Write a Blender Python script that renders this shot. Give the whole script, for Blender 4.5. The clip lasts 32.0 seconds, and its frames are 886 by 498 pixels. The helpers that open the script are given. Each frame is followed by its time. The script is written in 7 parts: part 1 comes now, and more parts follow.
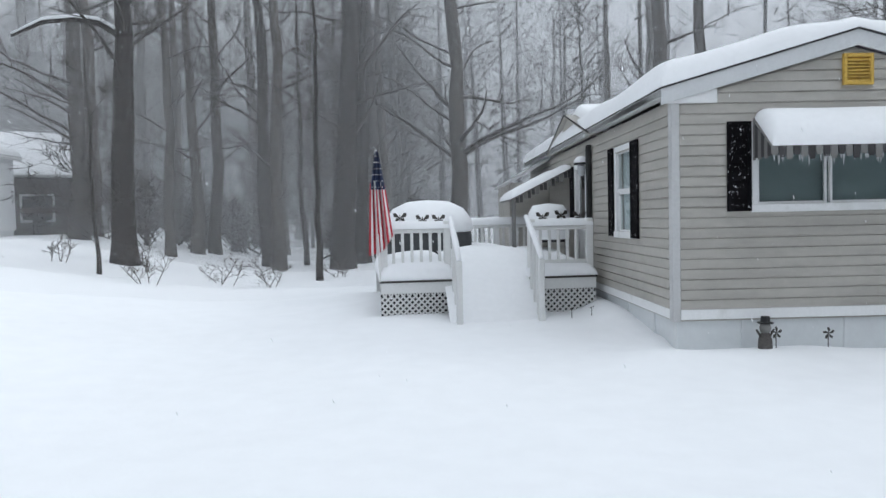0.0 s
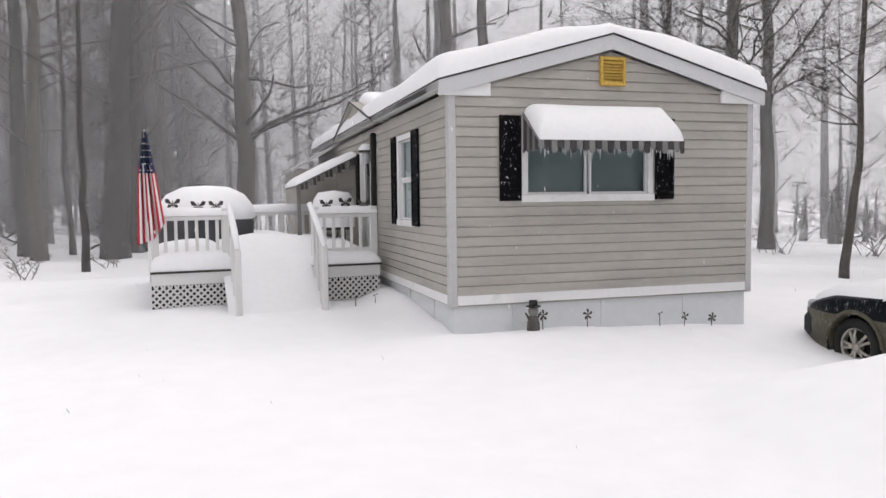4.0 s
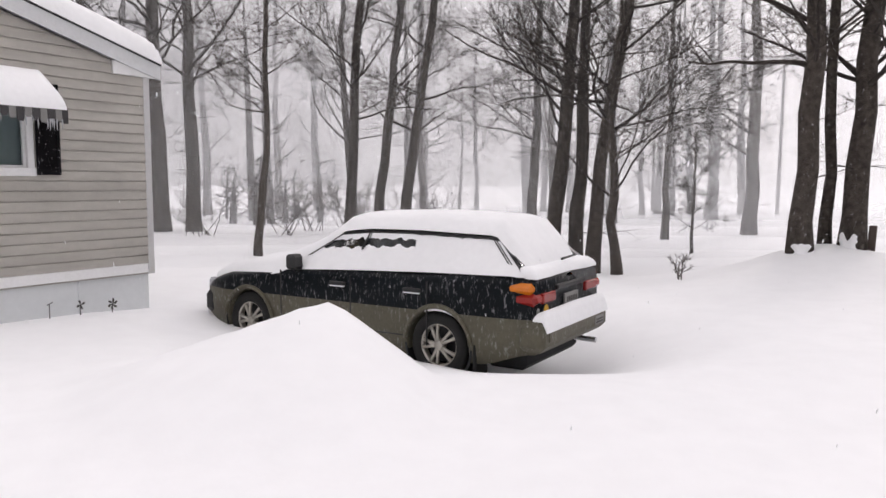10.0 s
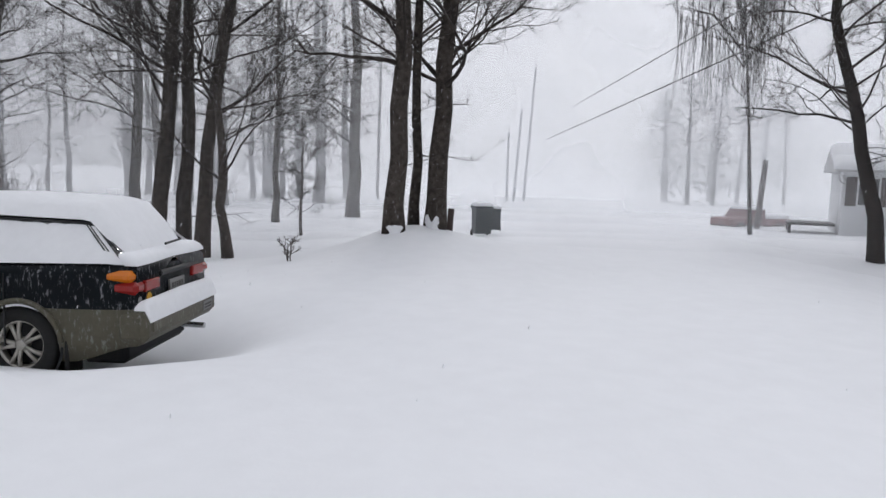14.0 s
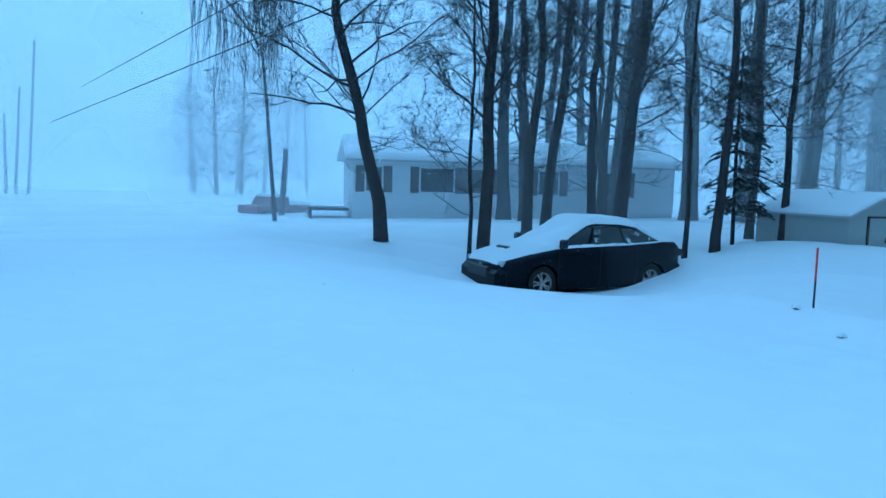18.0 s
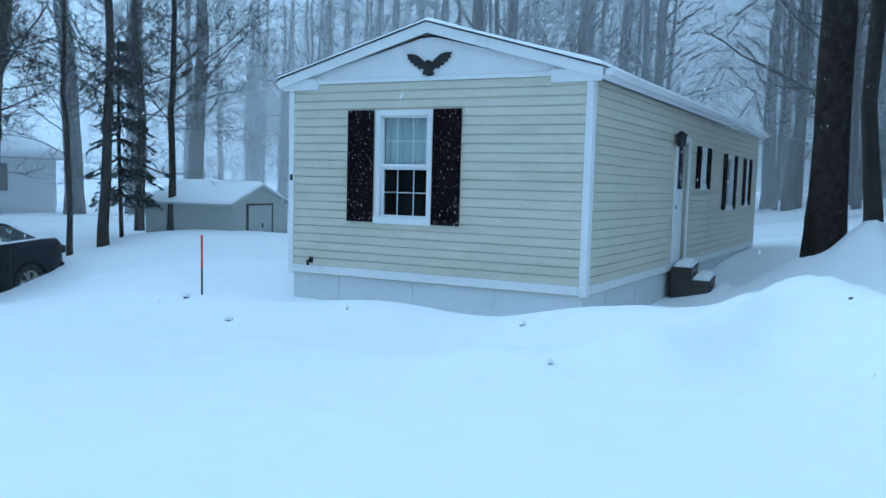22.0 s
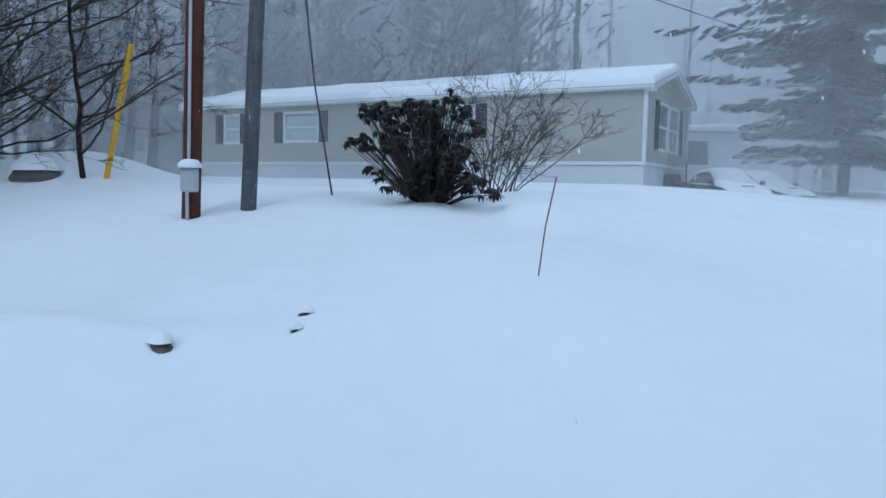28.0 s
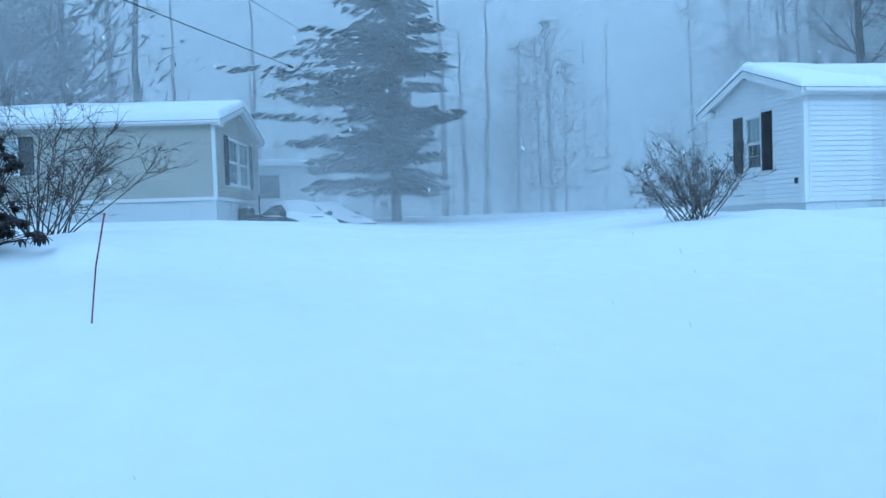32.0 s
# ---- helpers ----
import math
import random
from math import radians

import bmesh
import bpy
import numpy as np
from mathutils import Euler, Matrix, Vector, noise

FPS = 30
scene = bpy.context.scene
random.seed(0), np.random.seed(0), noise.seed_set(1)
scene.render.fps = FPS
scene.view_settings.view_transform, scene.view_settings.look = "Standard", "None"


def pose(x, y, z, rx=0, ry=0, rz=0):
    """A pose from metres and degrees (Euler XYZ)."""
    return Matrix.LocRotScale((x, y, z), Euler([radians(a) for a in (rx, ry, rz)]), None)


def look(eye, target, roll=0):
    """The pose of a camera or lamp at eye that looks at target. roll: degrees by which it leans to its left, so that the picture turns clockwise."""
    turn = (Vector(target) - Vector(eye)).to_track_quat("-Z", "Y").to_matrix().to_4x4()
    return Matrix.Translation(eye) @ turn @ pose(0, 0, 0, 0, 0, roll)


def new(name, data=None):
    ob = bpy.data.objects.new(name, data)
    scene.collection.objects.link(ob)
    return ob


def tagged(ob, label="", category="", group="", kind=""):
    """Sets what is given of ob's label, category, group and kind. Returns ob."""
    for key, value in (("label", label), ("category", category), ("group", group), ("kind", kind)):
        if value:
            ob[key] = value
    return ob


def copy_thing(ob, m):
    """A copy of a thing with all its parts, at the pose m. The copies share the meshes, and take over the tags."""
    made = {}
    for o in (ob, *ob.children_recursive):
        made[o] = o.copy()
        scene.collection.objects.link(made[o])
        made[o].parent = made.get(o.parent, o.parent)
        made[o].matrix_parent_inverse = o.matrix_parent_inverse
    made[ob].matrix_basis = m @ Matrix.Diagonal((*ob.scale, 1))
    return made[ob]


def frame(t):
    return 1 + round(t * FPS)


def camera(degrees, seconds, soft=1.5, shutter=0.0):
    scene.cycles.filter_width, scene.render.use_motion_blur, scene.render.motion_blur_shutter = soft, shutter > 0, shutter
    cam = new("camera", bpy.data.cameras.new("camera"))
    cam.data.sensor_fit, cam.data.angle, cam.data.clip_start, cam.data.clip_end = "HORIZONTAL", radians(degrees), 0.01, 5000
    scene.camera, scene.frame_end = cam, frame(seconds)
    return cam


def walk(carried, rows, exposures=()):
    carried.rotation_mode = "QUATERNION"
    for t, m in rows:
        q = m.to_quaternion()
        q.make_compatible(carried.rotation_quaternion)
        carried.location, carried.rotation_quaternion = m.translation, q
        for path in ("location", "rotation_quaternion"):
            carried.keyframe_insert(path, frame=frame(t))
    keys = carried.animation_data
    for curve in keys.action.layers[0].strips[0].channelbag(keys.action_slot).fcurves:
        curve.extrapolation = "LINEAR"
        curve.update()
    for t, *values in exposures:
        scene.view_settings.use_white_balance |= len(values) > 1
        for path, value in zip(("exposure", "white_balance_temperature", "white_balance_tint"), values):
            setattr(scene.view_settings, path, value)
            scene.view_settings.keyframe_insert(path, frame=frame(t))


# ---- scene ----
cam = camera(61.3, 32.0)
PATH = [
    (0, (-3.412, -7.872, 1.541), (-3.195, -5.885, 1.458), -1.3),
    (0.5, (-3.388, -7.881, 1.532), (-3.17, -5.895, 1.442), -1.3),
    (1, (-3.337, -7.848, 1.537), (-3.097, -5.865, 1.446), -1.2),
    (1.5, (-3.3, -7.836, 1.54), (-3.014, -5.858, 1.452), -1.0),
    (2, (-3.291, -7.858, 1.54), (-2.94, -5.891, 1.451), -0.9),
    (2.5, (-3.27, -7.859, 1.539), (-2.842, -5.907, 1.447), -0.7),
    (4.5, (-3.177, -7.773, 1.548), (-2.322, -5.97, 1.409), -0.7),
    (5, (-3.105, -7.771, 1.525), (-2.142, -6.024, 1.38), -0.5),
    (5.5, (-3.044, -7.751, 1.5), (-1.973, -6.068, 1.353), -0.1),
    (6, (-2.993, -7.758, 1.489), (-1.819, -6.146, 1.337), 0.1),
    (6.5, (-2.957, -7.795, 1.488), (-1.685, -6.259, 1.329), 0.3),
    (7, (-2.926, -7.809, 1.489), (-1.56, -6.357, 1.325), 0.5),
    (7.5, (-2.879, -7.81, 1.492), (-1.438, -6.433, 1.323), 0.4),
    (8, (-2.835, -7.827, 1.487), (-1.326, -6.526, 1.317), 0.3),
    (8.5, (-2.776, -7.856, 1.483), (-1.204, -6.632, 1.309), 0.3),
    (9, (-2.686, -7.836, 1.48), (-1.046, -6.705, 1.303), 0.1),
    (9.5, (-2.642, -7.896, 1.476), (-0.936, -6.867, 1.299), 0.3),
    (10, (-2.526, -7.822, 1.453), (-0.759, -6.901, 1.279), 0.1),
    (10.5, (-2.447, -7.803, 1.446), (-0.623, -7.0, 1.272), 0.3),
    (11, (-2.436, -7.798, 1.446), (-0.563, -7.118, 1.271), 0.4),
    (11.5, (-2.454, -7.784, 1.454), (-0.541, -7.232, 1.273), 0.7),
    (12, (-2.488, -7.809, 1.449), (-0.543, -7.382, 1.266), 0.9),
    (12.5, (-2.516, -7.837, 1.45), (-0.55, -7.526, 1.263), 1.1),
    (13, (-2.572, -7.856, 1.465), (-0.59, -7.67, 1.271), 1.4),
    (13.5, (-2.6, -7.869, 1.463), (-0.611, -7.808, 1.264), 1.5),
    (15.5, (-2.343, -8.044, 1.437), (-0.388, -8.41, 1.228), 2.2),
    (16, (-2.266, -8.098, 1.419), (-0.334, -8.572, 1.213), 2.4),
    (16.5, (-2.211, -8.17, 1.391), (-0.323, -8.798, 1.188), 2.6),
    (17, (-2.149, -8.231, 1.39), (-0.342, -9.064, 1.19), 2.2),
    (17.5, (-2.098, -8.281, 1.389), (-0.388, -9.301, 1.191), 1.9),
    (18, (-2.009, -8.368, 1.387), (-0.403, -9.544, 1.192), 1.6),
    (18.5, (-1.883, -8.483, 1.374), (-0.397, -9.807, 1.175), 1.6),
    (19, (-1.831, -8.559, 1.363), (-0.488, -10.027, 1.161), 1.4),
    (19.5, (-1.835, -8.595, 1.36), (-0.658, -10.199, 1.155), 1.2),
    (20, (-1.89, -8.552, 1.366), (-0.878, -10.264, 1.155), 0.9),
    (20.5, (-1.9, -8.582, 1.363), (-1.056, -10.383, 1.155), 0.8),
    (21, (-1.907, -8.644, 1.358), (-1.226, -10.514, 1.161), 1.1),
    (21.5, (-1.878, -8.743, 1.357), (-1.368, -10.668, 1.175), 1.2),
    (22, (-1.896, -8.81, 1.351), (-1.559, -10.774, 1.178), 1.5),
    (22.5, (-1.911, -8.818, 1.341), (-1.757, -10.805, 1.176), 1.9),
    (23, (-1.9, -8.761, 1.332), (-1.926, -10.755, 1.171), 2.2),
    (23.5, (-1.94, -8.768, 1.329), (-2.148, -10.751, 1.173), 2.5),
    (24, (-2.021, -8.781, 1.347), (-2.428, -10.734, 1.195), 3.1),
    (24.5, (-2.108, -8.894, 1.336), (-2.745, -10.785, 1.187), 3.2),
    (26.5, (-2.45, -8.981, 1.3), (-3.841, -10.409, 1.139), 2.2),
    (27, (-2.6, -8.994, 1.3), (-4.18, -10.21, 1.142), 1.8),
    (27.5, (-2.638, -9.023, 1.308), (-4.422, -9.913, 1.148), 1.3),
    (28, (-2.6, -8.991, 1.305), (-4.52, -9.527, 1.146), 1.1),
    (28.5, (-2.69, -8.957, 1.303), (-4.673, -9.167, 1.158), 1.2),
    (29, (-2.859, -8.941, 1.281), (-4.855, -8.902, 1.162), 1.0),
    (29.5, (-2.895, -8.932, 1.279), (-4.873, -8.654, 1.182), 0.8),
    (30, (-2.849, -8.895, 1.285), (-4.78, -8.378, 1.202), 0.3),
    (30.5, (-2.752, -8.929, 1.234), (-4.622, -8.222, 1.17), -0.2),
    (31, (-2.561, -8.824, 1.191), (-4.396, -8.03, 1.141), -0.6),
    (31.5, (-2.559, -8.837, 1.198), (-4.398, -8.052, 1.146), -1.2),
    (32, (-2.666, -8.859, 1.28), (-4.59, -8.321, 1.207), -1.9),
]
EXPOSURES = [
    (0.0, -0.15, 5900, 6), (1.0, -0.06, 6200, 9), (2.0, 0.08, 6650, 14), (5.0, 0.02, 6650, 14), (6.5, 0.0, 6650, 14), (8.0, -0.02, 6750, 17), (11.0, 0.0, 6680, 17),
    (13.0, -0.32, 6580, 17), (13.5, -0.36, 6500, 15), (15.5, -0.82, 4600, 2), (16.0, -0.88, 4230, -2), (17.0, -0.90, 3560, -10), (18.5, -0.66, 3400, -17),
    (19.0, -0.54, 3400, -15), (20.0, -0.34, 3570, -17), (21.0, -0.40, 3590, -13), (22.0, -0.33, 4180, -8), (23.0, -0.25, 5010, -2), (24.0, -0.20, 6000, 8), (24.5, -0.20, 6350, 12),
    (26.5, -0.33, 6350, 16), (27.0, -0.36, 6050, 14), (28.0, -0.78, 4750, 2), (29.0, -1.02, 3780, -6), (30.0, -1.07, 3310, -11), (31.0, -0.96, 3300, -13),
    (32.0, -0.58, 3870, -9)]
walk(cam, [(t, look(eye, target, roll)) for t, eye, target, roll in PATH], EXPOSURES)

# ---- world and light: a bright overcast sky during snowfall ----
SKY_LOW, SKY_TOP, SKY_EAST = 0.33, 1.24, 0.90
world = bpy.data.worlds.new("overcast")
scene.world = world
world.use_nodes = True
wn, wl = world.node_tree.nodes, world.node_tree.links
wn.clear()
sky = wn.new("ShaderNodeTexSky")
sky.sky_type, sky.sun_disc = "NISHITA", False
sky.sun_elevation, sky.sun_rotation = radians(32), radians(95)
sky.dust_density = 4.0
tc = wn.new("ShaderNodeTexCoord")
sep = wn.new("ShaderNodeSeparateXYZ")
wl.new(tc.outputs["Generated"], sep.inputs[0])
# an overcast sky is brightest overhead and towards the hidden sun in the east
up = wn.new("ShaderNodeMapRange")
up.inputs[1].default_value, up.inputs[2].default_value, up.inputs[3].default_value, up.inputs[4].default_value = 0.0, 0.9, SKY_LOW, SKY_TOP
wl.new(sep.outputs[2], up.inputs[0])
dot = wn.new("ShaderNodeVectorMath")
dot.operation = "DOT_PRODUCT"
dot.inputs[1].default_value = (0.86, -0.46, 0.22)
wl.new(tc.outputs["Generated"], dot.inputs[0])
lobe = wn.new("ShaderNodeMapRange")
lobe.interpolation_type = "SMOOTHSTEP"
lobe.inputs[1].default_value, lobe.inputs[2].default_value, lobe.inputs[3].default_value, lobe.inputs[4].default_value = 0.35, 1.0, 0.0, SKY_EAST
wl.new(dot.outputs["Value"], lobe.inputs[0])
lum = wn.new("ShaderNodeMath")
wl.new(up.outputs[0], lum.inputs[0])
wl.new(lobe.outputs[0], lum.inputs[1])
cloud = wn.new("ShaderNodeMixRGB")
cloud.inputs[0].default_value = 0.96
cloud.inputs[2].default_value = (10.0, 10.05, 10.2, 1)
wl.new(sky.outputs[0], cloud.inputs[1])
tint = wn.new("ShaderNodeVectorMath")
tint.operation = "SCALE"
wl.new(cloud.outputs[0], tint.inputs[0])
wl.new(lum.outputs[0], tint.inputs["Scale"])
bg = wn.new("ShaderNodeBackground")
bg.inputs[1].default_value = 0.1
wl.new(tint.outputs[0], bg.inputs[0])
wo = wn.new("ShaderNodeOutputWorld")
wl.new(bg.outputs[0], wo.inputs[0])

sun = bpy.data.lights.new("sun", "SUN")
sun.energy, sun.angle, sun.color = 1.4, radians(14), (1.0, 0.97, 0.93)
new("sun", sun).matrix_world = look((30, -14, 18), (0, -8, 0))


# sheets that carry the snowfall's haze: radius and opacity
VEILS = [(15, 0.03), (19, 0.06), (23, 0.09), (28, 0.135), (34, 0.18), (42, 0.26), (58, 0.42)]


# ---- materials ----
def mat(name, col, rough=0.7, var=0.12, scale=4.0, bump=0.0, bscale=40.0, metal=0.0, col2=None, stain=None, spec=0.4):
    """Noise-varied surface: two scales of colour variation, fine relief."""
    m = bpy.data.materials.new(name)
    m.use_nodes = True
    n, l = m.node_tree.nodes, m.node_tree.links
    p = n["Principled BSDF"]
    p.inputs["Roughness"].default_value, p.inputs["Metallic"].default_value = rough, metal
    p.inputs["Specular IOR Level"].default_value = spec
    tc = n.new("ShaderNodeTexCoord")
    n1, n2 = n.new("ShaderNodeTexNoise"), n.new("ShaderNodeTexNoise")
    n1.inputs["Scale"].default_value, n2.inputs["Scale"].default_value = scale, scale * 9.7
    n1.inputs["Detail"].default_value = n2.inputs["Detail"].default_value = 3
    for q in (n1, n2):
        l.new(tc.outputs["Object"], q.inputs["Vector"])
    add = n.new("ShaderNodeMath")
    add.operation = "ADD"
    l.new(n1.outputs["Fac"], add.inputs[0])
    l.new(n2.outputs["Fac"], add.inputs[1])
    oi = n.new("ShaderNodeObjectInfo")
    add2 = n.new("ShaderNodeMath")
    add2.operation = "MULTIPLY_ADD"
    l.new(oi.outputs["Random"], add2.inputs[0])
    add2.inputs[1].default_value = 0.25
    l.new(add.outputs[0], add2.inputs[2])
    ramp = n.new("ShaderNodeValToRGB")
    a = col2 or tuple(c * (1 - var) for c in col)
    b = tuple(min(1, c * (1 + var)) for c in col)
    ramp.color_ramp.elements[0].position, ramp.color_ramp.elements[1].position = 0.35, 0.75
    ramp.color_ramp.elements[0].color, ramp.color_ramp.elements[1].color = (*a, 1), (*b, 1)
    half = n.new("ShaderNodeMath")
    half.operation = "MULTIPLY"
    half.inputs[1].default_value = 0.5
    l.new(add2.outputs[0], half.inputs[0])
    l.new(half.outputs[0], ramp.inputs[0])
    out = ramp.outputs[0]
    if stain:
        n3 = n.new("ShaderNodeTexNoise")
        n3.inputs["Scale"].default_value, n3.inputs["Detail"].default_value, n3.inputs["Roughness"].default_value = stain[1], 6, 0.7
        mp = n.new("ShaderNodeMapping")
        mp.inputs["Scale"].default_value = stain[4] if len(stain) > 4 else (1, 1, 1)
        l.new(tc.outputs["Object"], mp.inputs[0])
        l.new(mp.outputs[0], n3.inputs["Vector"])
        r3 = n.new("ShaderNodeValToRGB")
        r3.color_ramp.elements[0].position, r3.color_ramp.elements[1].position = stain[2], stain[3]
        l.new(n3.outputs["Fac"], r3.inputs[0])
        mx = n.new("ShaderNodeMixRGB")
        l.new(r3.outputs[0], mx.inputs[0])
        l.new(out, mx.inputs[1])
        mx.inputs[2].default_value = (*stain[0], 1)
        out = mx.outputs[0]
    l.new(out, p.inputs["Base Color"])
    if bump:
        nb, bp = n.new("ShaderNodeTexNoise"), n.new("ShaderNodeBump")
        nb.inputs["Scale"].default_value, nb.inputs["Detail"].default_value = bscale, 4
        l.new(tc.outputs["Object"], nb.inputs["Vector"])
        bp.inputs["Strength"].default_value, bp.inputs["Distance"].default_value = bump, 0.02
        l.new(nb.outputs["Fac"], bp.inputs["Height"])
        l.new(bp.outputs[0], p.inputs["Normal"])
    return m


SNOWC = (0.88, 0.885, 0.90)
SNOW = mat("snow", SNOWC, 0.85, 0.03, 0.35, 0.25, 5.0, spec=0.15)
SNOWCAP = mat("snow_cap", SNOWC, 0.85, 0.03, 1.5, 0.3, 14.0, spec=0.15)
SIDING1 = mat("vinyl_siding_grey", (0.42, 0.40, 0.365), 0.55, 0.06, 1.2, 0.05, 60, stain=((0.30, 0.285, 0.26), 1.3, 0.45, 0.8, (0.6, 0.6, 2)))
SIDING3 = mat("vinyl_siding_cream", (0.60, 0.57, 0.465), 0.5, 0.05, 1.2, 0.05, 60, stain=((0.48, 0.455, 0.37), 1.0, 0.5, 0.8, (0.6, 0.6, 2)))
# beige taken darker in the base colour, for the shade on that home
SIDING4 = mat("vinyl_siding_beige", (0.44, 0.425, 0.365), 0.55, 0.06, 1.0, stain=((0.36, 0.35, 0.31), 0.8, 0.45, 0.8, (0.6, 0.6, 2)))
SIDING5 = mat("vinyl_siding_white", (0.76, 0.77, 0.78), 0.55, 0.04, 1.0)
WHITE = mat("white_trim", (0.78, 0.78, 0.78), 0.45, 0.05, 3.0, stain=((0.6, 0.6, 0.58), 3.0, 0.55, 0.85))
RAKE = mat("weathered_white_trim", (0.60, 0.61, 0.62), 0.5, 0.06, 3.0, stain=((0.45, 0.45, 0.45), 3.0, 0.55, 0.85))
GREYTRIM = mat("grey_downspout", (0.50, 0.50, 0.50), 0.45, 0.08, 3.0)
SKIRT = mat("skirting_panel", (0.66, 0.68, 0.69), 0.6, 0.05, 1.5)
SHUTTER = mat("black_shutter", (0.007, 0.0065, 0.008), 0.75, 0.3, 6.0, stain=(SNOWC, 42.0, 0.61, 0.69, (1, 1, 0.5)), spec=0.06)
SHUTTERRED = mat("maroon_shutter", (0.010, 0.0055, 0.008), 0.75, 0.25, 6.0, stain=(SNOWC, 42.0, 0.61, 0.69, (1, 1, 0.5)), spec=0.06)
ROOF = mat("roof_edge", (0.03, 0.03, 0.032), 0.7, 0.2, 8)
YELLOW = mat("yellowed_vent_frame", (0.55, 0.36, 0.07), 0.5, 0.15, 12, stain=((0.25, 0.14, 0.03), 14, 0.5, 0.8))
ORANGEBROWN = mat("vent_slat", (0.20, 0.10, 0.025), 0.5, 0.2, 14)
# near-black for dark parts, and for shade behind panes, laths and bumper
DARK = mat("dark_parts_and_shade", (0.012, 0.013, 0.015), 0.8, 0.2)
CURTAIN = mat("pale_curtain", (0.50, 0.55, 0.56), 0.85, 0.08, 9)
BLIND = mat("grey_green_blind", (0.20, 0.24, 0.245), 0.8, 0.08, 9)
BARK = mat("bark", (0.070, 0.060, 0.053), 0.9, 0.65, 11.0, 1.0, 34, stain=((0.62, 0.62, 0.64), 24.0, 0.62, 0.72, (1, 1, 0.35)), spec=0.1)
BARKD = mat("bark_dark", (0.034, 0.028, 0.025), 0.9, 0.7, 10.0, 1.0, 34, stain=((0.45, 0.45, 0.47), 22.0, 0.65, 0.75, (1, 1, 0.35)), spec=0.08)
TWIG = mat("twig_bark", (0.052, 0.045, 0.041), 0.9, 0.3, 6.0, spec=0.1)
BRUSH = mat("brush_twigs", (0.078, 0.066, 0.060), 0.9, 0.3, 6.0)
LEAF = mat("rhododendron_leaf", (0.017, 0.013, 0.013), 0.45, 0.5, 5.0, stain=(SNOWC, 12.0, 0.74, 0.82))
NEEDLE = mat("conifer_needles", (0.024, 0.035, 0.030), 0.8, 0.4, 3.0, stain=(SNOWC, 2.2, 0.66, 0.82))
PAINTBLK = mat("dark_green_black_car_paint", (0.004, 0.006, 0.008), 0.38, 0.3, 3.0, stain=((0.34, 0.34, 0.36), 36.0, 0.56, 0.74, (1, 1, 0.3)), spec=0.13)
CLAD = mat("tan_car_cladding", (0.088, 0.080, 0.055), 0.55, 0.2, 3.0, stain=((0.36, 0.36, 0.34), 32.0, 0.56, 0.76, (1, 1, 0.3)))
PAINTNAVY = mat("dark_car_paint", (0.004, 0.005, 0.009), 0.4, 0.3, 3.0, stain=((0.6, 0.6, 0.62), 30.0, 0.64, 0.76, (1, 1, 0.6)), spec=0.12)
RUBBER = mat("tyre_rubber", (0.012, 0.012, 0.012), 0.8, 0.3, 9, stain=((0.5, 0.5, 0.5), 20, 0.68, 0.8))
ALLOY = mat("alloy_wheel", (0.42, 0.40, 0.36), 0.35, 0.15, 9, metal=0.7)
AMBER = mat("amber_lens", (0.60, 0.17, 0.012), 0.15, 0.1, 20)
REDLENS = mat("red_lens", (0.26, 0.014, 0.012), 0.15, 0.1, 20)
CLEARLENS = mat("clear_lens", (0.45, 0.46, 0.48), 0.12, 0.1, 20)
CARGLASS = mat("tinted_car_glass", (0.012, 0.014, 0.016), 0.08, 0.2, 4, spec=0.7, stain=(SNOWC, 5.0, 0.60, 0.68))
PLASTIC = mat("black_plastic", (0.02, 0.02, 0.021), 0.5, 0.2, 9)
CHROME = mat("chrome", (0.6, 0.6, 0.62), 0.2, 0.05, 9, metal=0.9)
ORANGE = mat("orange_marker_paint", (0.75, 0.17, 0.02), 0.5, 0.1, 9)
REDPAINT = mat("red_marker_paint", (0.55, 0.05, 0.03), 0.5, 0.1, 9)
STEELDARK = mat("dark_steel", (0.05, 0.045, 0.042), 0.55, 0.3, 12)
POLEWOOD = mat("creosoted_pole_wood", (0.085, 0.030, 0.018), 0.85, 0.4, 3.0, 0.6, 25, stain=((0.55, 0.55, 0.56), 12.0, 0.68, 0.76, (1, 1, 0.3)))
POLEGREY = mat("weathered_pole_wood", (0.115, 0.12, 0.13), 0.85, 0.3, 3.0, 0.6, 25, stain=((0.6, 0.6, 0.62), 10.0, 0.62, 0.72, (1, 1, 0.3)))
# pole wood paled in its colour for the haze over the far road
HAZEDPOLE = mat("hazed_pole_wood", (0.42, 0.43, 0.45), 0.85, 0.2, 3.0, 0.4, 25)
GREYBOX = mat("grey_meter_box", (0.42, 0.43, 0.44), 0.5, 0.08, 6)
YELLOWGUARD = mat("yellow_guy_guard", (0.70, 0.42, 0.03), 0.5, 0.1, 6)
REDROD = mat("red_fibreglass_rod", (0.16, 0.05, 0.06), 0.5, 0.1, 6)
BINPL = mat("grey_bin_plastic", (0.055, 0.065, 0.068), 0.5, 0.1, 5)
# red greyed in its base colour for the haze before the truck
TRUCKRED = mat("haze_dulled_red_paint", (0.20, 0.085, 0.085), 0.45, 0.15, 3)
SHEDMETAL = mat("shed_sheet_metal", (0.36, 0.37, 0.35), 0.55, 0.06, 1.5)
BROWNTRIM = mat("brown_trim", (0.06, 0.04, 0.035), 0.6, 0.2, 6)
STONE = mat("stone", (0.11, 0.10, 0.095), 0.85, 0.3, 6, 0.5, 20)
FLAGRED = mat("flag_red_cloth", (0.40, 0.020, 0.035), 0.8, 0.15, 12)
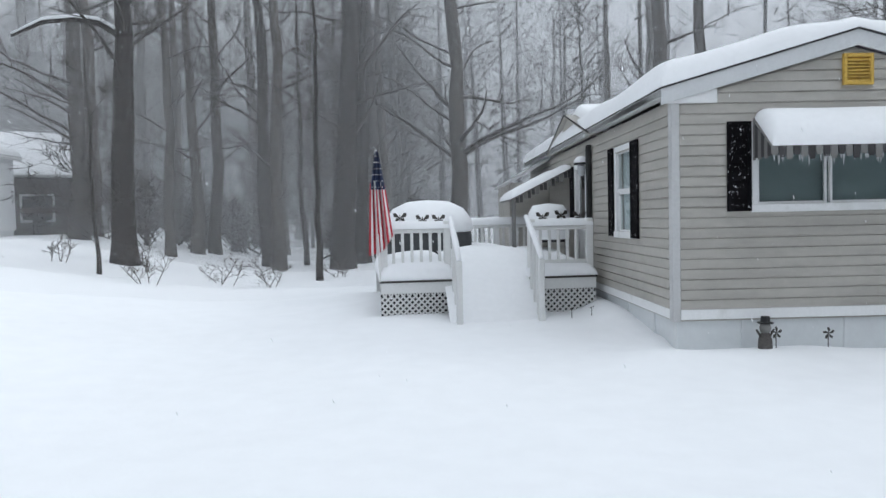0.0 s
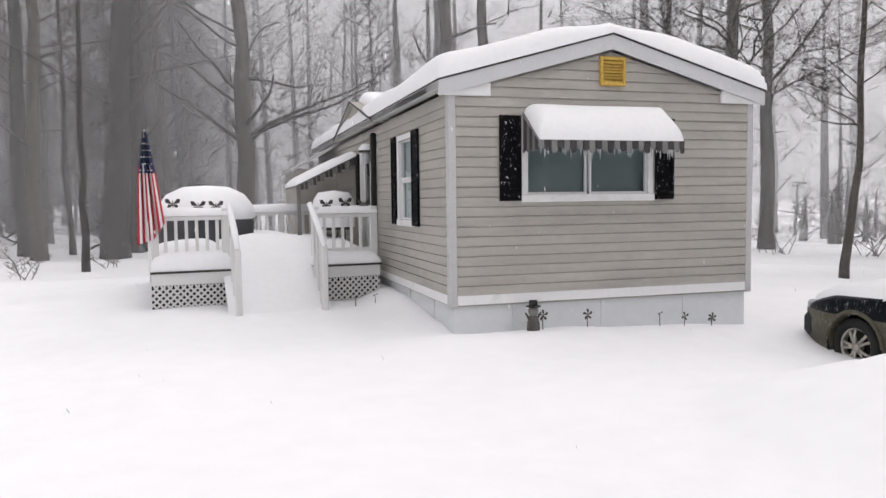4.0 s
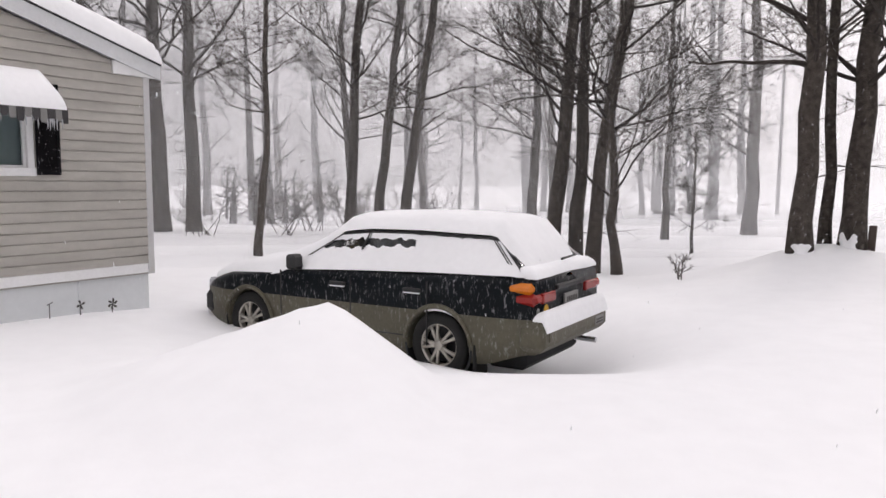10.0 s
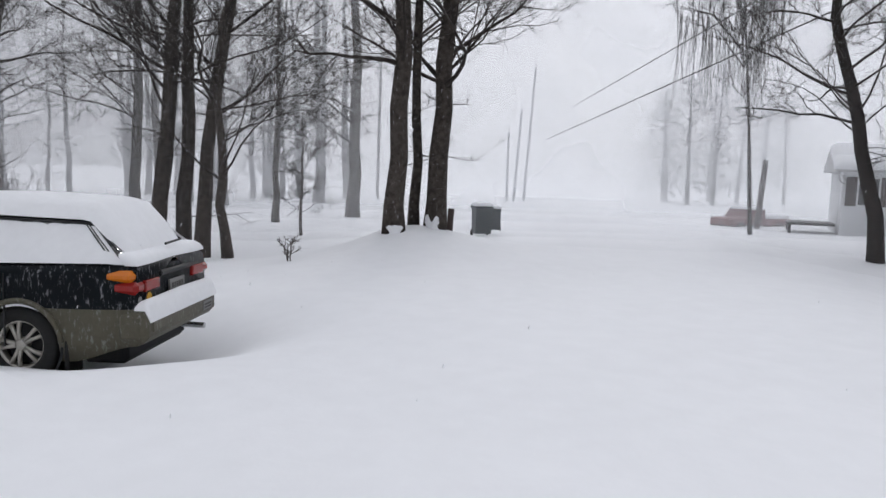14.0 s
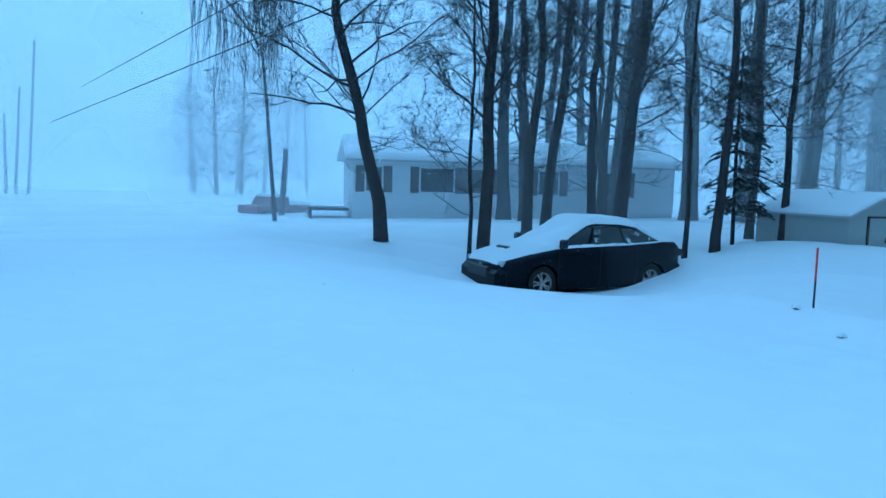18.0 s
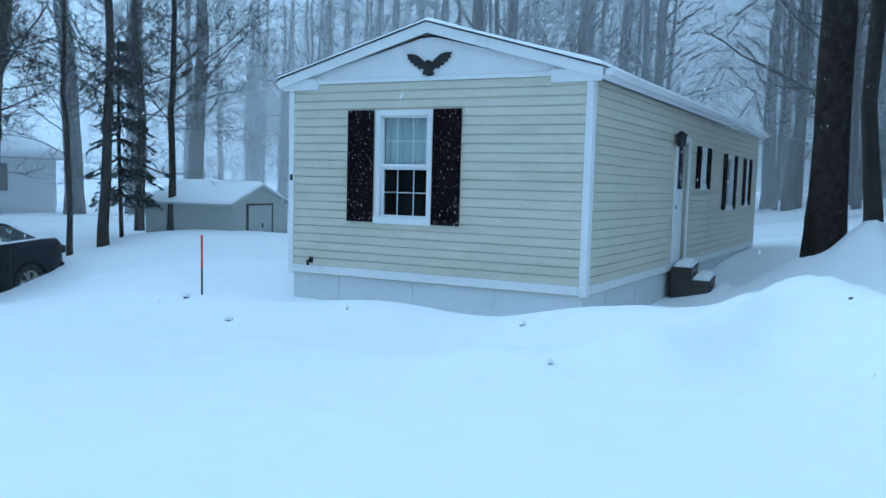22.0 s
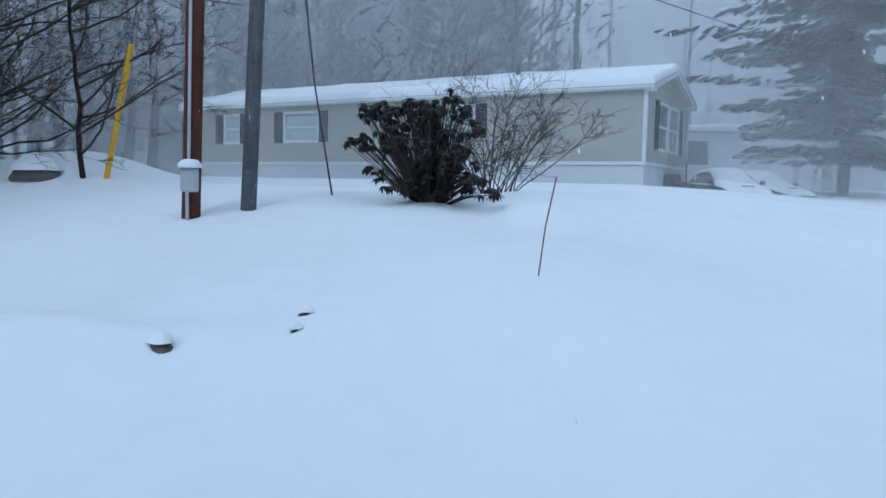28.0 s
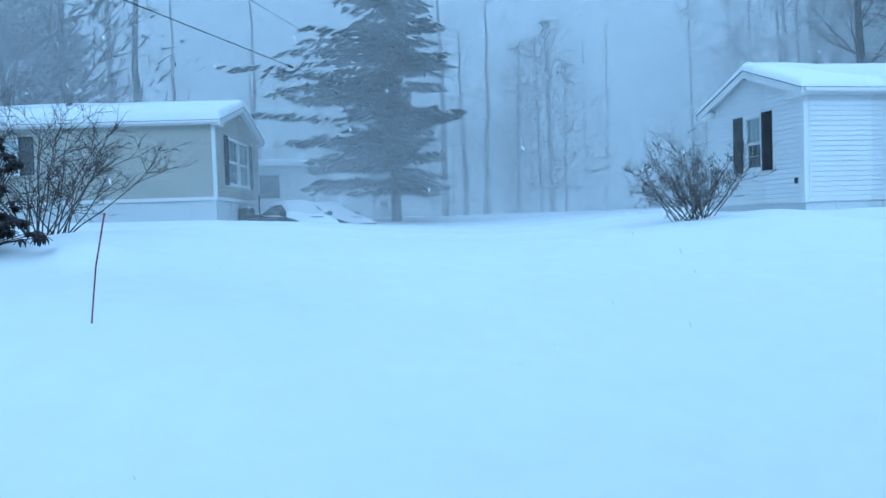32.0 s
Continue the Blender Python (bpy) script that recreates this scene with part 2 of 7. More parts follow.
FLAGWHITE = mat("flag_white_cloth", (0.72, 0.70, 0.70), 0.8, 0.06, 12)
FLAGBLUE = mat("flag_blue_cloth", (0.014, 0.022, 0.06), 0.8, 0.2, 12)
AWNDARK = mat("awning_dark_stripe", (0.05, 0.048, 0.05), 0.6, 0.2, 8)
AWNLIGHT = mat("awning_light_stripe", (0.21, 0.205, 0.20), 0.6, 0.1, 8)
CABINWALL = mat("weathered_cabin_boards", (0.10, 0.085, 0.078), 0.8, 0.25, 2.0)
COVER = mat("grill_cover_canvas", (0.06, 0.062, 0.066), 0.8, 0.2, 6)
DECKWOOD = mat("white_painted_wood", (0.70, 0.70, 0.69), 0.6, 0.06, 4)


def glass_mat():
    m = bpy.data.materials.new("window_glass")
    m.use_nodes = True
    p = m.node_tree.nodes["Principled BSDF"]
    p.inputs["Transmission Weight"].default_value, p.inputs["Roughness"].default_value = 1.0, 0.02
    p.inputs["Base Color"].default_value = (0.92, 0.96, 0.96, 1)
    p.inputs["IOR"].default_value = 1.12
    return m


GLASS = glass_mat()


# ---- mesh helpers ----
class MB:
    """Collects vertices and faces of one mesh."""

    def __init__(self):
        self.v, self.f = [], []

    def box(self, x0, x1, y0, y1, z0, z1, m=None):
        pts = [(x, y, z) for z in (z0, z1) for y in (y0, y1) for x in (x0, x1)]
        if m is not None:
            pts = [tuple(m @ Vector(p)) for p in pts]
        k = len(self.v)
        self.v += pts
        self.f += [tuple(k + i for i in q) for q in ((0, 2, 3, 1), (4, 5, 7, 6), (0, 1, 5, 4), (2, 6, 7, 3), (0, 4, 6, 2), (1, 3, 7, 5))]
        return self

    def bevelbox(self, x0, x1, y0, y1, z0, z1, b=0.01, m=None):
        """A box with chamfered edges."""
        k = len(self.v)
        pts = []
        for sz in (0, 1):
            for sy in (0, 1):
                for sx in (0, 1):
                    x, y, z = (x1 if sx else x0), (y1 if sy else y0), (z1 if sz else z0)
                    dx, dy, dz = (-b if sx else b), (-b if sy else b), (-b if sz else b)
                    pts += [(x, y + dy, z + dz), (x + dx, y, z + dz), (x + dx, y + dy, z)]
        if m is not None:
            pts = [tuple(m @ Vector(p)) for p in pts]
        self.v += pts
        c = lambda sx, sy, sz: 3 * (sx + 2 * sy + 4 * sz)
        F = []
        for s in (0, 1):
            F.append([c(s, 0, 0), c(s, 1, 0), c(s, 1, 1), c(s, 0, 1)])
            F.append([c(0, s, 0) + 1, c(1, s, 0) + 1, c(1, s, 1) + 1, c(0, s, 1) + 1])
            F.append([c(0, 0, s) + 2, c(1, 0, s) + 2, c(1, 1, s) + 2, c(0, 1, s) + 2])
        for a in (0, 1):
            for d in (0, 1):
                F.append([c(a, d, 0), c(a, d, 1), c(a, d, 1) + 1, c(a, d, 0) + 1])
                F.append([c(a, 0, d), c(a, 1, d), c(a, 1, d) + 2, c(a, 0, d) + 2])
                F.append([c(0, a, d) + 1, c(1, a, d) + 1, c(1, a, d) + 2, c(0, a, d) + 2])
                for e in (0, 1):
                    q = c(a, d, e)
                    F.append([q, q + 1, q + 2])
        self.f += [tuple(k + i for i in q) for q in F]
        return self

    def tube(self, pts, rads, n=6, cap=True):
        k = len(self.v)
        pts = [Vector(p) for p in pts]
        last = len(pts) - 1
        side = None
        for i, p in enumerate(pts):
            d = (pts[min(i + 1, last)] - pts[max(i - 1, 0)])
            d = d.normalized() if d.length > 1e-9 else Vector((0, 0, 1))
            if side is None:
                side = d.orthogonal().normalized()
            else:
                side = (side - d * side.dot(d))
                side = side.normalized() if side.length > 1e-6 else d.orthogonal().normalized()
            up = d.cross(side)
            for j in range(n):
                a = 2 * math.pi * j / n
                q = p + (side * math.cos(a) + up * math.sin(a)) * rads[i]
                self.v.append((q.x, q.y, q.z))
        for i in range(last):
            for j in range(n):
                a, b = k + i * n + j, k + i * n + (j + 1) % n
                self.f.append((a, b, b + n, a + n))
        if cap:
            self.f.append(tuple(k + j for j in reversed(range(n))))
            self.f.append(tuple(k + last * n + j for j in range(n)))
        return self

    def prism(self, poly, axis, a, b):
        """A polygon in the two other axes, drawn out along axis from a to b."""
        k, n = len(self.v), len(poly)
        for w in (a, b):
            for p, q in poly:
                self.v.append({"x": (w, p, q), "y": (p, w, q), "z": (p, q, w)}[axis])
        self.f.append(tuple(k + i for i in range(n)))
        self.f.append(tuple(k + n + i for i in reversed(range(n))))
        for i in range(n):
            j = (i + 1) % n
            self.f.append((k + i, k + j, k + n + j, k + n + i))
        return self

    def lathe(self, prof, n=24, m=None):
        """Turns a profile of (radius, z) about z."""
        k = len(self.v)
        for r, z in prof:
            for j in range(n):
                a = 2 * math.pi * j / n
                p = Vector((r * math.cos(a), r * math.sin(a), z))
                self.v.append(tuple(m @ p if m is not None else p))
        for i in range(len(prof) - 1):
            for j in range(n):
                a, b = k + i * n + j, k + i * n + (j + 1) % n
                self.f.append((a, b, b + n, a + n))
        return self

    def grid(self, nu, nv, fn):
        k = len(self.v)
        for i in range(nu + 1):
            for j in range(nv + 1):
                self.v.append(tuple(fn(i / nu, j / nv)))
        for i in range(nu):
            for j in range(nv):
                a = k + i * (nv + 1) + j
                self.f.append((a, a + nv + 1, a + nv + 2, a + 1))
        return self

    def mesh(self, name, smooth=False):
        me = bpy.data.meshes.new(name)
        me.from_pydata(self.v, [], self.f)
        me.update()
        bm = bmesh.new()
        bm.from_mesh(me)
        bmesh.ops.recalc_face_normals(bm, faces=bm.faces)
        bm.to_mesh(me)
        bm.free()
        if smooth:
            me.polygons.foreach_set("use_smooth", [True] * len(me.polygons))
        return me


def part(name, mb, material, parent, label="", smooth=False, kind=""):
    me = mb.mesh(name, smooth) if isinstance(mb, MB) else mb
    if not me.materials:
        me.materials.append(material)
    ob = new(name, me)
    ob.parent = parent
    if label or kind:
        tagged(ob, label, kind=kind)
    return ob


def thing(name, m, label, category, group="", kind=""):
    ob = new(name)
    ob.matrix_world = m
    ob.empty_display_size = 0.1
    return tagged(ob, label, category, group, kind)


def solo(name, mb, material, label, category, group="", kind="", smooth=False, m=None):
    me = mb.mesh(name, smooth)
    me.materials.append(material)
    ob = new(name, me)
    if m is not None:
        ob.matrix_world = m
    return tagged(ob, label, category, group, kind)


def fbm(x, y, s=1.0, seed=0.0):
    return noise.noise(Vector((x * s, y * s, seed))) + 0.5 * noise.noise(Vector((x * s * 2.1, y * s * 2.1, seed + 7)))


def smooth01(a):
    a = max(0.0, min(1.0, a))
    return a * a * (3 - 2 * a)


# ---- the snow-covered ground ----
MOUNDS = [(-2.0, 5.0, 2.6, 0.24), (-10.5, -14.5, 3.0, 0.35), (-8.0, -9.9, 2.0, 0.45), (-6.5, -20.8, 3.2, 0.35), (-3.7, -22.6, 2.1, -0.55),
          (0.5, -18.0, 4.5, -0.33), (8.6, -19.5, 4.0, -0.72), (4.95, -5.3, 1.15, -0.44), (-5.85, -21.6, 0.8, 0.30), (-8.3, -21.3, 0.8, 0.38), (-6.35, -21.1, 0.38, 0.36), (-6.95, -20.9, 0.8, 0.20), (11.7, -7.8, 1.0, 0.14), (-11.4, -22.4, 1.2, 0.22), (-15, -4.2, 4.0, -0.35), (-22, -2.4, 4.5, -0.45), (-30, 0.0, 6.0, -0.5), (4.9, -3.2, 2.6, -0.30), (12.0, -7.8, 2.2, 0.38), (14.0, -2.5, 6.0, -0.45),
          (-13.5, -18.6, 1.5, 0.65), (-13.6, -21.0, 1.3, 0.45), (-8.6, -21.0, 1.6, 0.35), (-5.5, -14.05, 0.26, 0.10), (-5.75, -13.5, 0.17, 0.09), (-5.62, -12.93, 0.15, 0.10), (6.2, -23.2, 2.6, 0.42), (-11.6, -10.35, 0.55, 0.22), (-2.9, -19.5, 1.5, -0.28), (7.6, -19.5, 1.4, -0.13), (8.6, -17.2, 1.2, -0.16)]


# drifts and ploughed banks along lines: from, to, half width, height
RIDGES = [(1.5, -15.4, -1.2, -14.85, 0.4, 0.10), (-1.2, -14.85, -2.6, -15.0, 0.4, 0.14), (-2.6, -15.0, -3.5, -16.1, 0.4, 0.16), (3.6, -17.35, -2.6, -16.55, 0.60, 0.33), (-6.0, -12.9, -20.0, -9.4, 0.6, 0.10),
          (-0.3, -0.45, 4.4, -0.85, 0.45, 0.11), (-0.02, 0.6, 0.24, 3.6, 0.32, 0.20), (9.0, -6.3, 15.0, -8.6, 0.9, 0.16), (13.0, -14.8, 18.0, -15.6, 0.8, 0.18), (-7.4, -3.2, -16.0, 2.0, 1.0, 0.12), (3.4, -12.0, 9.0, -13.6, 1.0, 0.07)]


# crest of the bank that the plough threw up: place and height over the yard
BANK = [(-2.1, -14.95, 0.03), (-2.65, -15.2, 0.13), (-3.08, -15.75, 0.25), (-3.72, -16.5, 0.44), (-4.24, -16.85, 0.62), (-4.7, -15.8, 0.60), (-5.05, -14.8, 0.62), (-5.3, -14.0, 0.66), (-5.85, -13.4, 0.50), (-6.1, -12.6, 0.40), (-6.8, -11.2, 0.10)]



def bank(x, y):
    best = 0.0
    for (a, b, h), (c, d, k) in zip(BANK, BANK[1:]):
        ux, uy = c - a, d - b
        t = max(0.0, min(1.0, ((x - a) * ux + (y - b) * uy) / (ux * ux + uy * uy)))
        q = math.hypot(x - a - t * ux, y - b - t * uy)
        if q < 3:
            best = max(best, (h + (k - h) * t) * math.exp(-(q / 0.80) ** 1.3))
    return best * (1 + 0.22 * noise.noise(Vector((x * 1.1, y * 1.1, 4.0))) + 0.16 * noise.noise(Vector((x * 3.1, y * 3.1, 5.0)))) if best > 0.01 else best


def ground_z(x, y):
    z = 1.25 * smooth01((-5 - x) / 10) + 0.35 * smooth01((-15 - x) / 12) - 0.35 * smooth01((x - 13) / 12)
    for a, b, r, h in MOUNDS:
        q = ((x - a) ** 2 + (y - b) ** 2) / r ** 2
        if q < 9:
            z += h * math.exp(-q)
    for a, b, c, d, w, h in RIDGES:
        ux, uy = c - a, d - b
        t = max(0.0, min(1.0, ((x - a) * ux + (y - b) * uy) / (ux * ux + uy * uy)))
        q = ((x - a - t * ux) ** 2 + (y - b - t * uy) ** 2) / (w * w)
        if q < 6:
            z += h * math.exp(-q) * (0.8 + 0.5 * noise.noise(Vector((x * 0.6, y * 0.6, 2.0))))
    # the shovelled heap beside the drive, with a sharp crest
    z += bank(x, y)
    dx, dy = x - 2.15, y + 4.39
    along, across = dx * 0.79 + dy * 0.61, dx * 0.61 - dy * 0.79
    along *= 0.60 if along < 0 else 1.25
    across *= 0.62 if across < 0 else 1.40
    d = math.hypot(along, across)
    z += 0.60 * max(0.0, 1 - (math.sqrt(d * d + 0.003) - 0.05) / 1.15) ** 1.05
    near = max(0.0, 1 - math.hypot(x + 2, y + 9) / 60)
    return z + near * (0.05 * fbm(x, y, 0.33, 3.0) + 0.022 * fbm(x * 0.8 + y * 0.5, y * 0.9 - x * 0.3, 1.1, 9.0))


def ground_axis(c, near, far):
    a, s = [0.0], 0.16
    while a[-1] < far:
        if a[-1] > near:
            s *= 1.13
        a.append(a[-1] + s)
    return [c - q for q in reversed(a[1:])] + [c + q for q in a]


gx, gy = ground_axis(-1.5, 14, 420), ground_axis(-9.0, 14, 420)
gm = MB()
gm.v = [(x, y, ground_z(x, y)) for x in gx for y in gy]
n_gy = len(gy)
gm.f = [(i * n_gy + j, (i + 1) * n_gy + j, (i + 1) * n_gy + j + 1, i * n_gy + j + 1) for i in range(len(gx) - 1) for j in range(n_gy - 1)]
gme = bpy.data.meshes.new("ground")
gme.from_pydata(gm.v, [], gm.f)
gme.polygons.foreach_set("use_smooth", [True] * len(gme.polygons))
gme.materials.append(SNOW)
tagged(new("ground", gme), "deep wind-drifted snow covering yard, drive and road", "snow ground", kind="structure")


# ---- houses ----
def wall_map(side, width):
    """Wall coordinates (along, outwards, up) into the house's own."""
    if side == "front":
        return Matrix(((1, 0, 0, 0), (0, -1, 0, 0), (0, 0, 1, 0), (0, 0, 0, 1)))
    if side == "left":
        return Matrix(((0, -1, 0, 0), (1, 0, 0, 0), (0, 0, 1, 0), (0, 0, 0, 1)))
    return Matrix(((0, 1, 0, width), (1, 0, 0, 0), (0, 0, 1, 0), (0, 0, 0, 1)))


def wall_core(house, wm, s0, s1, h, holes, material, gable=None, name="wall"):
    """A wall 0.1 m thick with openings through it, and a gable on top where asked."""
    ss = sorted({s0, s1, *[q for a in holes for q in a[:2]]})
    zs = sorted({-0.02, h, *[q for a in holes for q in a[2:4]]})
    mb = MB()
    for a, b in zip(ss, ss[1:]):
        for c, d in zip(zs, zs[1:]):
            x, z = (a + b) / 2, (c + d) / 2
            if not any(q[0] < x < q[1] and q[2] < z < q[3] for q in holes):
                mb.box(a, b, -0.1, -0.004, c, d, wm)
    if gable:
        tri = [(s0, h), (s1, h), ((s0 + s1) / 2, gable)]
        k = len(mb.v)
        for d in (-0.1, -0.004):
            mb.v += [tuple(wm @ Vector((s, d, z))) for s, z in tri]
        mb.f += [(k, k + 1, k + 2), (k + 5, k + 4, k + 3), (k, k + 1, k + 4, k + 3), (k + 1, k + 2, k + 5, k + 4), (k + 2, k, k + 3, k + 5)]
    return part(name, mb, material, house)


def board(wm, a0, a1, b0, b1, z0, z1):
    """One lapped course: a proud face with a groove along its top."""
    mb, n = MB(), 6
    for q, d in ((0, -0.006), (0, 0.032), (0.86, 0.024), (0.885, 0.013), (1, 0.013), (1, -0.006)):
        z = z0 + (z1 - z0) * q
        mb.v += [tuple(wm @ Vector((a0 + (b0 - a0) * q, d, z))), tuple(wm @ Vector((a1 + (b1 - a1) * q, d, z)))]
    for i in range(n):
        j = (i + 1) % n
        mb.f.append((2 * i, 2 * i + 1, 2 * j + 1, 2 * j))
    mb.f += [tuple(2 * i for i in range(n)), tuple(2 * i + 1 for i in reversed(range(n)))]
    return mb


def siding(house, wm, s0, s1, z0, h, holes, material, lap=0.1125, top=None, joined=False):
    """Lapped courses; each is a board of its own, or all in one part on a far wall. top: slope and apex of a gable to follow."""
    z, allb = z0, MB()
    zmax = top[1] if top else h
    while z < zmax - 0.02:
        z1 = min(z + lap, zmax)
        lo = hi = 0.0
        if top:
            mid = (s1 - s0) / 2
            lo = max(0.0, mid - (top[1] - z) / top[0])
            hi = max(0.0, mid - (top[1] - z1) / top[0])
        spans = [(s0 + lo, s1 - lo)]
        for a in holes:
            if a[2] < (z + z1) / 2 < a[3]:
                spans = [q for p, r in spans for q in ((p, min(r, a[0])), (max(p, a[1]), r)) if q[1] - q[0] > 0.03]
        for p, r in spans:
            pt = p + (hi - lo if abs(p - s0 - lo) < 1e-6 else 0)
            rt = r - (hi - lo if abs(r - s1 + lo) < 1e-6 else 0)
            b = board(wm, p, r, pt, max(pt + 0.001, rt), z, z1)
            if joined:
                k = len(allb.v)
                allb.v += b.v
                allb.f += [tuple(k + i for i in f) for f in b.f]
            else:
                part("siding_board", b, material, house)
        z = z1
    if joined:
        part("siding", allb, material, house)


def house_window(house, wm, s0, s1, z0, z1, style="hung", shutters=(), shut_mat=None, back=None, snow_sill=True, slats=True):
    """Frame, sashes, panes and what hangs behind them; shutters as (from, to) along the wall."""
    w = part("window", MB(), WHITE, house)
    fw = 0.065
    mb = MB()
    for a in ((s0 - fw, s0 + 0.01, z0 - fw, z1 + fw), (s1 - 0.01, s1 + fw, z0 - fw, z1 + fw)):
        mb.bevelbox(a[0], a[1], -0.06, 0.035, a[2], a[3], 0.006, wm)
    mb.bevelbox(s0 + 0.01, s1 - 0.01, -0.06, 0.035, z1 - 0.01, z1 + fw, 0.006, wm)
    mb.bevelbox(s0 - fw - 0.01, s1 + fw + 0.01, -0.06, 0.05, z0 - fw - 0.015, z0 + 0.01, 0.006, wm)
    part("window_frame", mb, WHITE, w)
    t = 0.028
    cells = []
    if style == "slider":
        m = (s0 + s1) / 2
        cells = [(s0, m, z0, z1, -0.035), (m, s1, z0, z1, -0.015)]
    else:
        m = (z0 + z1) / 2
        cells = [(s0, s1, m, z1, -0.012), (s0, s1, z0, m, -0.035)]
    for a, b, c, d, o in cells:
        mb = MB()
        mb.box(a + 0.012, a + 0.012 + t, o - 0.02, o + 0.015, c, d, wm).box(b - 0.012 - t, b - 0.012, o - 0.02, o + 0.015, c, d, wm)
        mb.box(a + 0.012 + t, b - 0.012 - t, o - 0.02, o + 0.015, c, c + t + 0.008, wm).box(a + 0.012 + t, b - 0.012 - t, o - 0.02, o + 0.015, d - t - 0.008, d, wm)
        if style == "grid":
            for k in (1, 2):
                x = a + (b - a) * k / 3
                mb.box(x - 0.006, x + 0.006, o - 0.012, o - 0.002, c + t, d - t, wm)
            mb.box(a + t, b - t, o - 0.0118, o - 0.0022, (c + d) / 2 - 0.006, (c + d) / 2 + 0.006, wm)
        part("sash", mb, WHITE, w)
        p = part("pane", MB().box(a + 0.03, b - 0.03, o - 0.006, o, c + 0.03, d - 0.03, wm), GLASS, w)
        p.visible_shadow = False
    if back == "curtain":
        mb = MB()
        m = (z0 + z1) / 2
        mb.grid(48, 1, lambda i, j: wm @ Vector((s0 + (s1 - s0) * i, -0.085 + 0.014 * math.sin(i * 46), m + (z1 - m) * j)))
        part("curtain", mb, CURTAIN, w, "pale sheer curtain in folds")
    elif back:
        part("blind", MB().box(s0, s1, -0.096, -0.086, z0, z1, wm), back, w)
    # near-black sheet behind the panes, coloured as the shade of an unlit room
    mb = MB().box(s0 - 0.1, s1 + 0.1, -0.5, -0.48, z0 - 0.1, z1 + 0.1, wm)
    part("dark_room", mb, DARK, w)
    for a, b in shutters:
        sh = part("shutter", MB().bevelbox(a, b, 0.034, 0.044, z0 - fw, z1 + fw, 0.002, wm), shut_mat, house)
        mb = MB()
        mb.bevelbox(a, a + 0.045, 0.044, 0.062, z0 - fw, z1 + fw, 0.004, wm).bevelbox(b - 0.045, b, 0.044, 0.062, z0 - fw, z1 + fw, 0.004, wm)
        mid = (z0 + z1) / 2
        for c in (z0 - fw, mid - 0.03, z1 + fw - 0.06):
            mb.bevelbox(a + 0.045, b - 0.045, 0.044, 0.062, c, c + 0.06, 0.004, wm)
        part("shutter_frame", mb, shut_mat, sh)
        if slats:
            z = z0
            while z < z1 + fw - 0.08:
                if abs(z - mid) > 0.05:
                    part("louvre", MB().box(a + 0.045, b - 0.045, 0.042, 0.052, z, z + 0.0405, wm), shut_mat, sh)
                z += 0.045
    return w


def roof_snow(base, u0, u1, v0, v1, thick, rnd=0.22, nu=26, nv=40, seed=0.0, rough=0.03, prof=lambda u: 1.0):
    """A rounded blanket of snow on a surface given by base(u, v)."""
    mb = MB()

    def height(a, b):
        u, v = u0 + (u1 - u0) * a, v0 + (v1 - v0) * b
        d = min(u - u0, u1 - u, v - v0, v1 - v) / rnd
        d = max(0.0, min(1.0, d))
        k = math.sqrt(max(0.0, 1 - (1 - d) ** 2))
        return base(u, v) + 0.004 + thick * prof(u) * k * (1 + rough * 6 * fbm(u, v, 0.7, seed))

    def spread(q):
        """Denser near the edges."""
        return 0.5 - 0.5 * math.cos(math.pi * q)

    def fn(a, b):
        a, b = spread(a), spread(b)
        u, v = u0 + (u1 - u0) * a, v0 + (v1 - v0) * b
        return (u, v, height(a, b))

    mb.grid(nu, nv, fn)

    def under(a, b):
        u, v = u0 + (u1 - u0) * spread(a), v0 + (v1 - v0) * spread(b)
        return (u, v, base(u, v) + 0.003)

    mb.grid(nu, nv, under)
    return mb


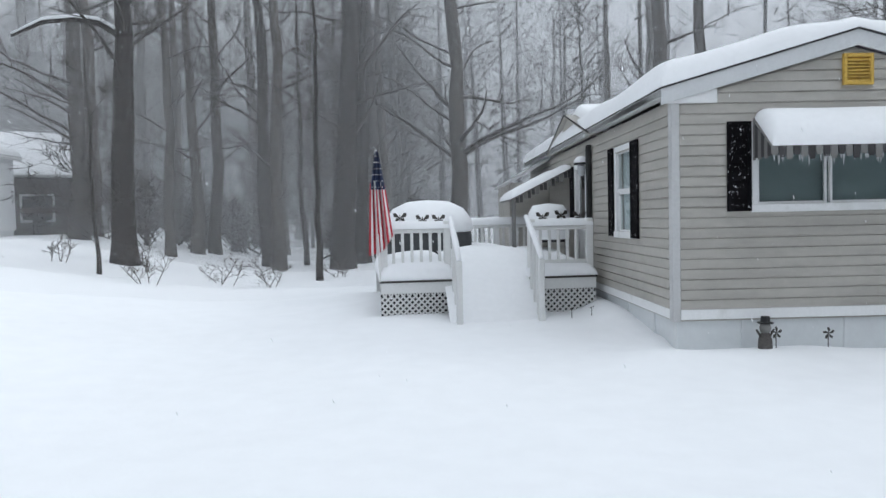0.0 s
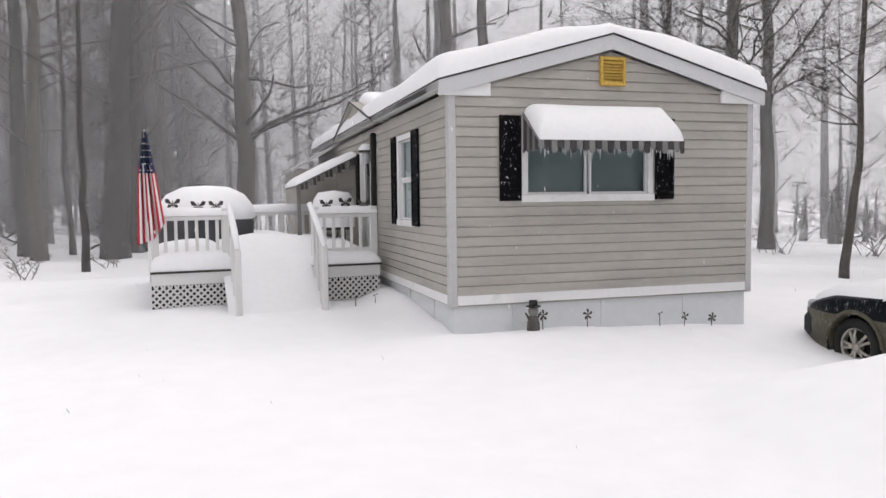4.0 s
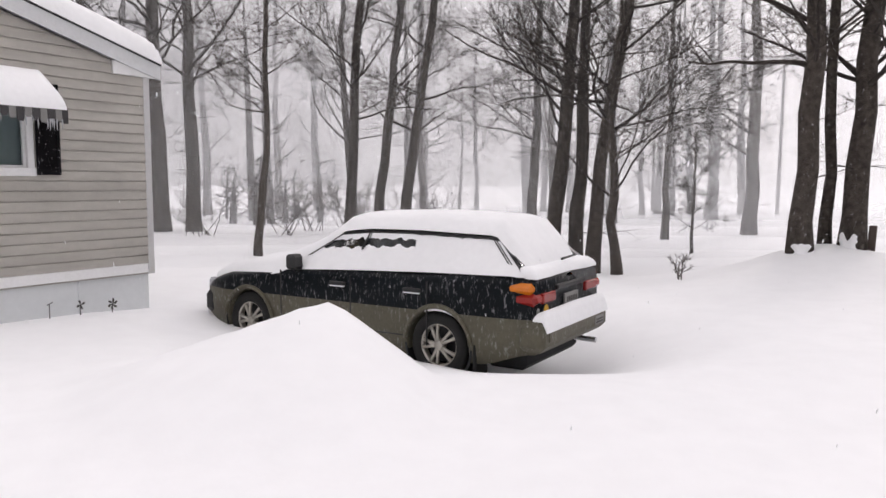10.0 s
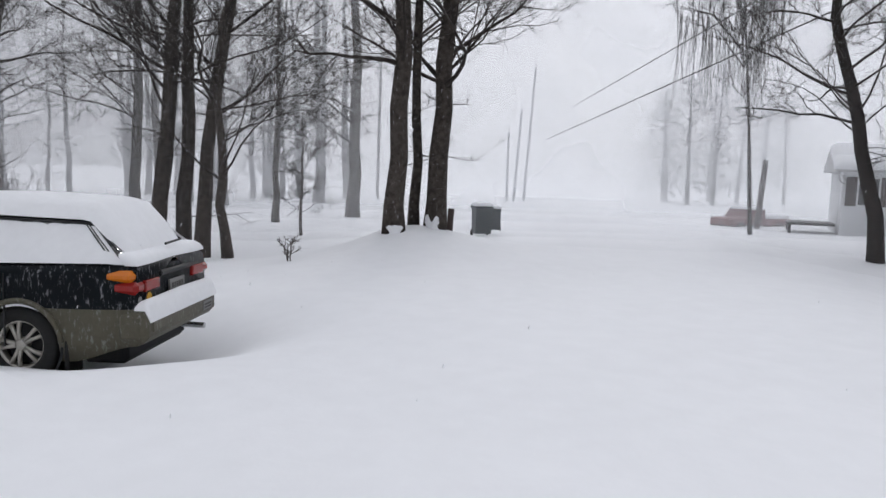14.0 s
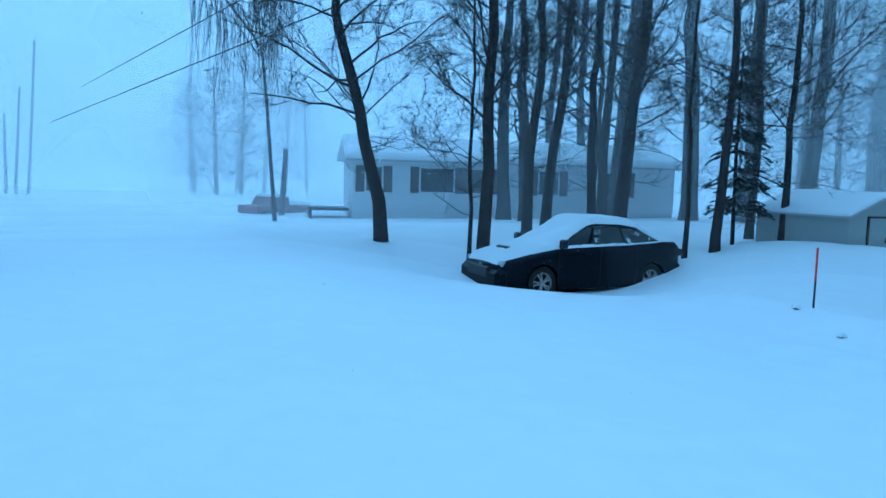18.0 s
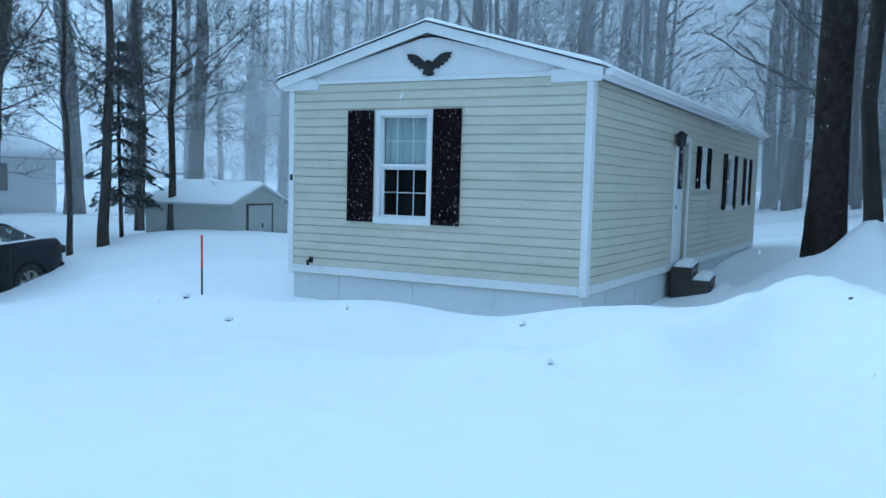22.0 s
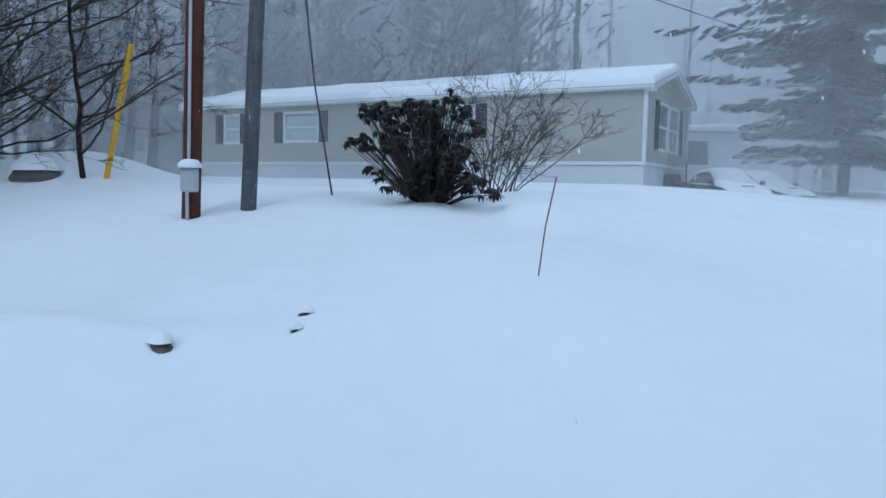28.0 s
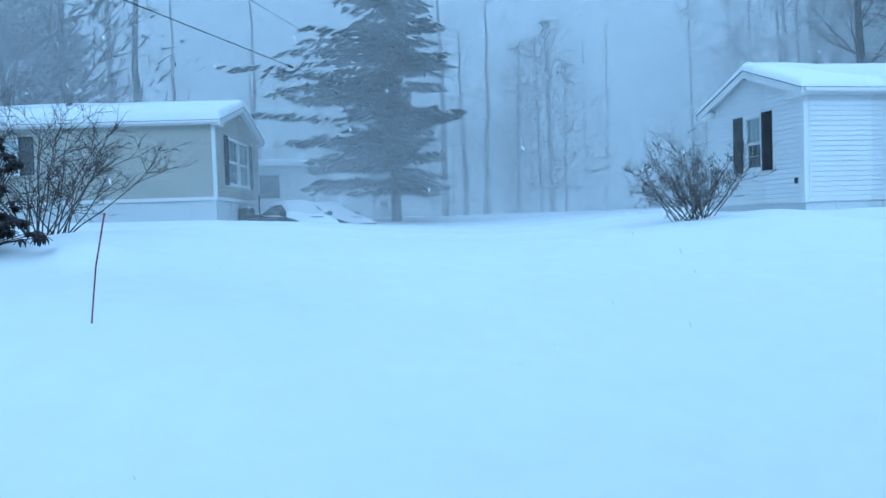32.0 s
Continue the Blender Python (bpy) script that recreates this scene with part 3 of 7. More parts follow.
def home(name, m, W, L, H, apex, slope, side_mat, label, fo=0.4, ov=0.24, snow=0.28, rake=0.17, skirt=0.75, lap=0.1125, fine=True,
         front_holes=(), left_holes=(), right_holes=(), visible="left", gable_panel=None, siding_top=None, trim_mat=None, snow_rough=0.03, ridge=1.0, gutter=True):
    """A single-wide home with lapped siding. Its own x runs along the gable front, y to the back, z from the siding's lower edge."""
    trim_mat = trim_mat or WHITE
    h = thing(name, m, label, "mobile home")
    fm, lm, rm = wall_map("front", W), wall_map("left", W), wall_map("right", W)
    gz = H + slope * W / 2 * 0.96
    wall_core(h, fm, 0, W, H, front_holes, side_mat, gz)
    wall_core(h, lm, 0.1, L, H, left_holes, side_mat)
    wall_core(h, rm, 0.1, L, H, right_holes, side_mat)
    part("wall", MB().box(0, W, L, L + 0.1, 0, H).prism([(0, H), (W, H), (W / 2, gz)], "y", L, L + 0.1), side_mat, h)
    part("floor_deck", MB().box(0.02, W - 0.02, 0.02, L, -0.02, 0.0), DARK, h)
    t0 = 0.115
    if gable_panel:
        siding(h, fm, 0.06, W - 0.06, t0, gable_panel, front_holes, side_mat, lap, joined=not fine)
    else:
        siding(h, fm, 0.06, W - 0.06, t0, H, front_holes, side_mat, lap, top=(slope, gz - 0.02), joined=not fine)
    for side, wm, holes in (("left", lm, left_holes), ("right", rm, right_holes)):
        if side == visible:
            siding(h, wm, 0.09, L, t0, H - 0.03, holes, side_mat, lap, joined=not fine)
    # skirting with raised joints, lower trim, corner posts
    part("skirting", MB().box(0.03, W - 0.03, 0.03, 0.07, -skirt, 0.0).box(0.03, 0.07, 0.07, L, -skirt, 0.0).box(W - 0.07, W - 0.03, 0.07, L, -skirt, 0.0), SKIRT, h)
    x = 0.75
    while x < W - 0.2:
        part("skirting_joint", MB().box(x, x + 0.025, 0.018, 0.03, -skirt, -0.01), SKIRT, h)
        x += 1.15
    y = 0.8
    while y < min(L, 9.0):
        if visible == "left":
            part("skirting_joint", MB().box(0.018, 0.03, y, y + 0.025, -skirt, -0.01), SKIRT, h)
        else:
            part("skirting_joint", MB().box(W - 0.03, W - 0.018, y, y + 0.025, -skirt, -0.01), SKIRT, h)
        y += 1.2
    part("bottom_trim", MB().bevelbox(0.062, W - 0.062, -0.03, 0.0, 0.0, t0, 0.006).bevelbox(-0.03, 0.0, 0.087, L, 0.0, t0, 0.006).bevelbox(W, W + 0.03, 0.087, L, 0.0, t0, 0.006), WHITE, h)
    for x in (0, W):
        s = -1 if x == 0 else 1
        mb = MB().bevelbox(min(x + s * 0.028, x - s * 0.06), max(x + s * 0.028, x - s * 0.06), -0.03, -0.001, -0.02, H - 0.02, 0.005)
        mb.bevelbox(min(x, x + s * 0.03), max(x, x + s * 0.03), -0.002, 0.085, -0.02, H - 0.02, 0.005)
        part("corner_post", mb, trim_mat, h)
    # roof
    zt = lambda u: apex - slope * abs(u - W / 2)
    prof = [(-ov, zt(-ov)), (W / 2, apex), (W + ov, zt(W + ov))]
    low = [(u, z - 0.09) for u, z in reversed(prof)]
    part("roof_deck", MB().prism([(u, z - 0.012) for u, z in prof] + low, "y", -fo + 0.035, L + 0.2), WHITE, h)
    part("drip_edge", MB().prism([(u * 1.0 + (-0.012 if i == 0 else 0.012 if i == 2 else 0), z + 0.006) for i, (u, z) in enumerate(prof)] + [(u, z - 0.014) for u, z in reversed(prof)], "y", -fo - 0.014, L + 0.215), ROOF, h)
    mb = MB().prism([(u, z - 0.016) for u, z in prof] + [(u, z - 0.016 - rake) for u, z in reversed(prof)], "y", -fo, -fo + 0.03)
    part("rake_board", mb, WHITE if gutter else RAKE, h)
    for x, s in ((-ov, -1), (W + ov, 1)):
        z = zt(x)
        part("eave_fascia", MB().bevelbox(min(x, x - s * 0.025), max(x, x - s * 0.025), -fo + 0.03, L + 0.2, z - (0.15 if gutter else 0.10), z - 0.016, 0.004), WHITE if gutter else trim_mat, h)
        part("soffit", MB().box(min(x - s * 0.03, x - s * (ov - 0.035)), max(x - s * 0.03, x - s * (ov - 0.035)), -fo + 0.035, L + 0.2, z - 0.095, z - 0.088), trim_mat, h)
        a, b = (x + 0.02, x + 0.62) if s < 0 else (x - 0.62, x - 0.02)
        part("eave_return", MB().bevelbox(a, b, -fo + 0.033, -0.02, z - 0.17, z - 0.02, 0.006), WHITE, h)
        if gutter:
            part("gutter", MB().bevelbox(min(x + s * 0.005, x + s * 0.09), max(x + s * 0.005, x + s * 0.09), -fo + 0.05, L + 0.15, z - 0.11, z - 0.03, 0.015), WHITE, h)
    if snow:
        mb = roof_snow(lambda u, v: zt(u), -ov - 0.02, W + ov + 0.02, -fo - 0.02, L + 0.2, snow, 0.16, 36, 60, L, snow_rough, lambda u: ridge + (1 - ridge) * smooth01(abs(u - W / 2) / 0.9))
        part("roof_snow", mb, SNOWCAP, h, "thick rounded blanket of snow on the roof", smooth=True)
    return h


# The grey home with the striped awning
H1Z = 0.36
H1W = 4.0
M1 = pose(0, 0, H1Z, rz=-5)
h1_front = [(0.915, 2.52, 1.245, 2.09)]
h1_left = [(1.62, 2.38, 0.93, 2.05), (4.35, 5.2, 0.27, 2.0)]
h1 = home("mobile_home", M1, H1W, 11.0, 2.41, 3.135, 0.28, SIDING1, "grey vinyl-sided mobile home under deep roof snow", fo=0.09, ov=0.15, snow=0.27, ridge=0.5, gutter=False, front_holes=h1_front, left_holes=h1_left,
          trim_mat=GREYTRIM)
fm, lm = wall_map("front", H1W), wall_map("left", H1W)
house_window(h1, fm, *h1_front[0], "slider", ((0.575, 0.838), (2.60, 2.86)), SHUTTER, BLIND)
house_window(h1, lm, *h1_left[0], "hung", ((1.22, 1.545), (2.455, 2.72)), SHUTTER, CURTAIN)
# louvred gable vent
VX0, VX1, VZ0, VZ1 = 1.845, 2.18, 2.525, 2.865
v = part("gable_vent", MB().box(VX0 + 0.04, VX1 - 0.04, -0.045, -0.034, VZ0 + 0.04, VZ1 - 0.04), ORANGEBROWN, h1, "yellowed louvred gable vent")
mb = MB()
for a in ((VX0, VX0 + 0.04, VZ0, VZ1), (VX1 - 0.04, VX1, VZ0, VZ1), (VX0 + 0.04, VX1 - 0.04, VZ0, VZ0 + 0.04), (VX0 + 0.04, VX1 - 0.04, VZ1 - 0.04, VZ1)):
    mb.bevelbox(a[0], a[1], -0.075, -0.033, a[2], a[3], 0.006)
part("vent_frame", mb, YELLOW, v)
for k in range(7):
    z, xa, xb = VZ0 + 0.046 + k * 0.036, VX0 + 0.04, VX1 - 0.04
    mb = MB()
    mb.v += [(xa, -0.046, z + 0.03), (xb, -0.046, z + 0.03), (xb, -0.07, z), (xa, -0.07, z), (xa, -0.048, z + 0.022), (xb, -0.048, z + 0.022), (xb, -0.072, z - 0.006), (xa, -0.072, z - 0.006)]
    mb.f += [(0, 1, 2, 3), (7, 6, 5, 4), (3, 2, 6, 7), (0, 4, 5, 1)]
    part("slat", mb, YELLOW, v)
# door on the side wall and the lantern beside it
d = part("door", MB().bevelbox(4.39, 5.16, -0.06, -0.02, 0.30, 1.96, 0.006, lm), WHITE, h1)
part("door_frame", MB().bevelbox(4.28, 4.36, -0.05, 0.045, 0.25, 2.06, 0.005, lm).bevelbox(5.18, 5.25, -0.05, 0.045, 0.25, 2.06, 0.005, lm).bevelbox(4.36, 5.18, -0.05, 0.045, 1.98, 2.06, 0.005, lm), WHITE, d)
part("door_glass", MB().box(4.50, 5.05, -0.02, -0.012, 1.1, 1.88, lm), CARGLASS, d)
part("wall_shutter", MB().bevelbox(5.32, 5.62, 0.034, 0.06, 1.0, 2.05, 0.004, lm), SHUTTER, h1, "dark panel beside the side door")
lan = part("porch_lantern", MB().bevelbox(4.10, 4.20, 0.033, 0.05, 1.80, 2.02, 0.005, lm), PLASTIC, h1, "black porch lantern capped with snow")
LANM = Matrix.Translation(lm @ Vector((4.15, 0.14, 1.82)))
part("lantern_body", MB().lathe([(0.03, 0), (0.06, 0.03), (0.07, 0.16), (0.04, 0.2)], 10, LANM), CLEARLENS, lan)
part("lantern_roof", MB().lathe([(0.13, 0.19), (0.12, 0.21), (0.02, 0.27), (0.0, 0.27)], 10, LANM), PLASTIC, lan)
part("lantern_snow", MB().lathe([(0.12, 0.215), (0.13, 0.25), (0.08, 0.31), (0.0, 0.33)], 10, LANM), SNOWCAP, lan, smooth=True)
part("downspout", MB().bevelbox(3.86, 3.95, 0.035, 0.12, -0.5, 2.30, 0.015, lm), PLASTIC, h1, "dark downspout beside the deck")
# cross gable over the side door, with its own valley on the main roof
cg = part("cross_gable", MB().prism([(3.55, 2.42), (5.45, 2.93), (7.35, 2.42)], "x", -0.10, -0.06), SIDING1, h1)
for k in range(4):
    z = 2.44 + 0.12 * k
    e = 1.86 - (z + 0.12 - 2.42) / 0.27
    if e > 0.1:
        part("siding_board", MB().prism([(-0.128, z), (-0.10, z), (-0.10, z + 0.118), (-0.112, z + 0.118)], "y", 5.45 - e, 5.45 + e), SIDING1, cg)
part("gable_roof", MB().prism([(3.45, 2.455), (5.45, 2.995), (7.45, 2.455), (7.45, 2.415), (5.45, 2.955), (3.45, 2.415)], "x", -0.17, 1.55), SIDING1, cg)
part("gable_drip_edge", MB().prism([(3.44, 2.462), (5.45, 3.003), (7.46, 2.462), (7.46, 2.44), (5.45, 2.981), (3.44, 2.44)], "x", -0.185, -0.171), ROOF, cg)
part("gable_snow", roof_snow(lambda u, v: 3.0 - 0.27 * abs(v - 5.45), 0.02, 1.55, 3.46, 7.44, 0.17, 0.14, 16, 36), SNOWCAP, cg, smooth=True)
# sloping porch awning beyond the door, and the lean-to roof behind it
aw = part("porch_awning", MB().prism([(-0.04, 2.04), (-1.15, 1.50), (-1.15, 1.46), (-0.04, 2.00)], "y", 5.5, 7.6), AWNLIGHT, h1, "sloping porch awning with scalloped dark edge")
part("awning_snow", roof_snow(lambda u, v: 2.04 + (u + 0.04) * 0.4865, -1.17, -0.05, 5.47, 7.6, 0.13, 0.15, 12, 10), SNOWCAP, aw, smooth=True)
for k in range(15):
    x = -1.15 + k * 0.074
    part("valance_strip", MB().box(x, x + 0.06, 5.47, 5.485, 1.36 + 0.4865 * (k * 0.074) + 0.03 * (k % 2), 1.49 + 0.4865 * (k * 0.074)), AWNLIGHT if k % 3 == 0 else AWNDARK, aw)
part("awning_post", MB().bevelbox(-1.14, -1.07, 5.52, 5.59, -0.3, 1.46, 0.01), AWNLIGHT, aw)
part("lean_to_roof", MB().prism([(0.0, 2.46), (-0.98, 1.90), (-0.98, 1.84), (0.0, 2.40)], "y", 7.9, 10.6), GREYTRIM, h1)
part("lean_to_wall", MB().box(-0.9, -0.86, 7.95, 10.5, -0.4, 1.9).box(-0.86, -0.05, 7.95, 7.99, -0.4, 1.9), SIDING1, h1)

# striped metal window awning, loaded with snow
awn = thing("window_awning", M1, "striped metal window awning heaped with snow and icicles", "awning")
a0, a1, ad0, zt0, zt1 = 0.865, 2.72, 0.45, 2.19, 1.86
part("awning_deck", MB().prism([(-0.034, zt0), (-ad0, zt1), (-ad0, zt1 - 0.015), (-0.034, zt0 - 0.015)], "x", a0, a1), AWNLIGHT, awn)
k, x = 0, a0
while x < a1 - 0.01:
    ln = 0.09 + 0.022 * ((k * 7) % 3)
    mb = MB().box(x + 0.004, min(x + 0.074, a1), -ad0 - 0.012, -ad0 + 0.0, zt1 - ln, zt1)
    mb.box(x + 0.012, min(x + 0.066, a1), -ad0 - 0.011, -ad0 - 0.001, zt1 - ln - 0.018, zt1 - ln)
    part("valance_strip", mb, AWNDARK if k % 2 else AWNLIGHT, awn)
    x += 0.078
    k += 1
for q in (a0, a1 - 0.012):
    for k in range(6):
        y0, y1 = -ad0 * k / 6, -ad0 * (k + 1) / 6
        za, zb = zt0 + (zt1 - zt0) * k / 6, zt0 + (zt1 - zt0) * (k + 1) / 6
        lo = zt1 - 0.13
        part("side_strip", MB().prism([(y0 - 0.035 * (k == 0), za - 0.02), (y1, zb - 0.02), (y1, lo + 0.02 * (k % 2)), (y0 - 0.035 * (k == 0), lo + 0.02 * (k % 2))], "x", q, q + 0.012), AWNDARK if k % 2 else AWNLIGHT, awn)
random.seed(4)
for k in range(44):
    x, ln = random.uniform(a0, a1), random.uniform(0.03, 0.13)
    z = zt1 - 0.11
    part("icicle", MB().tube([(x, -ad0 - 0.004, z), (x + 0.003, -ad0 - 0.004, z - ln * 0.6), (x, -ad0 - 0.004, z - ln)], [0.009, 0.006, 0.001], 5), CLEARLENS, awn)
part("snow_load", roof_snow(lambda u, v: zt0 + (zt1 - zt0) * (-v / ad0), a0 + 0.015, a1 - 0.015, -ad0 - 0.02, -0.035, 0.20, 0.17, 40, 16, 2.0, 0.01), SNOWCAP, awn, "thick loaf of snow", smooth=True)

# The cream home with the eagle plaque
ph = math.atan2(1.08, -4.08)
H3W, H3Z = 4.22, 0.07
m3 = Matrix.Translation((2.01, -18.84, H3Z)) @ Matrix.Rotation(ph, 4, "Z")
h3_front = [(1.425, 2.135, 0.82, 2.16)]
h3_right = [(3.60, 4.32, 0.05, 2.08), (5.14, 5.50, 1.38, 1.98), (7.26, 7.86, 0.98, 1.95), (9.2, 9.46, 1.05, 1.94)]
h3 = home("mobile_home", m3, H3W, 10.6, 2.56, 3.32, 0.285, SIDING3, "cream vinyl-sided mobile home with maroon shutters, lightly snowed roof", fo=0.10, ov=0.14, snow=0.045, rake=0.13, lap=0.1125,
          front_holes=h3_front, right_holes=h3_right, visible="right", gable_panel=2.60, snow_rough=0.09, skirt=0.8)
rm3 = wall_map("right", H3W)
house_window(h3, fm, *h3_front[0], "grid", ((0.955, 1.345), (2.215, 2.60)), SHUTTERRED, "curtain")
for a in h3_right[1:]:
    house_window(h3, rm3, *a, "hung", ((a[0] - 0.31, a[0] - 0.075), (a[1] + 0.075, a[1] + 0.31)), SHUTTERRED, BLIND, slats=False)
mb = MB().prism([(0.05, 2.62), (H3W - 0.05, 2.62), (H3W / 2 + 0.1, 3.12), (H3W / 2 - 0.1, 3.12)], "y", -0.02, -0.004)
part("gable_panel", mb, WHITE, h3, "smooth white gable panel")
part("band_board", MB().bevelbox(0.03, H3W - 0.03, -0.04, -0.02, 2.585, 2.64, 0.005), WHITE, h3)
d = part("door", MB().bevelbox(3.64, 4.28, -0.05, -0.02, 0.07, 2.06, 0.006, rm3), WHITE, h3)
part("door_frame", MB().bevelbox(3.53, 3.60, -0.05, 0.045, 0.02, 2.14, 0.005, rm3).bevelbox(4.32, 4.39, -0.05, 0.045, 0.02, 2.14, 0.005, rm3).bevelbox(3.60, 4.32, -0.05, 0.045, 2.08, 2.14, 0.005, rm3), WHITE, d)
part("door_window", MB().box(3.90, 4.20, -0.02, -0.013, 1.3, 1.98, rm3), CARGLASS, d)
part("door_lantern", MB().lathe([(0.04, 0), (0.07, 0.03), (0.08, 0.16), (0.10, 0.18), (0.02, 0.24)], 10, Matrix.Translation(rm3 @ Vector((3.42, 0.13, 1.95)))), PLASTIC, h3)
part("door_handle", MB().bevelbox(3.68, 3.74, -0.02, 0.03, 0.98, 1.04, 0.01, rm3), PLASTIC, d)
part("outside_tap", MB().tube([tuple(fm @ Vector((0.36, 0.0, 0.17))), tuple(fm @ Vector((0.36, 0.09, 0.17))), tuple(fm @ Vector((0.37, 0.10, 0.11)))], [0.022, 0.022, 0.018], 8).box(0.33, 0.40, -0.03, -0.016, 0.13, 0.22), PLASTIC, h3)
part("thermometer", MB().bevelbox(0.01, 0.05, -0.05, -0.031, 1.28, 1.36, 0.004), PLASTIC, h3)
# eagle plaque: body, two spread wings with feather tips, fan tail
eg = MB()
cx, cz = 2.12, 2.78
eg.prism([(cx - 0.05, cz + 0.03), (cx - 0.02, cz + 0.05), (cx, cz + 0.06), (cx + 0.02, cz + 0.05), (cx + 0.05, cz + 0.03), (cx + 0.045, cz - 0.03), (cx + 0.07, cz - 0.12), (cx, cz - 0.14), (cx - 0.07, cz - 0.12), (cx - 0.045, cz - 0.03)], "y", -0.075, -0.02)
for s in (-1, 1):
    wing = [(0.03, 0.02), (0.10, 0.09), (0.18, 0.145), (0.26, 0.165), (0.345, 0.16), (0.315, 0.13), (0.325, 0.10), (0.28, 0.09), (0.28, 0.055), (0.23, 0.05), (0.22, 0.01), (0.17, 0.01), (0.15, -0.03), (0.10, -0.02), (0.04, -0.06)]
    eg.prism([(cx + s * 0.92 * a, cz - 0.02 + 1.0 * b) for a, b in wing], "y", -0.055, -0.02)
solo("eagle_plaque", eg, PLASTIC, "black spread-winged eagle plaque on the gable", "wall plaque", m=m3)
# its long walls do not stand square to the front
OUT = 0.133
for ob in h3.children_recursive:
    ob.data.transform(Matrix(((1, OUT, 0, 0), (0, 1, 0, 0), (0, 0, 1, 0), (0, 0, 0, 1))))
# wooden steps by the side door
st = thing("porch_steps", m3 @ Matrix.Translation((H3W + OUT * 3.6, 3.45, 0.12)), "dark wooden porch steps half buried in snow", "steps")
for k in range(3):
    z = -0.05 - 0.19 * k
    part("tread", MB().bevelbox(0.05 + 0.28 * k, 0.36 + 0.28 * k, 0, 1.05, z - 0.05, z, 0.008), STEELDARK, st)
    part("riser", MB().box(0.32 + 0.28 * k, 0.35 + 0.28 * k, 0.02, 1.03, z - 0.55, z - 0.05), STEELDARK, st)
    part("tread_snow", roof_snow(lambda u, v, z=z: z, 0.08 + 0.28 * k, 0.34 + 0.28 * k, 0.1, 1.0, 0.09, 0.1, 8, 10, k), SNOWCAP, st, smooth=True)
part("stringer", MB().prism([(0.05, -0.08), (0.34, -0.08), (0.34, -0.27), (0.62, -0.27), (0.62, -0.46), (0.90, -0.46), (0.90, -0.8), (0.05, -0.8)], "y", -0.03, 0.0), STEELDARK, st)

# The beige home across the road and the white home beside the lane
m4 = Matrix.Translation((-26.9, -9.3, 2.18)) @ Matrix.Rotation(math.atan2(0.235, -0.972), 4, "Z")
h4_front = [(1.55, 2.95, 0.6, 2.08), (3.15, 4.55, 0.6, 2.08)]
h4_left = [(12.9, 14.6, 0.95, 2.05), (17.1, 17.9, 0.95, 2.05), (6.0, 7.2, 1.0, 2.05)]
h4 = home("mobile_home", m4, 6.3, 20.3, 2.45, 3.36, 0.265, SIDING4, "beige vinyl-sided mobile home with dark shutters and snowy roof", fo=0.25, ov=0.22, snow=0.25, fine=False, skirt=0.9, front_holes=h4_front, left_holes=h4_left)
house_window(h4, fm, *h4_front[0], "grid", ((1.0, 1.47),), SHUTTER, BLIND, slats=False)
house_window(h4, fm, *h4_front[1], "grid", ((4.63, 5.1),), SHUTTER, BLIND, slats=False)
for q in h4_left:
    house_window(h4, lm, *q, "grid", ((q[0] - 0.52, q[0] - 0.08), (q[1] + 0.08, q[1] + 0.52)), SHUTTER, CURTAIN, slats=False)
part("stove_pipe", MB().tube([(2.6, 5.5, 3.1), (2.6, 5.5, 3.75)], [0.1, 0.1], 10).tube([(2.6, 5.5, 3.73), (2.6, 5.5, 3.82)], [0.15, 0.12], 10), PLASTIC, h4)
part("porch_steps", MB().bevelbox(2.75, 3.5, -0.75, -0.02, -0.65, -0.45, 0.01).bevelbox(2.75, 3.5, -0.40, -0.02, -0.45, -0.2, 0.01).box(2.75, 2.8, -0.75, -0.70, -0.5, 0.25), STEELDARK, h4, "dark entry steps")

m5 = Matrix.Translation((-20.48, 3.78, 1.46)) @ Matrix.Rotation(math.atan2(-0.08, 0.996), 4, "Z")
h5_front = [(1.72, 2.35, 0.86, 2.13)]
h5 = home("mobile_home", m5, 3.92, 16.0, 2.5, 3.30, 0.36, SIDING5, "white vinyl-sided mobile home with black shutters and snowy roof", fo=0.22, ov=0.22, snow=0.2, fine=False, skirt=0.6, front_holes=h5_front, visible="right")
house_window(h5, fm, *h5_front[0], "grid", ((1.25, 1.64), (2.43, 2.82)), SHUTTER, "curtain", slats=False)
part("outlet_box", MB().bevelbox(3.62, 3.72, -0.06, -0.016, 0.42, 0.55, 0.01), PLASTIC, h5)
part("roof_vent", MB().tube([(2.6, 4.5, 3.0), (2.6, 4.5, 3.45)], [0.13, 0.13], 10).tube([(2.6, 4.5, 3.44), (2.6, 4.5, 3.52)], [0.2, 0.2], 10), PLASTIC, h5)


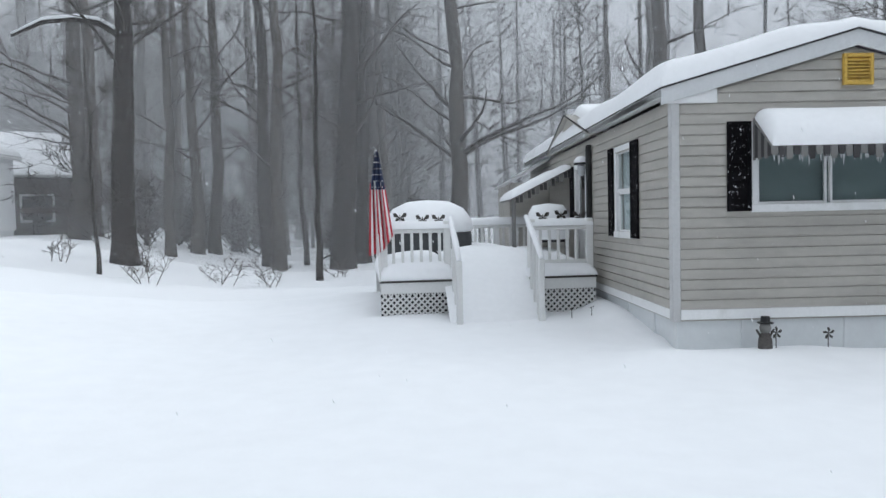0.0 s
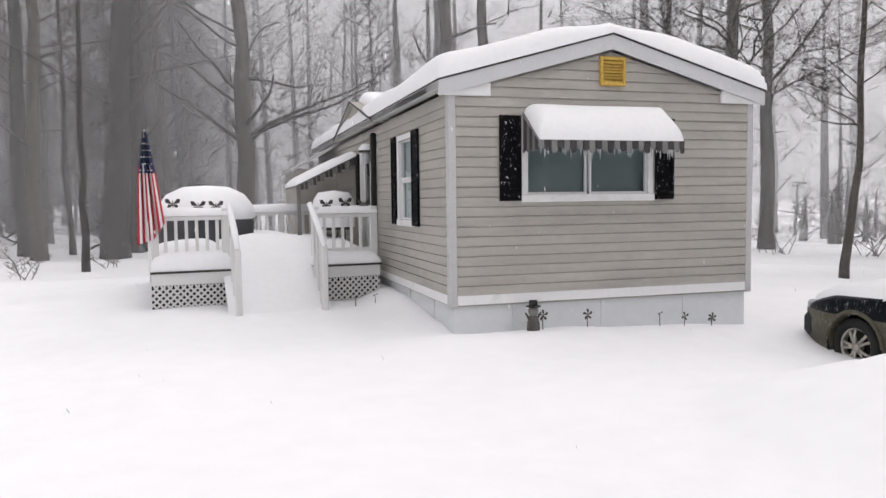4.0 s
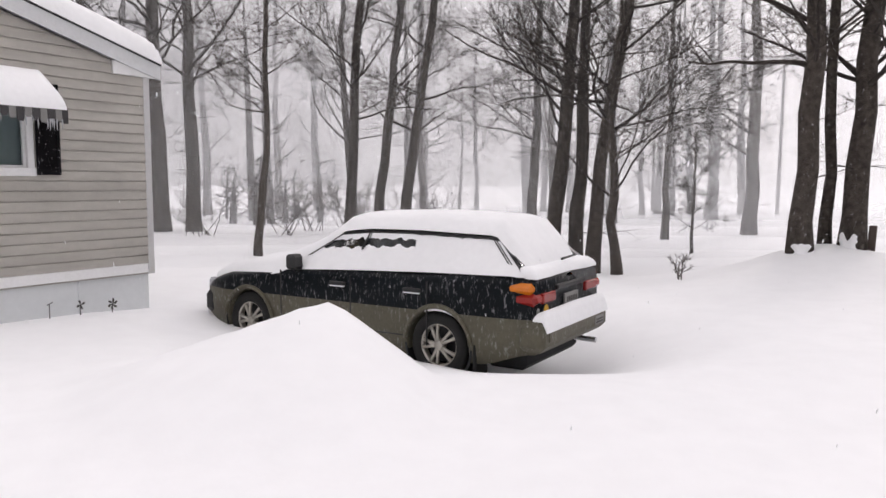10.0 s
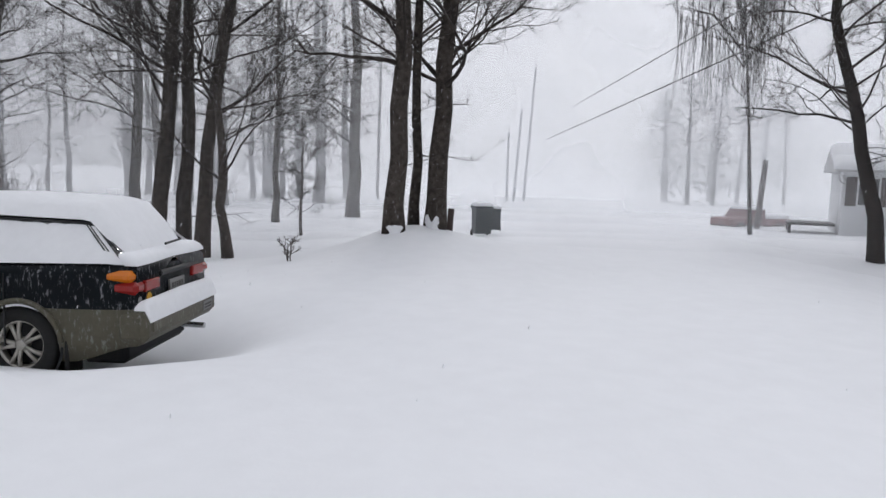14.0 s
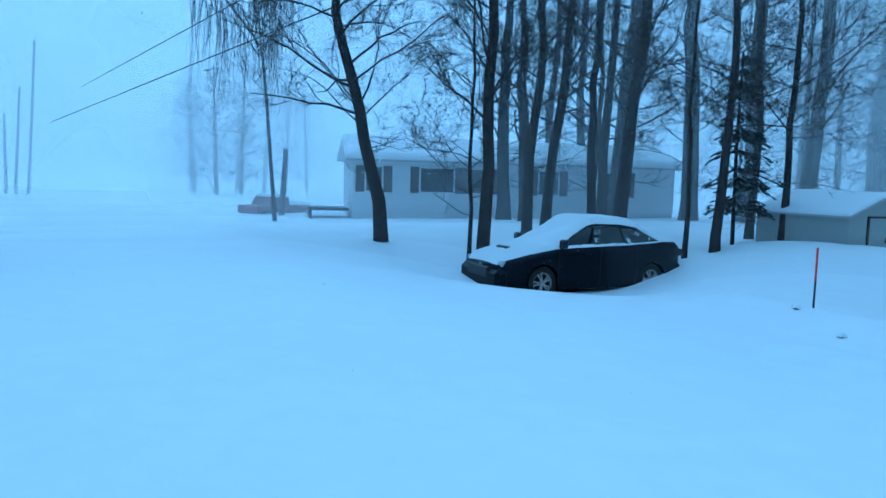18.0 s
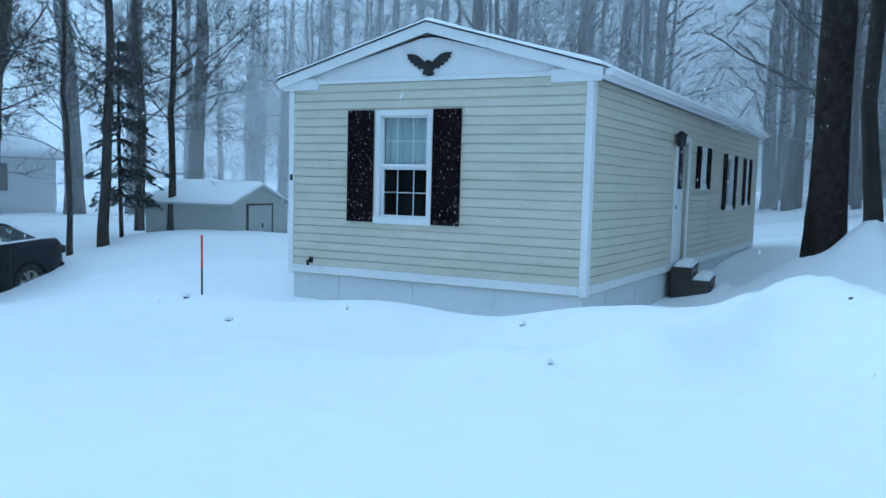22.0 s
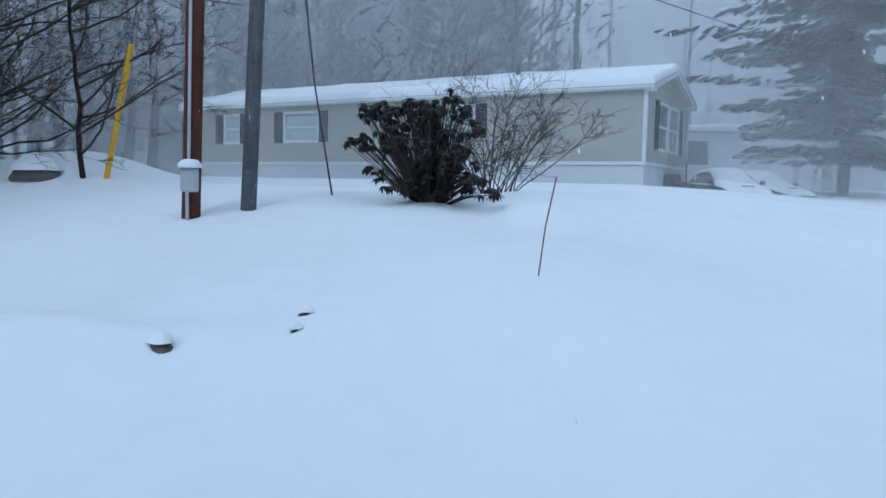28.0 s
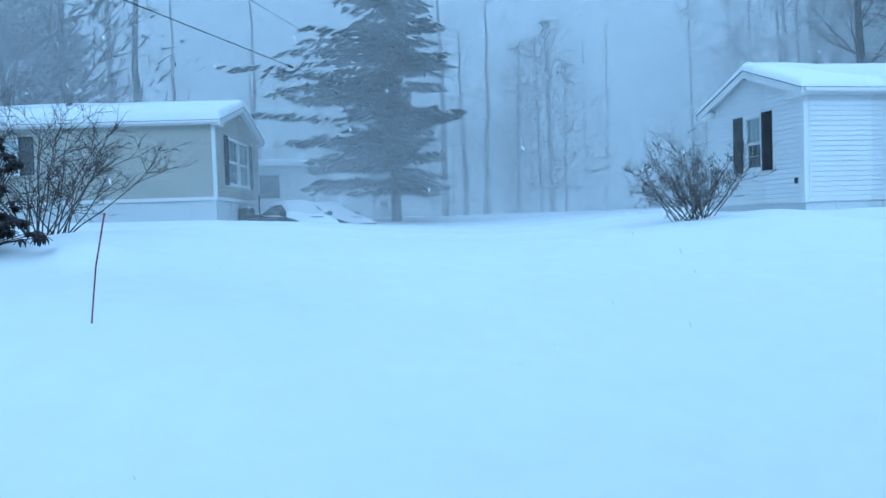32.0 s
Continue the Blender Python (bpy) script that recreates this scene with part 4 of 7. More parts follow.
# ---- cars ----
def wheel(parent, x, y, z, r, out, spokes=5):
    w = part("wheel", MB(), RUBBER, parent)
    m = Matrix.Translation((x, y, z)) @ Matrix.Rotation(radians(-90 * out), 4, "X")
    part("tyre", MB().lathe([(r * 0.64, -0.09), (r * 0.93, -0.105), (r, -0.075), (r, 0.075), (r * 0.93, 0.105), (r * 0.64, 0.095), (r * 0.62, 0.0), (r * 0.64, -0.09)], 32, m), RUBBER, w, smooth=True)
    mb = MB().lathe([(r * 0.66, 0.08), (r * 0.63, 0.095), (r * 0.58, 0.07), (r * 0.57, 0.02)], 32, m)
    for k in range(spokes):
        for o in (-0.13, 0.13):
            a = 2 * math.pi * k / spokes + o
            b = 2 * math.pi * k / spokes + o * 1.6
            p0, p1 = Vector((math.cos(a) * r * 0.14, math.sin(a) * r * 0.14, 0.085)), Vector((math.cos(b) * r * 0.60, math.sin(b) * r * 0.60, 0.07))
            mb.tube([m @ p0, m @ ((p0 + p1) / 2 + Vector((0, 0, 0.012))), m @ p1], [0.024, 0.017, 0.021], 6)
    mb.lathe([(0.0, 0.10), (0.045, 0.10), (0.06, 0.085), (0.06, 0.03)], 16, m)
    part("rim", mb, ALLOY, w, smooth=True)
    part("brake_disc", MB().lathe([(0.0, 0.0), (r * 0.55, 0.0), (r * 0.55, 0.015)], 24, m), PLASTIC, w)


def car(name, m, label, hw, wb, fo, ro, prof, green, split, upper, lower, r=0.33, snow_hood=0.10, snow_roof=0.14, window_snow=0.7, wagon=True):
    """A car body lofted along its length. prof: (x, z) of hood and belt line from nose to tail; green: belt and roof points of the cabin (x at belt, x at roof, z at roof)."""
    c = thing(name, m, label, "car")
    xf, xr = wb / 2, -wb / 2
    nose, tail = xf + fo, xr - ro
    xs = sorted({*np.linspace(tail, nose, 60).round(3).tolist(), *[round(w + q * 0.37, 3) for w in (xf, xr) for q in (-1, -0.92, -0.75, -0.5, -0.25, 0, 0.25, 0.5, 0.75, 0.92, 1)]})

    def lerp(pts, x):
        for (a, za), (b, zb) in zip(pts, pts[1:]):
            if b <= x <= a:
                return za + (zb - za) * (a - x) / (a - b)
        return pts[0][1] if x > pts[0][0] else pts[-1][1]

    def width(x):
        mid, half = (nose + tail) / 2, (nose - tail) / 2
        q = max(0.0, (abs(x - mid) / half - 0.72) / 0.28)
        return hw * (1 - (0.20 if x > mid or not wagon else 0.09) * q ** 2.2)

    def bottom(x):
        z = 0.20 + 0.10 * smooth01((x - nose + 0.5) / 0.5) + 0.14 * smooth01((tail + 0.6 - x) / 0.6)
        for w in (xf, xr):
            d = abs(x - w)
            if d < 0.37:
                z = max(z, 0.33 + math.sqrt(0.37 ** 2 - d * d))
        return z

    lo, up = MB(), MB()
    for mbq, sec in ((lo, lambda x: (bottom(x), max(bottom(x), split))), (up, lambda x: (max(bottom(x), split), lerp(prof, x)))):
        for s in (-1, 1):
            rows = []
            for x in xs:
                a, b = sec(x)
                w = width(x)
                if mbq is lo:
                    ring = [(w - 0.22, a), (w * 0.975, a), (w * 1.0, (a + b) / 2), (w * 1.005, b)]
                else:
                    b = max(b, a + 0.01)
                    ring = [(w * 1.0, a), (w * 1.0, a + (b - a) * 0.35), (w * 0.985, a + (b - a) * 0.8), (w * 0.955, b - 0.012), (w * 0.90, b + 0.012), (w * 0.5, b + 0.035), (0.0, b + 0.045)]
                rows.append([(x, s * y, z) for y, z in ring])
            k, n = len(mbq.v), len(rows[0])
            for row in rows:
                mbq.v += row
            for i in range(len(rows) - 1):
                for j in range(n - 1):
                    a = k + i * n + j
                    mbq.f.append((a, a + 1, a + n + 1, a + n))
            mbq.f.append(tuple(k + j for j in range(n)))
            mbq.f.append(tuple(k + (len(rows) - 1) * n + j for j in range(n)))
    part("body", up, upper, c, smooth=True)
    part("lower_body", lo, lower, c, smooth=True)
    part("rear_panel", MB().box(tail + 0.004, tail + 0.05, -width(tail) * 0.98, width(tail) * 0.98, bottom(tail) + 0.01, lerp(prof, tail) - 0.01), upper, c)
    part("front_panel", MB().box(nose - 0.05, nose - 0.004, -width(nose) * 0.98, width(nose) * 0.98, bottom(nose) + 0.01, lerp(prof, nose) - 0.01), upper, c)
    part("underbody", MB().box(tail + 0.25, nose - 0.25, -hw * 0.62, hw * 0.62, 0.2, 0.62).box(xr + 0.4, xf - 0.4, -hw * 0.9, hw * 0.9, 0.22, 0.5), DARK, c)
    # cabin
    yb, yt = hw * 0.90, hw * 0.70
    B = [(xb, yb, lerp(prof, xb)) for xb, _, _ in green]
    T = [(xt, yt, z) for _, xt, z in green]
    mb = MB()
    n = len(green)
    for s in (-1, 1):
        k = len(mb.v)
        mb.v += [(x, s * y, z) for x, y, z in B] + [(x, s * y, z) for x, y, z in T] + [(x, s * y * 0.6, z + 0.035) for x, y, z in T]
        for i in range(n - 1):
            mb.f += [(k + i, k + i + 1, k + n + i + 1, k + n + i), (k + n + i, k + n + i + 1, k + 2 * n + i + 1, k + 2 * n + i)]
    for i in range(n - 1):
        mb.f.append((2 * n + i, 2 * n + i + 1, 5 * n + i + 1, 5 * n + i))
    for i in (0, n - 1):
        mb.f.append((i, n + i, 2 * n + i, 5 * n + i, 4 * n + i, 3 * n + i))
    part("cabin", mb, upper, c)
    # side windows, proud of the cabin shell
    def sidept(s, i, t, q, off=0.006):
        """Window pane i, fraction t along it, q up it."""
        a, b = Vector(B[i]).lerp(Vector(B[i + 1]), t), Vector(T[i]).lerp(Vector(T[i + 1]), t)
        p = a.lerp(b, q)
        return (p.x, s * (p.y + off), p.z + off * 0.3)
    for s in (-1, 1):
        for i in range(n - 1):
            mb = MB()
            mb.grid(6, 4, lambda t, q: sidept(s, i, 0.04 + 0.92 * t, 0.10 + 0.78 * q))
            mb.grid(6, 4, lambda t, q: sidept(s, i, 0.04 + 0.92 * t, 0.10 + 0.78 * q, 0.001))
            part("side_window", mb, CARGLASS, c)
            if window_snow:
                lvl = window_snow if isinstance(window_snow, float) else window_snow[i]
                top = lambda t, i=i, s=s, lvl=lvl: max(0.1, min(0.93, lvl + (0.12 if wagon else 0.05) * fbm(t * 5 + i * 2.3, s, 1.0, 5)))
                mb = MB()
                mb.grid(18, 5, lambda t, q: sidept(s, i, -0.01 + 1.02 * t, 0.02 + q * (top(t) - 0.02), 0.012 + 0.035 * (1 - q) + 0.004 * fbm(t * 9, q * 3, 2.0, i)))
                mb.grid(18, 1, lambda t, q: sidept(s, i, -0.01 + 1.02 * t, 0.02 + q * (top(t) - 0.02), 0.003))
                part("window_snow", mb, SNOWCAP, c, smooth=True)
                if wagon and lvl < 0.85:
                    # rime hanging under the roof rail
                    low = lambda t, i=i: 0.80 + 0.07 * fbm(t * 7 + i, 3.0, 1.0, 8)
                    mb = MB().grid(18, 2, lambda t, q: sidept(s, i, 0.02 + 0.96 * t, low(t) + (0.93 - low(t)) * q, 0.012 + 0.006 * q))
                    mb.grid(18, 2, lambda t, q: sidept(s, i, 0.02 + 0.96 * t, low(t) + (0.93 - low(t)) * q, 0.004))
                    part("window_rime", mb, SNOWCAP, c, smooth=True)
    ends = ((0, "windscreen", -1), (n - 1, "rear_window", 1))
    for i, nm, d in ends:
        b, t = Vector(B[i]), Vector(T[i])
        off = Vector((-d * 0.012, 0, 0.008))
        mb = MB().grid(1, 1, lambda u, q: ((b.lerp(t, 0.06 + 0.88 * q)).x + off.x, (2 * u - 1) * (b.lerp(t, q).y - 0.07), b.lerp(t, 0.06 + 0.88 * q).z + off.z))
        part(nm, mb, CARGLASS, c)
    # snow over hood, cabin and tail
    tops = [(nose - 0.03, lerp(prof, nose - 0.03)), (B[0][0], B[0][2]), (T[0][0], T[0][2] + 0.035)] + [(x, z + 0.035) for x, _, z in T[1:]] + [(B[-1][0], B[-1][2])]
    if not wagon:
        tops.append((tail + 0.06, lerp(prof, tail + 0.06)))
    x_end = tops[-1][0]

    def snow_top(a, b):
        x = tops[0][0] + (x_end - tops[0][0]) * a
        z = lerp(tops, x)
        cabin = smooth01((B[0][0] + 0.05 - x) / 0.6) * (1 - smooth01((B[-1][0] + 0.25 - x) / 0.5) if not wagon else 1)
        half = width(x) * ((0.97 if wagon else 0.92) * (1 - cabin) + 0.735 * cabin)
        t = 2 * b - 1
        d = min(1.0, (1 - abs(t)) / 0.45)
        e = min(1.0, min(a / 0.03, (1 - a) / (0.16 if wagon else 0.03)))
        thick = snow_hood + (snow_roof - snow_hood) * cabin
        k = math.sqrt(max(0.0, 1 - (1 - min(d, e)) ** 2))
        return x, half * t, z + 0.02 - 0.035 * t * t + thick * k * (1 + 0.18 * fbm(x * 1.5, t * 2, 1.0, 3.0))

    mb = MB().grid(60, 18, snow_top)
    mb.grid(60, 18, lambda a, b: (snow_top(a, b)[0], snow_top(a, b)[1], lerp(tops, snow_top(a, b)[0]) - 0.035 * (2 * b - 1) ** 2 - 0.03))
    part("snow_blanket", mb, SNOWCAP, c, "snow blanketing hood, windscreen and roof", smooth=True)
    for s in (-1, 1):
        for x in (xf, xr):
            wheel(c, x, s * (hw - 0.12), r, r, s)
    return c, dict(lerp=lerp, width=width, bottom=bottom, nose=nose, tail=tail, B=B, T=T, xf=xf, xr=xr, sidept=sidept, prof=prof)


def mirrors(c, g, hw, ahead=-0.12):
    for s in (-1, 1):
        x, z = g["B"][0][0] + ahead, g["B"][0][2] + 0.06
        mb = MB().bevelbox(x - 0.07, x + 0.07, s * (hw + 0.04) - 0.085, s * (hw + 0.04) + 0.085, z - 0.01, z + 0.15, 0.03)
        mb.bevelbox(x - 0.03, x + 0.03, s * (hw - 0.04) - 0.05, s * (hw - 0.04) + 0.05, z - 0.03, z + 0.03, 0.01)
        part("wing_mirror", mb, PLASTIC, c)


# dark wagon with tan cladding
WZ = -0.45
wm1 = Matrix.Translation((4.772, -3.24, WZ)) @ Matrix.Rotation(math.atan2(2.62, 0.20), 4, "Z") @ Matrix.Diagonal((0.97, 1, 1, 1))
wprof = [(2.20, 0.66), (2.08, 0.75), (1.7, 0.85), (0.5, 0.955), (-1.5, 1.03), (-2.2, 1.05), (-2.36, 1.0)]
wgreen = [(0.82, 0.03, 1.375), (-0.22, -0.34, 1.41), (-1.0, -0.93, 1.415), (-2.24, -1.86, 1.39)]
wagon, wg = car("station_wagon", wm1, "snow-buried black station wagon with tan lower cladding", 0.865, 2.65, 0.88, 1.035, wprof, wgreen, 0.665, PAINTBLK, CLAD, window_snow=(0.60, 0.62, 0.93), snow_roof=0.15, snow_hood=0.21)
mirrors(wagon, wg, 0.865, -0.27)
hw = 0.865
for s in (-1, 1):
    for x in (-0.04, -1.02):
        part("door_handle", MB().bevelbox(x - 0.11, x + 0.11, s * (hw + 0.005) - 0.018, s * (hw + 0.005) + 0.018, 0.835, 0.875, 0.008), PLASTIC, wagon)
        part("handle_snow", MB().bevelbox(x - 0.10, x + 0.10, s * (hw + 0.008) - 0.014, s * (hw + 0.008) + 0.014, 0.822, 0.834, 0.004), SNOWCAP, wagon)
    for x in (0.80, -0.22, -1.20):
        part("door_seam", MB().box(x - 0.006, x + 0.006, s * hw - 0.007, s * hw + 0.007, 0.32, 0.95), PLASTIC, wagon)
    part("sill_seam", MB().box(-0.95, 0.85, s * hw - 0.006, s * hw + 0.006, 0.39, 0.40), PLASTIC, wagon)
    part("window_trim", MB().grid(9, 1, lambda t, q: wg["sidept"](s, min(2, int(t * 3)), t * 3 - min(2, int(t * 3)), 0.935 + 0.05 * q, 0.022)), PLASTIC, wagon)
    part("front_pillar", MB().grid(5, 1, lambda t, q: wg["sidept"](s, 0, 0.0 + 0.05 * q, 0.04 + 0.95 * t, 0.024)), PLASTIC, wagon)
    part("centre_pillar", MB().grid(4, 1, lambda t, q: wg["sidept"](s, 0, 0.95 + 0.05 * q, 0.52 + 0.43 * t, 0.03)), PLASTIC, wagon)
    part("rear_pillar", MB().grid(4, 1, lambda t, q: wg["sidept"](s, 2, 0.945 + 0.016 * q, 0.04 + 0.93 * t, 0.035)), PLASTIC, wagon)
    part("rear_pillar_strip", MB().grid(4, 1, lambda t, q: wg["sidept"](s, 2, 0.972 + 0.014 * q, 0.04 + 0.93 * t, 0.035)), PLASTIC, wagon)
    for xw in (wg["xf"], wg["xr"]):
        part("arch_trim", MB().tube([(xw + 0.39 * math.cos(a), s * (hw + 0.004), 0.33 + 0.39 * math.sin(a)) for a in np.linspace(0.1, math.pi - 0.1, 18)], [0.026] * 18, 6), CLAD, wagon, smooth=True)
        part("arch_liner", MB().lathe([(0.40, 0.0), (0.375, 0.0), (0.375, 0.16), (0.40, 0.16)], 28, Matrix.Translation((xw, s * (hw - 0.17), 0.33)) @ Matrix.Rotation(radians(-90 * s), 4, "X")), DARK, wagon)
    part("arch_snow", MB().tube([(wg["xr"] + 0.36 * math.cos(a), s * (hw - 0.02), 0.33 + 0.36 * math.sin(a)) for a in np.linspace(1.1, 2.2, 8)], [0.008, 0.016, 0.020, 0.022, 0.02, 0.018, 0.014, 0.006], 6), SNOWCAP, wagon, smooth=True)
    part("mud_flap", MB().bevelbox(-1.77, -1.73, s * 0.74 - 0.12, s * 0.74 + 0.12, 0.06, 0.40, 0.01), RUBBER, wagon)
    # wrap-round tail lamp: amber above red
    la = part("tail_lamp", MB().bevelbox(-2.385, -2.15, s * 0.745 - 0.09, s * 0.745 + 0.085, 0.79, 0.905, 0.035), REDLENS, wagon, "red and amber wrap-round tail lamp")
    part("amber_lens", MB().bevelbox(-2.35, -2.08, s * 0.755 - 0.08, s * 0.755 + 0.082, 0.89, 1.0, 0.04), AMBER, la)
    part("gate_lamp", MB().bevelbox(-2.395, -2.35, s * 0.53 - 0.14, s * 0.53 + 0.14, 0.80, 0.90, 0.01), REDLENS, wagon)
    part("headlamp", MB().bevelbox(1.94, 2.18, s * 0.62 - 0.15, s * 0.62 + 0.12, 0.64, 0.76, 0.03), CLEARLENS, wagon)
part("rear_bumper", MB().bevelbox(-2.47, -2.18, -0.845, 0.845, 0.36, 0.655, 0.06), CLAD, wagon)
part("bumper_step", MB().bevelbox(-2.485, -2.469, -0.72, 0.72, 0.46, 0.56, 0.006), CLAD, wagon)
part("bumper_snow", roof_snow(lambda u, v: 0.65 if u > -2.44 else 0.65 - 2.0 * (-2.44 - u), -2.49, -2.34, -0.80, 0.80, 0.085, 0.075, 10, 40, 1.0, 0.06), SNOWCAP, wagon, smooth=True)
# dark box put in for the shadow below the rear bumper
part("rear_valance", MB().bevelbox(-2.20, -1.76, -0.66, 0.66, 0.14, 0.37, 0.05), DARK, wagon)
part("front_bumper", MB().bevelbox(2.0, 2.22, -0.78, 0.78, 0.34, 0.62, 0.06), PLASTIC, wagon)
pl = part("number_plate", MB().bevelbox(-2.395, -2.372, -0.17, 0.17, 0.72, 0.84, 0.004), AWNLIGHT, wagon)
for k in range(5):
    part("plate_bar", MB().box(-2.399, -2.395, -0.13 + k * 0.055, -0.095 + k * 0.055, 0.755, 0.805), STEELDARK, pl)
part("gate_handle", MB().bevelbox(-2.40, -2.36, -0.36, 0.36, 0.90, 0.95, 0.012), PLASTIC, wagon)
st2 = part("bumper_sticker", MB().box(-2.492, -2.486, -0.66, -0.42, 0.44, 0.53), AWNLIGHT, wagon)
for k in range(2):
    part("sticker_bar", MB().box(-2.496, -2.492, -0.63, -0.45, 0.458 + k * 0.03, 0.475 + k * 0.03), STEELDARK, st2)
for y, sticker, r in ((0.74, AWNLIGHT, 0.036), (0.56, YELLOWGUARD, 0.05)):
    part("round_sticker", MB().lathe([(0, 0), (r, 0), (r, 0.004), (0, 0.004)], 14, Matrix.Translation((-2.366, y, 0.735)) @ Matrix.Rotation(radians(-90), 4, "Y")), sticker, wagon)
part("rear_wiper", MB().tube([(-2.30, 0.05, 1.165), (-2.30, -0.30, 1.18)], [0.014, 0.010], 6), PLASTIC, wagon)
part("exhaust", MB().tube([(-2.1, -0.5, 0.28), (-2.47, -0.5, 0.27)], [0.03, 0.03], 10), CHROME, wagon)
part("tail_snow", roof_snow(lambda u, v: 1.03, -2.36, -1.95, -0.76, 0.76, 0.11, 0.12, 14, 22, 5.0), SNOWCAP, wagon, "snow lying over the tailgate ledge", smooth=True)

# dark sedan
SZ = -0.72
sm2 = Matrix.Translation((8.76, -19.64, SZ - 0.21)) @ Matrix.Rotation(math.atan2(2.64, 0.61), 4, "Z") @ Matrix.Diagonal((0.955, 1, 1, 1))
sprof = [(2.28, 0.62), (2.1, 0.74), (1.6, 0.86), (0.95, 0.97), (-1.0, 1.03), (-1.62, 1.08), (-2.05, 1.07), (-2.175, 0.98)]
sgreen = [(1.02, 0.20, 1.40), (0.25, 0.02, 1.435), (-0.70, -0.62, 1.42), (-1.62, -1.05, 1.36)]
sedan, sg = car("sedan_car", sm2, "dark sedan half covered in snow, parked by the trees", 0.875, 2.65, 0.95, 0.85, sprof, sgreen, 0.30, PAINTNAVY, PAINTNAVY, window_snow=(0.16, 0.14, 0.10), snow_hood=0.17, snow_roof=0.13, wagon=False)
mirrors(sedan, sg, 0.875)
hw = 0.875
for s in (-1, 1):
    for x in (0.30, -0.62):
        part("door_handle", MB().bevelbox(x - 0.1, x + 0.1, s * (hw + 0.004) - 0.016, s * (hw + 0.004) + 0.016, 0.84, 0.88, 0.007), PAINTNAVY, sedan)
    for x in (0.98, -0.02, -0.90):
        part("door_seam", MB().box(x - 0.006, x + 0.006, s * hw - 0.006, s * hw + 0.006, 0.28, 0.98), PLASTIC, sedan)
    part("headlamp", MB().bevelbox(1.85, 2.2, s * 0.62 - 0.16, s * 0.62 + 0.12, 0.63, 0.75, 0.03), CLEARLENS, sedan)
    part("tail_lamp", MB().bevelbox(-2.19, -1.95, s * 0.70 - 0.14, s * 0.70 + 0.10, 0.80, 0.95, 0.03), PLASTIC, sedan)
part("front_bumper", MB().bevelbox(2.05, 2.34, -0.82, 0.82, 0.13, 0.60, 0.08), PAINTNAVY, sedan)
part("rear_bumper", MB().bevelbox(-2.24, -1.95, -0.82, 0.82, 0.26, 0.64, 0.09), PAINTNAVY, sedan)
part("grille", MB().bevelbox(2.26, 2.355, -0.42, 0.42, 0.42, 0.62, 0.02), PLASTIC, sedan)
part("hood_scoop", MB().bevelbox(1.62, 1.82, -0.25, 0.22, 0.90, 0.975, 0.03), PLASTIC, sedan)


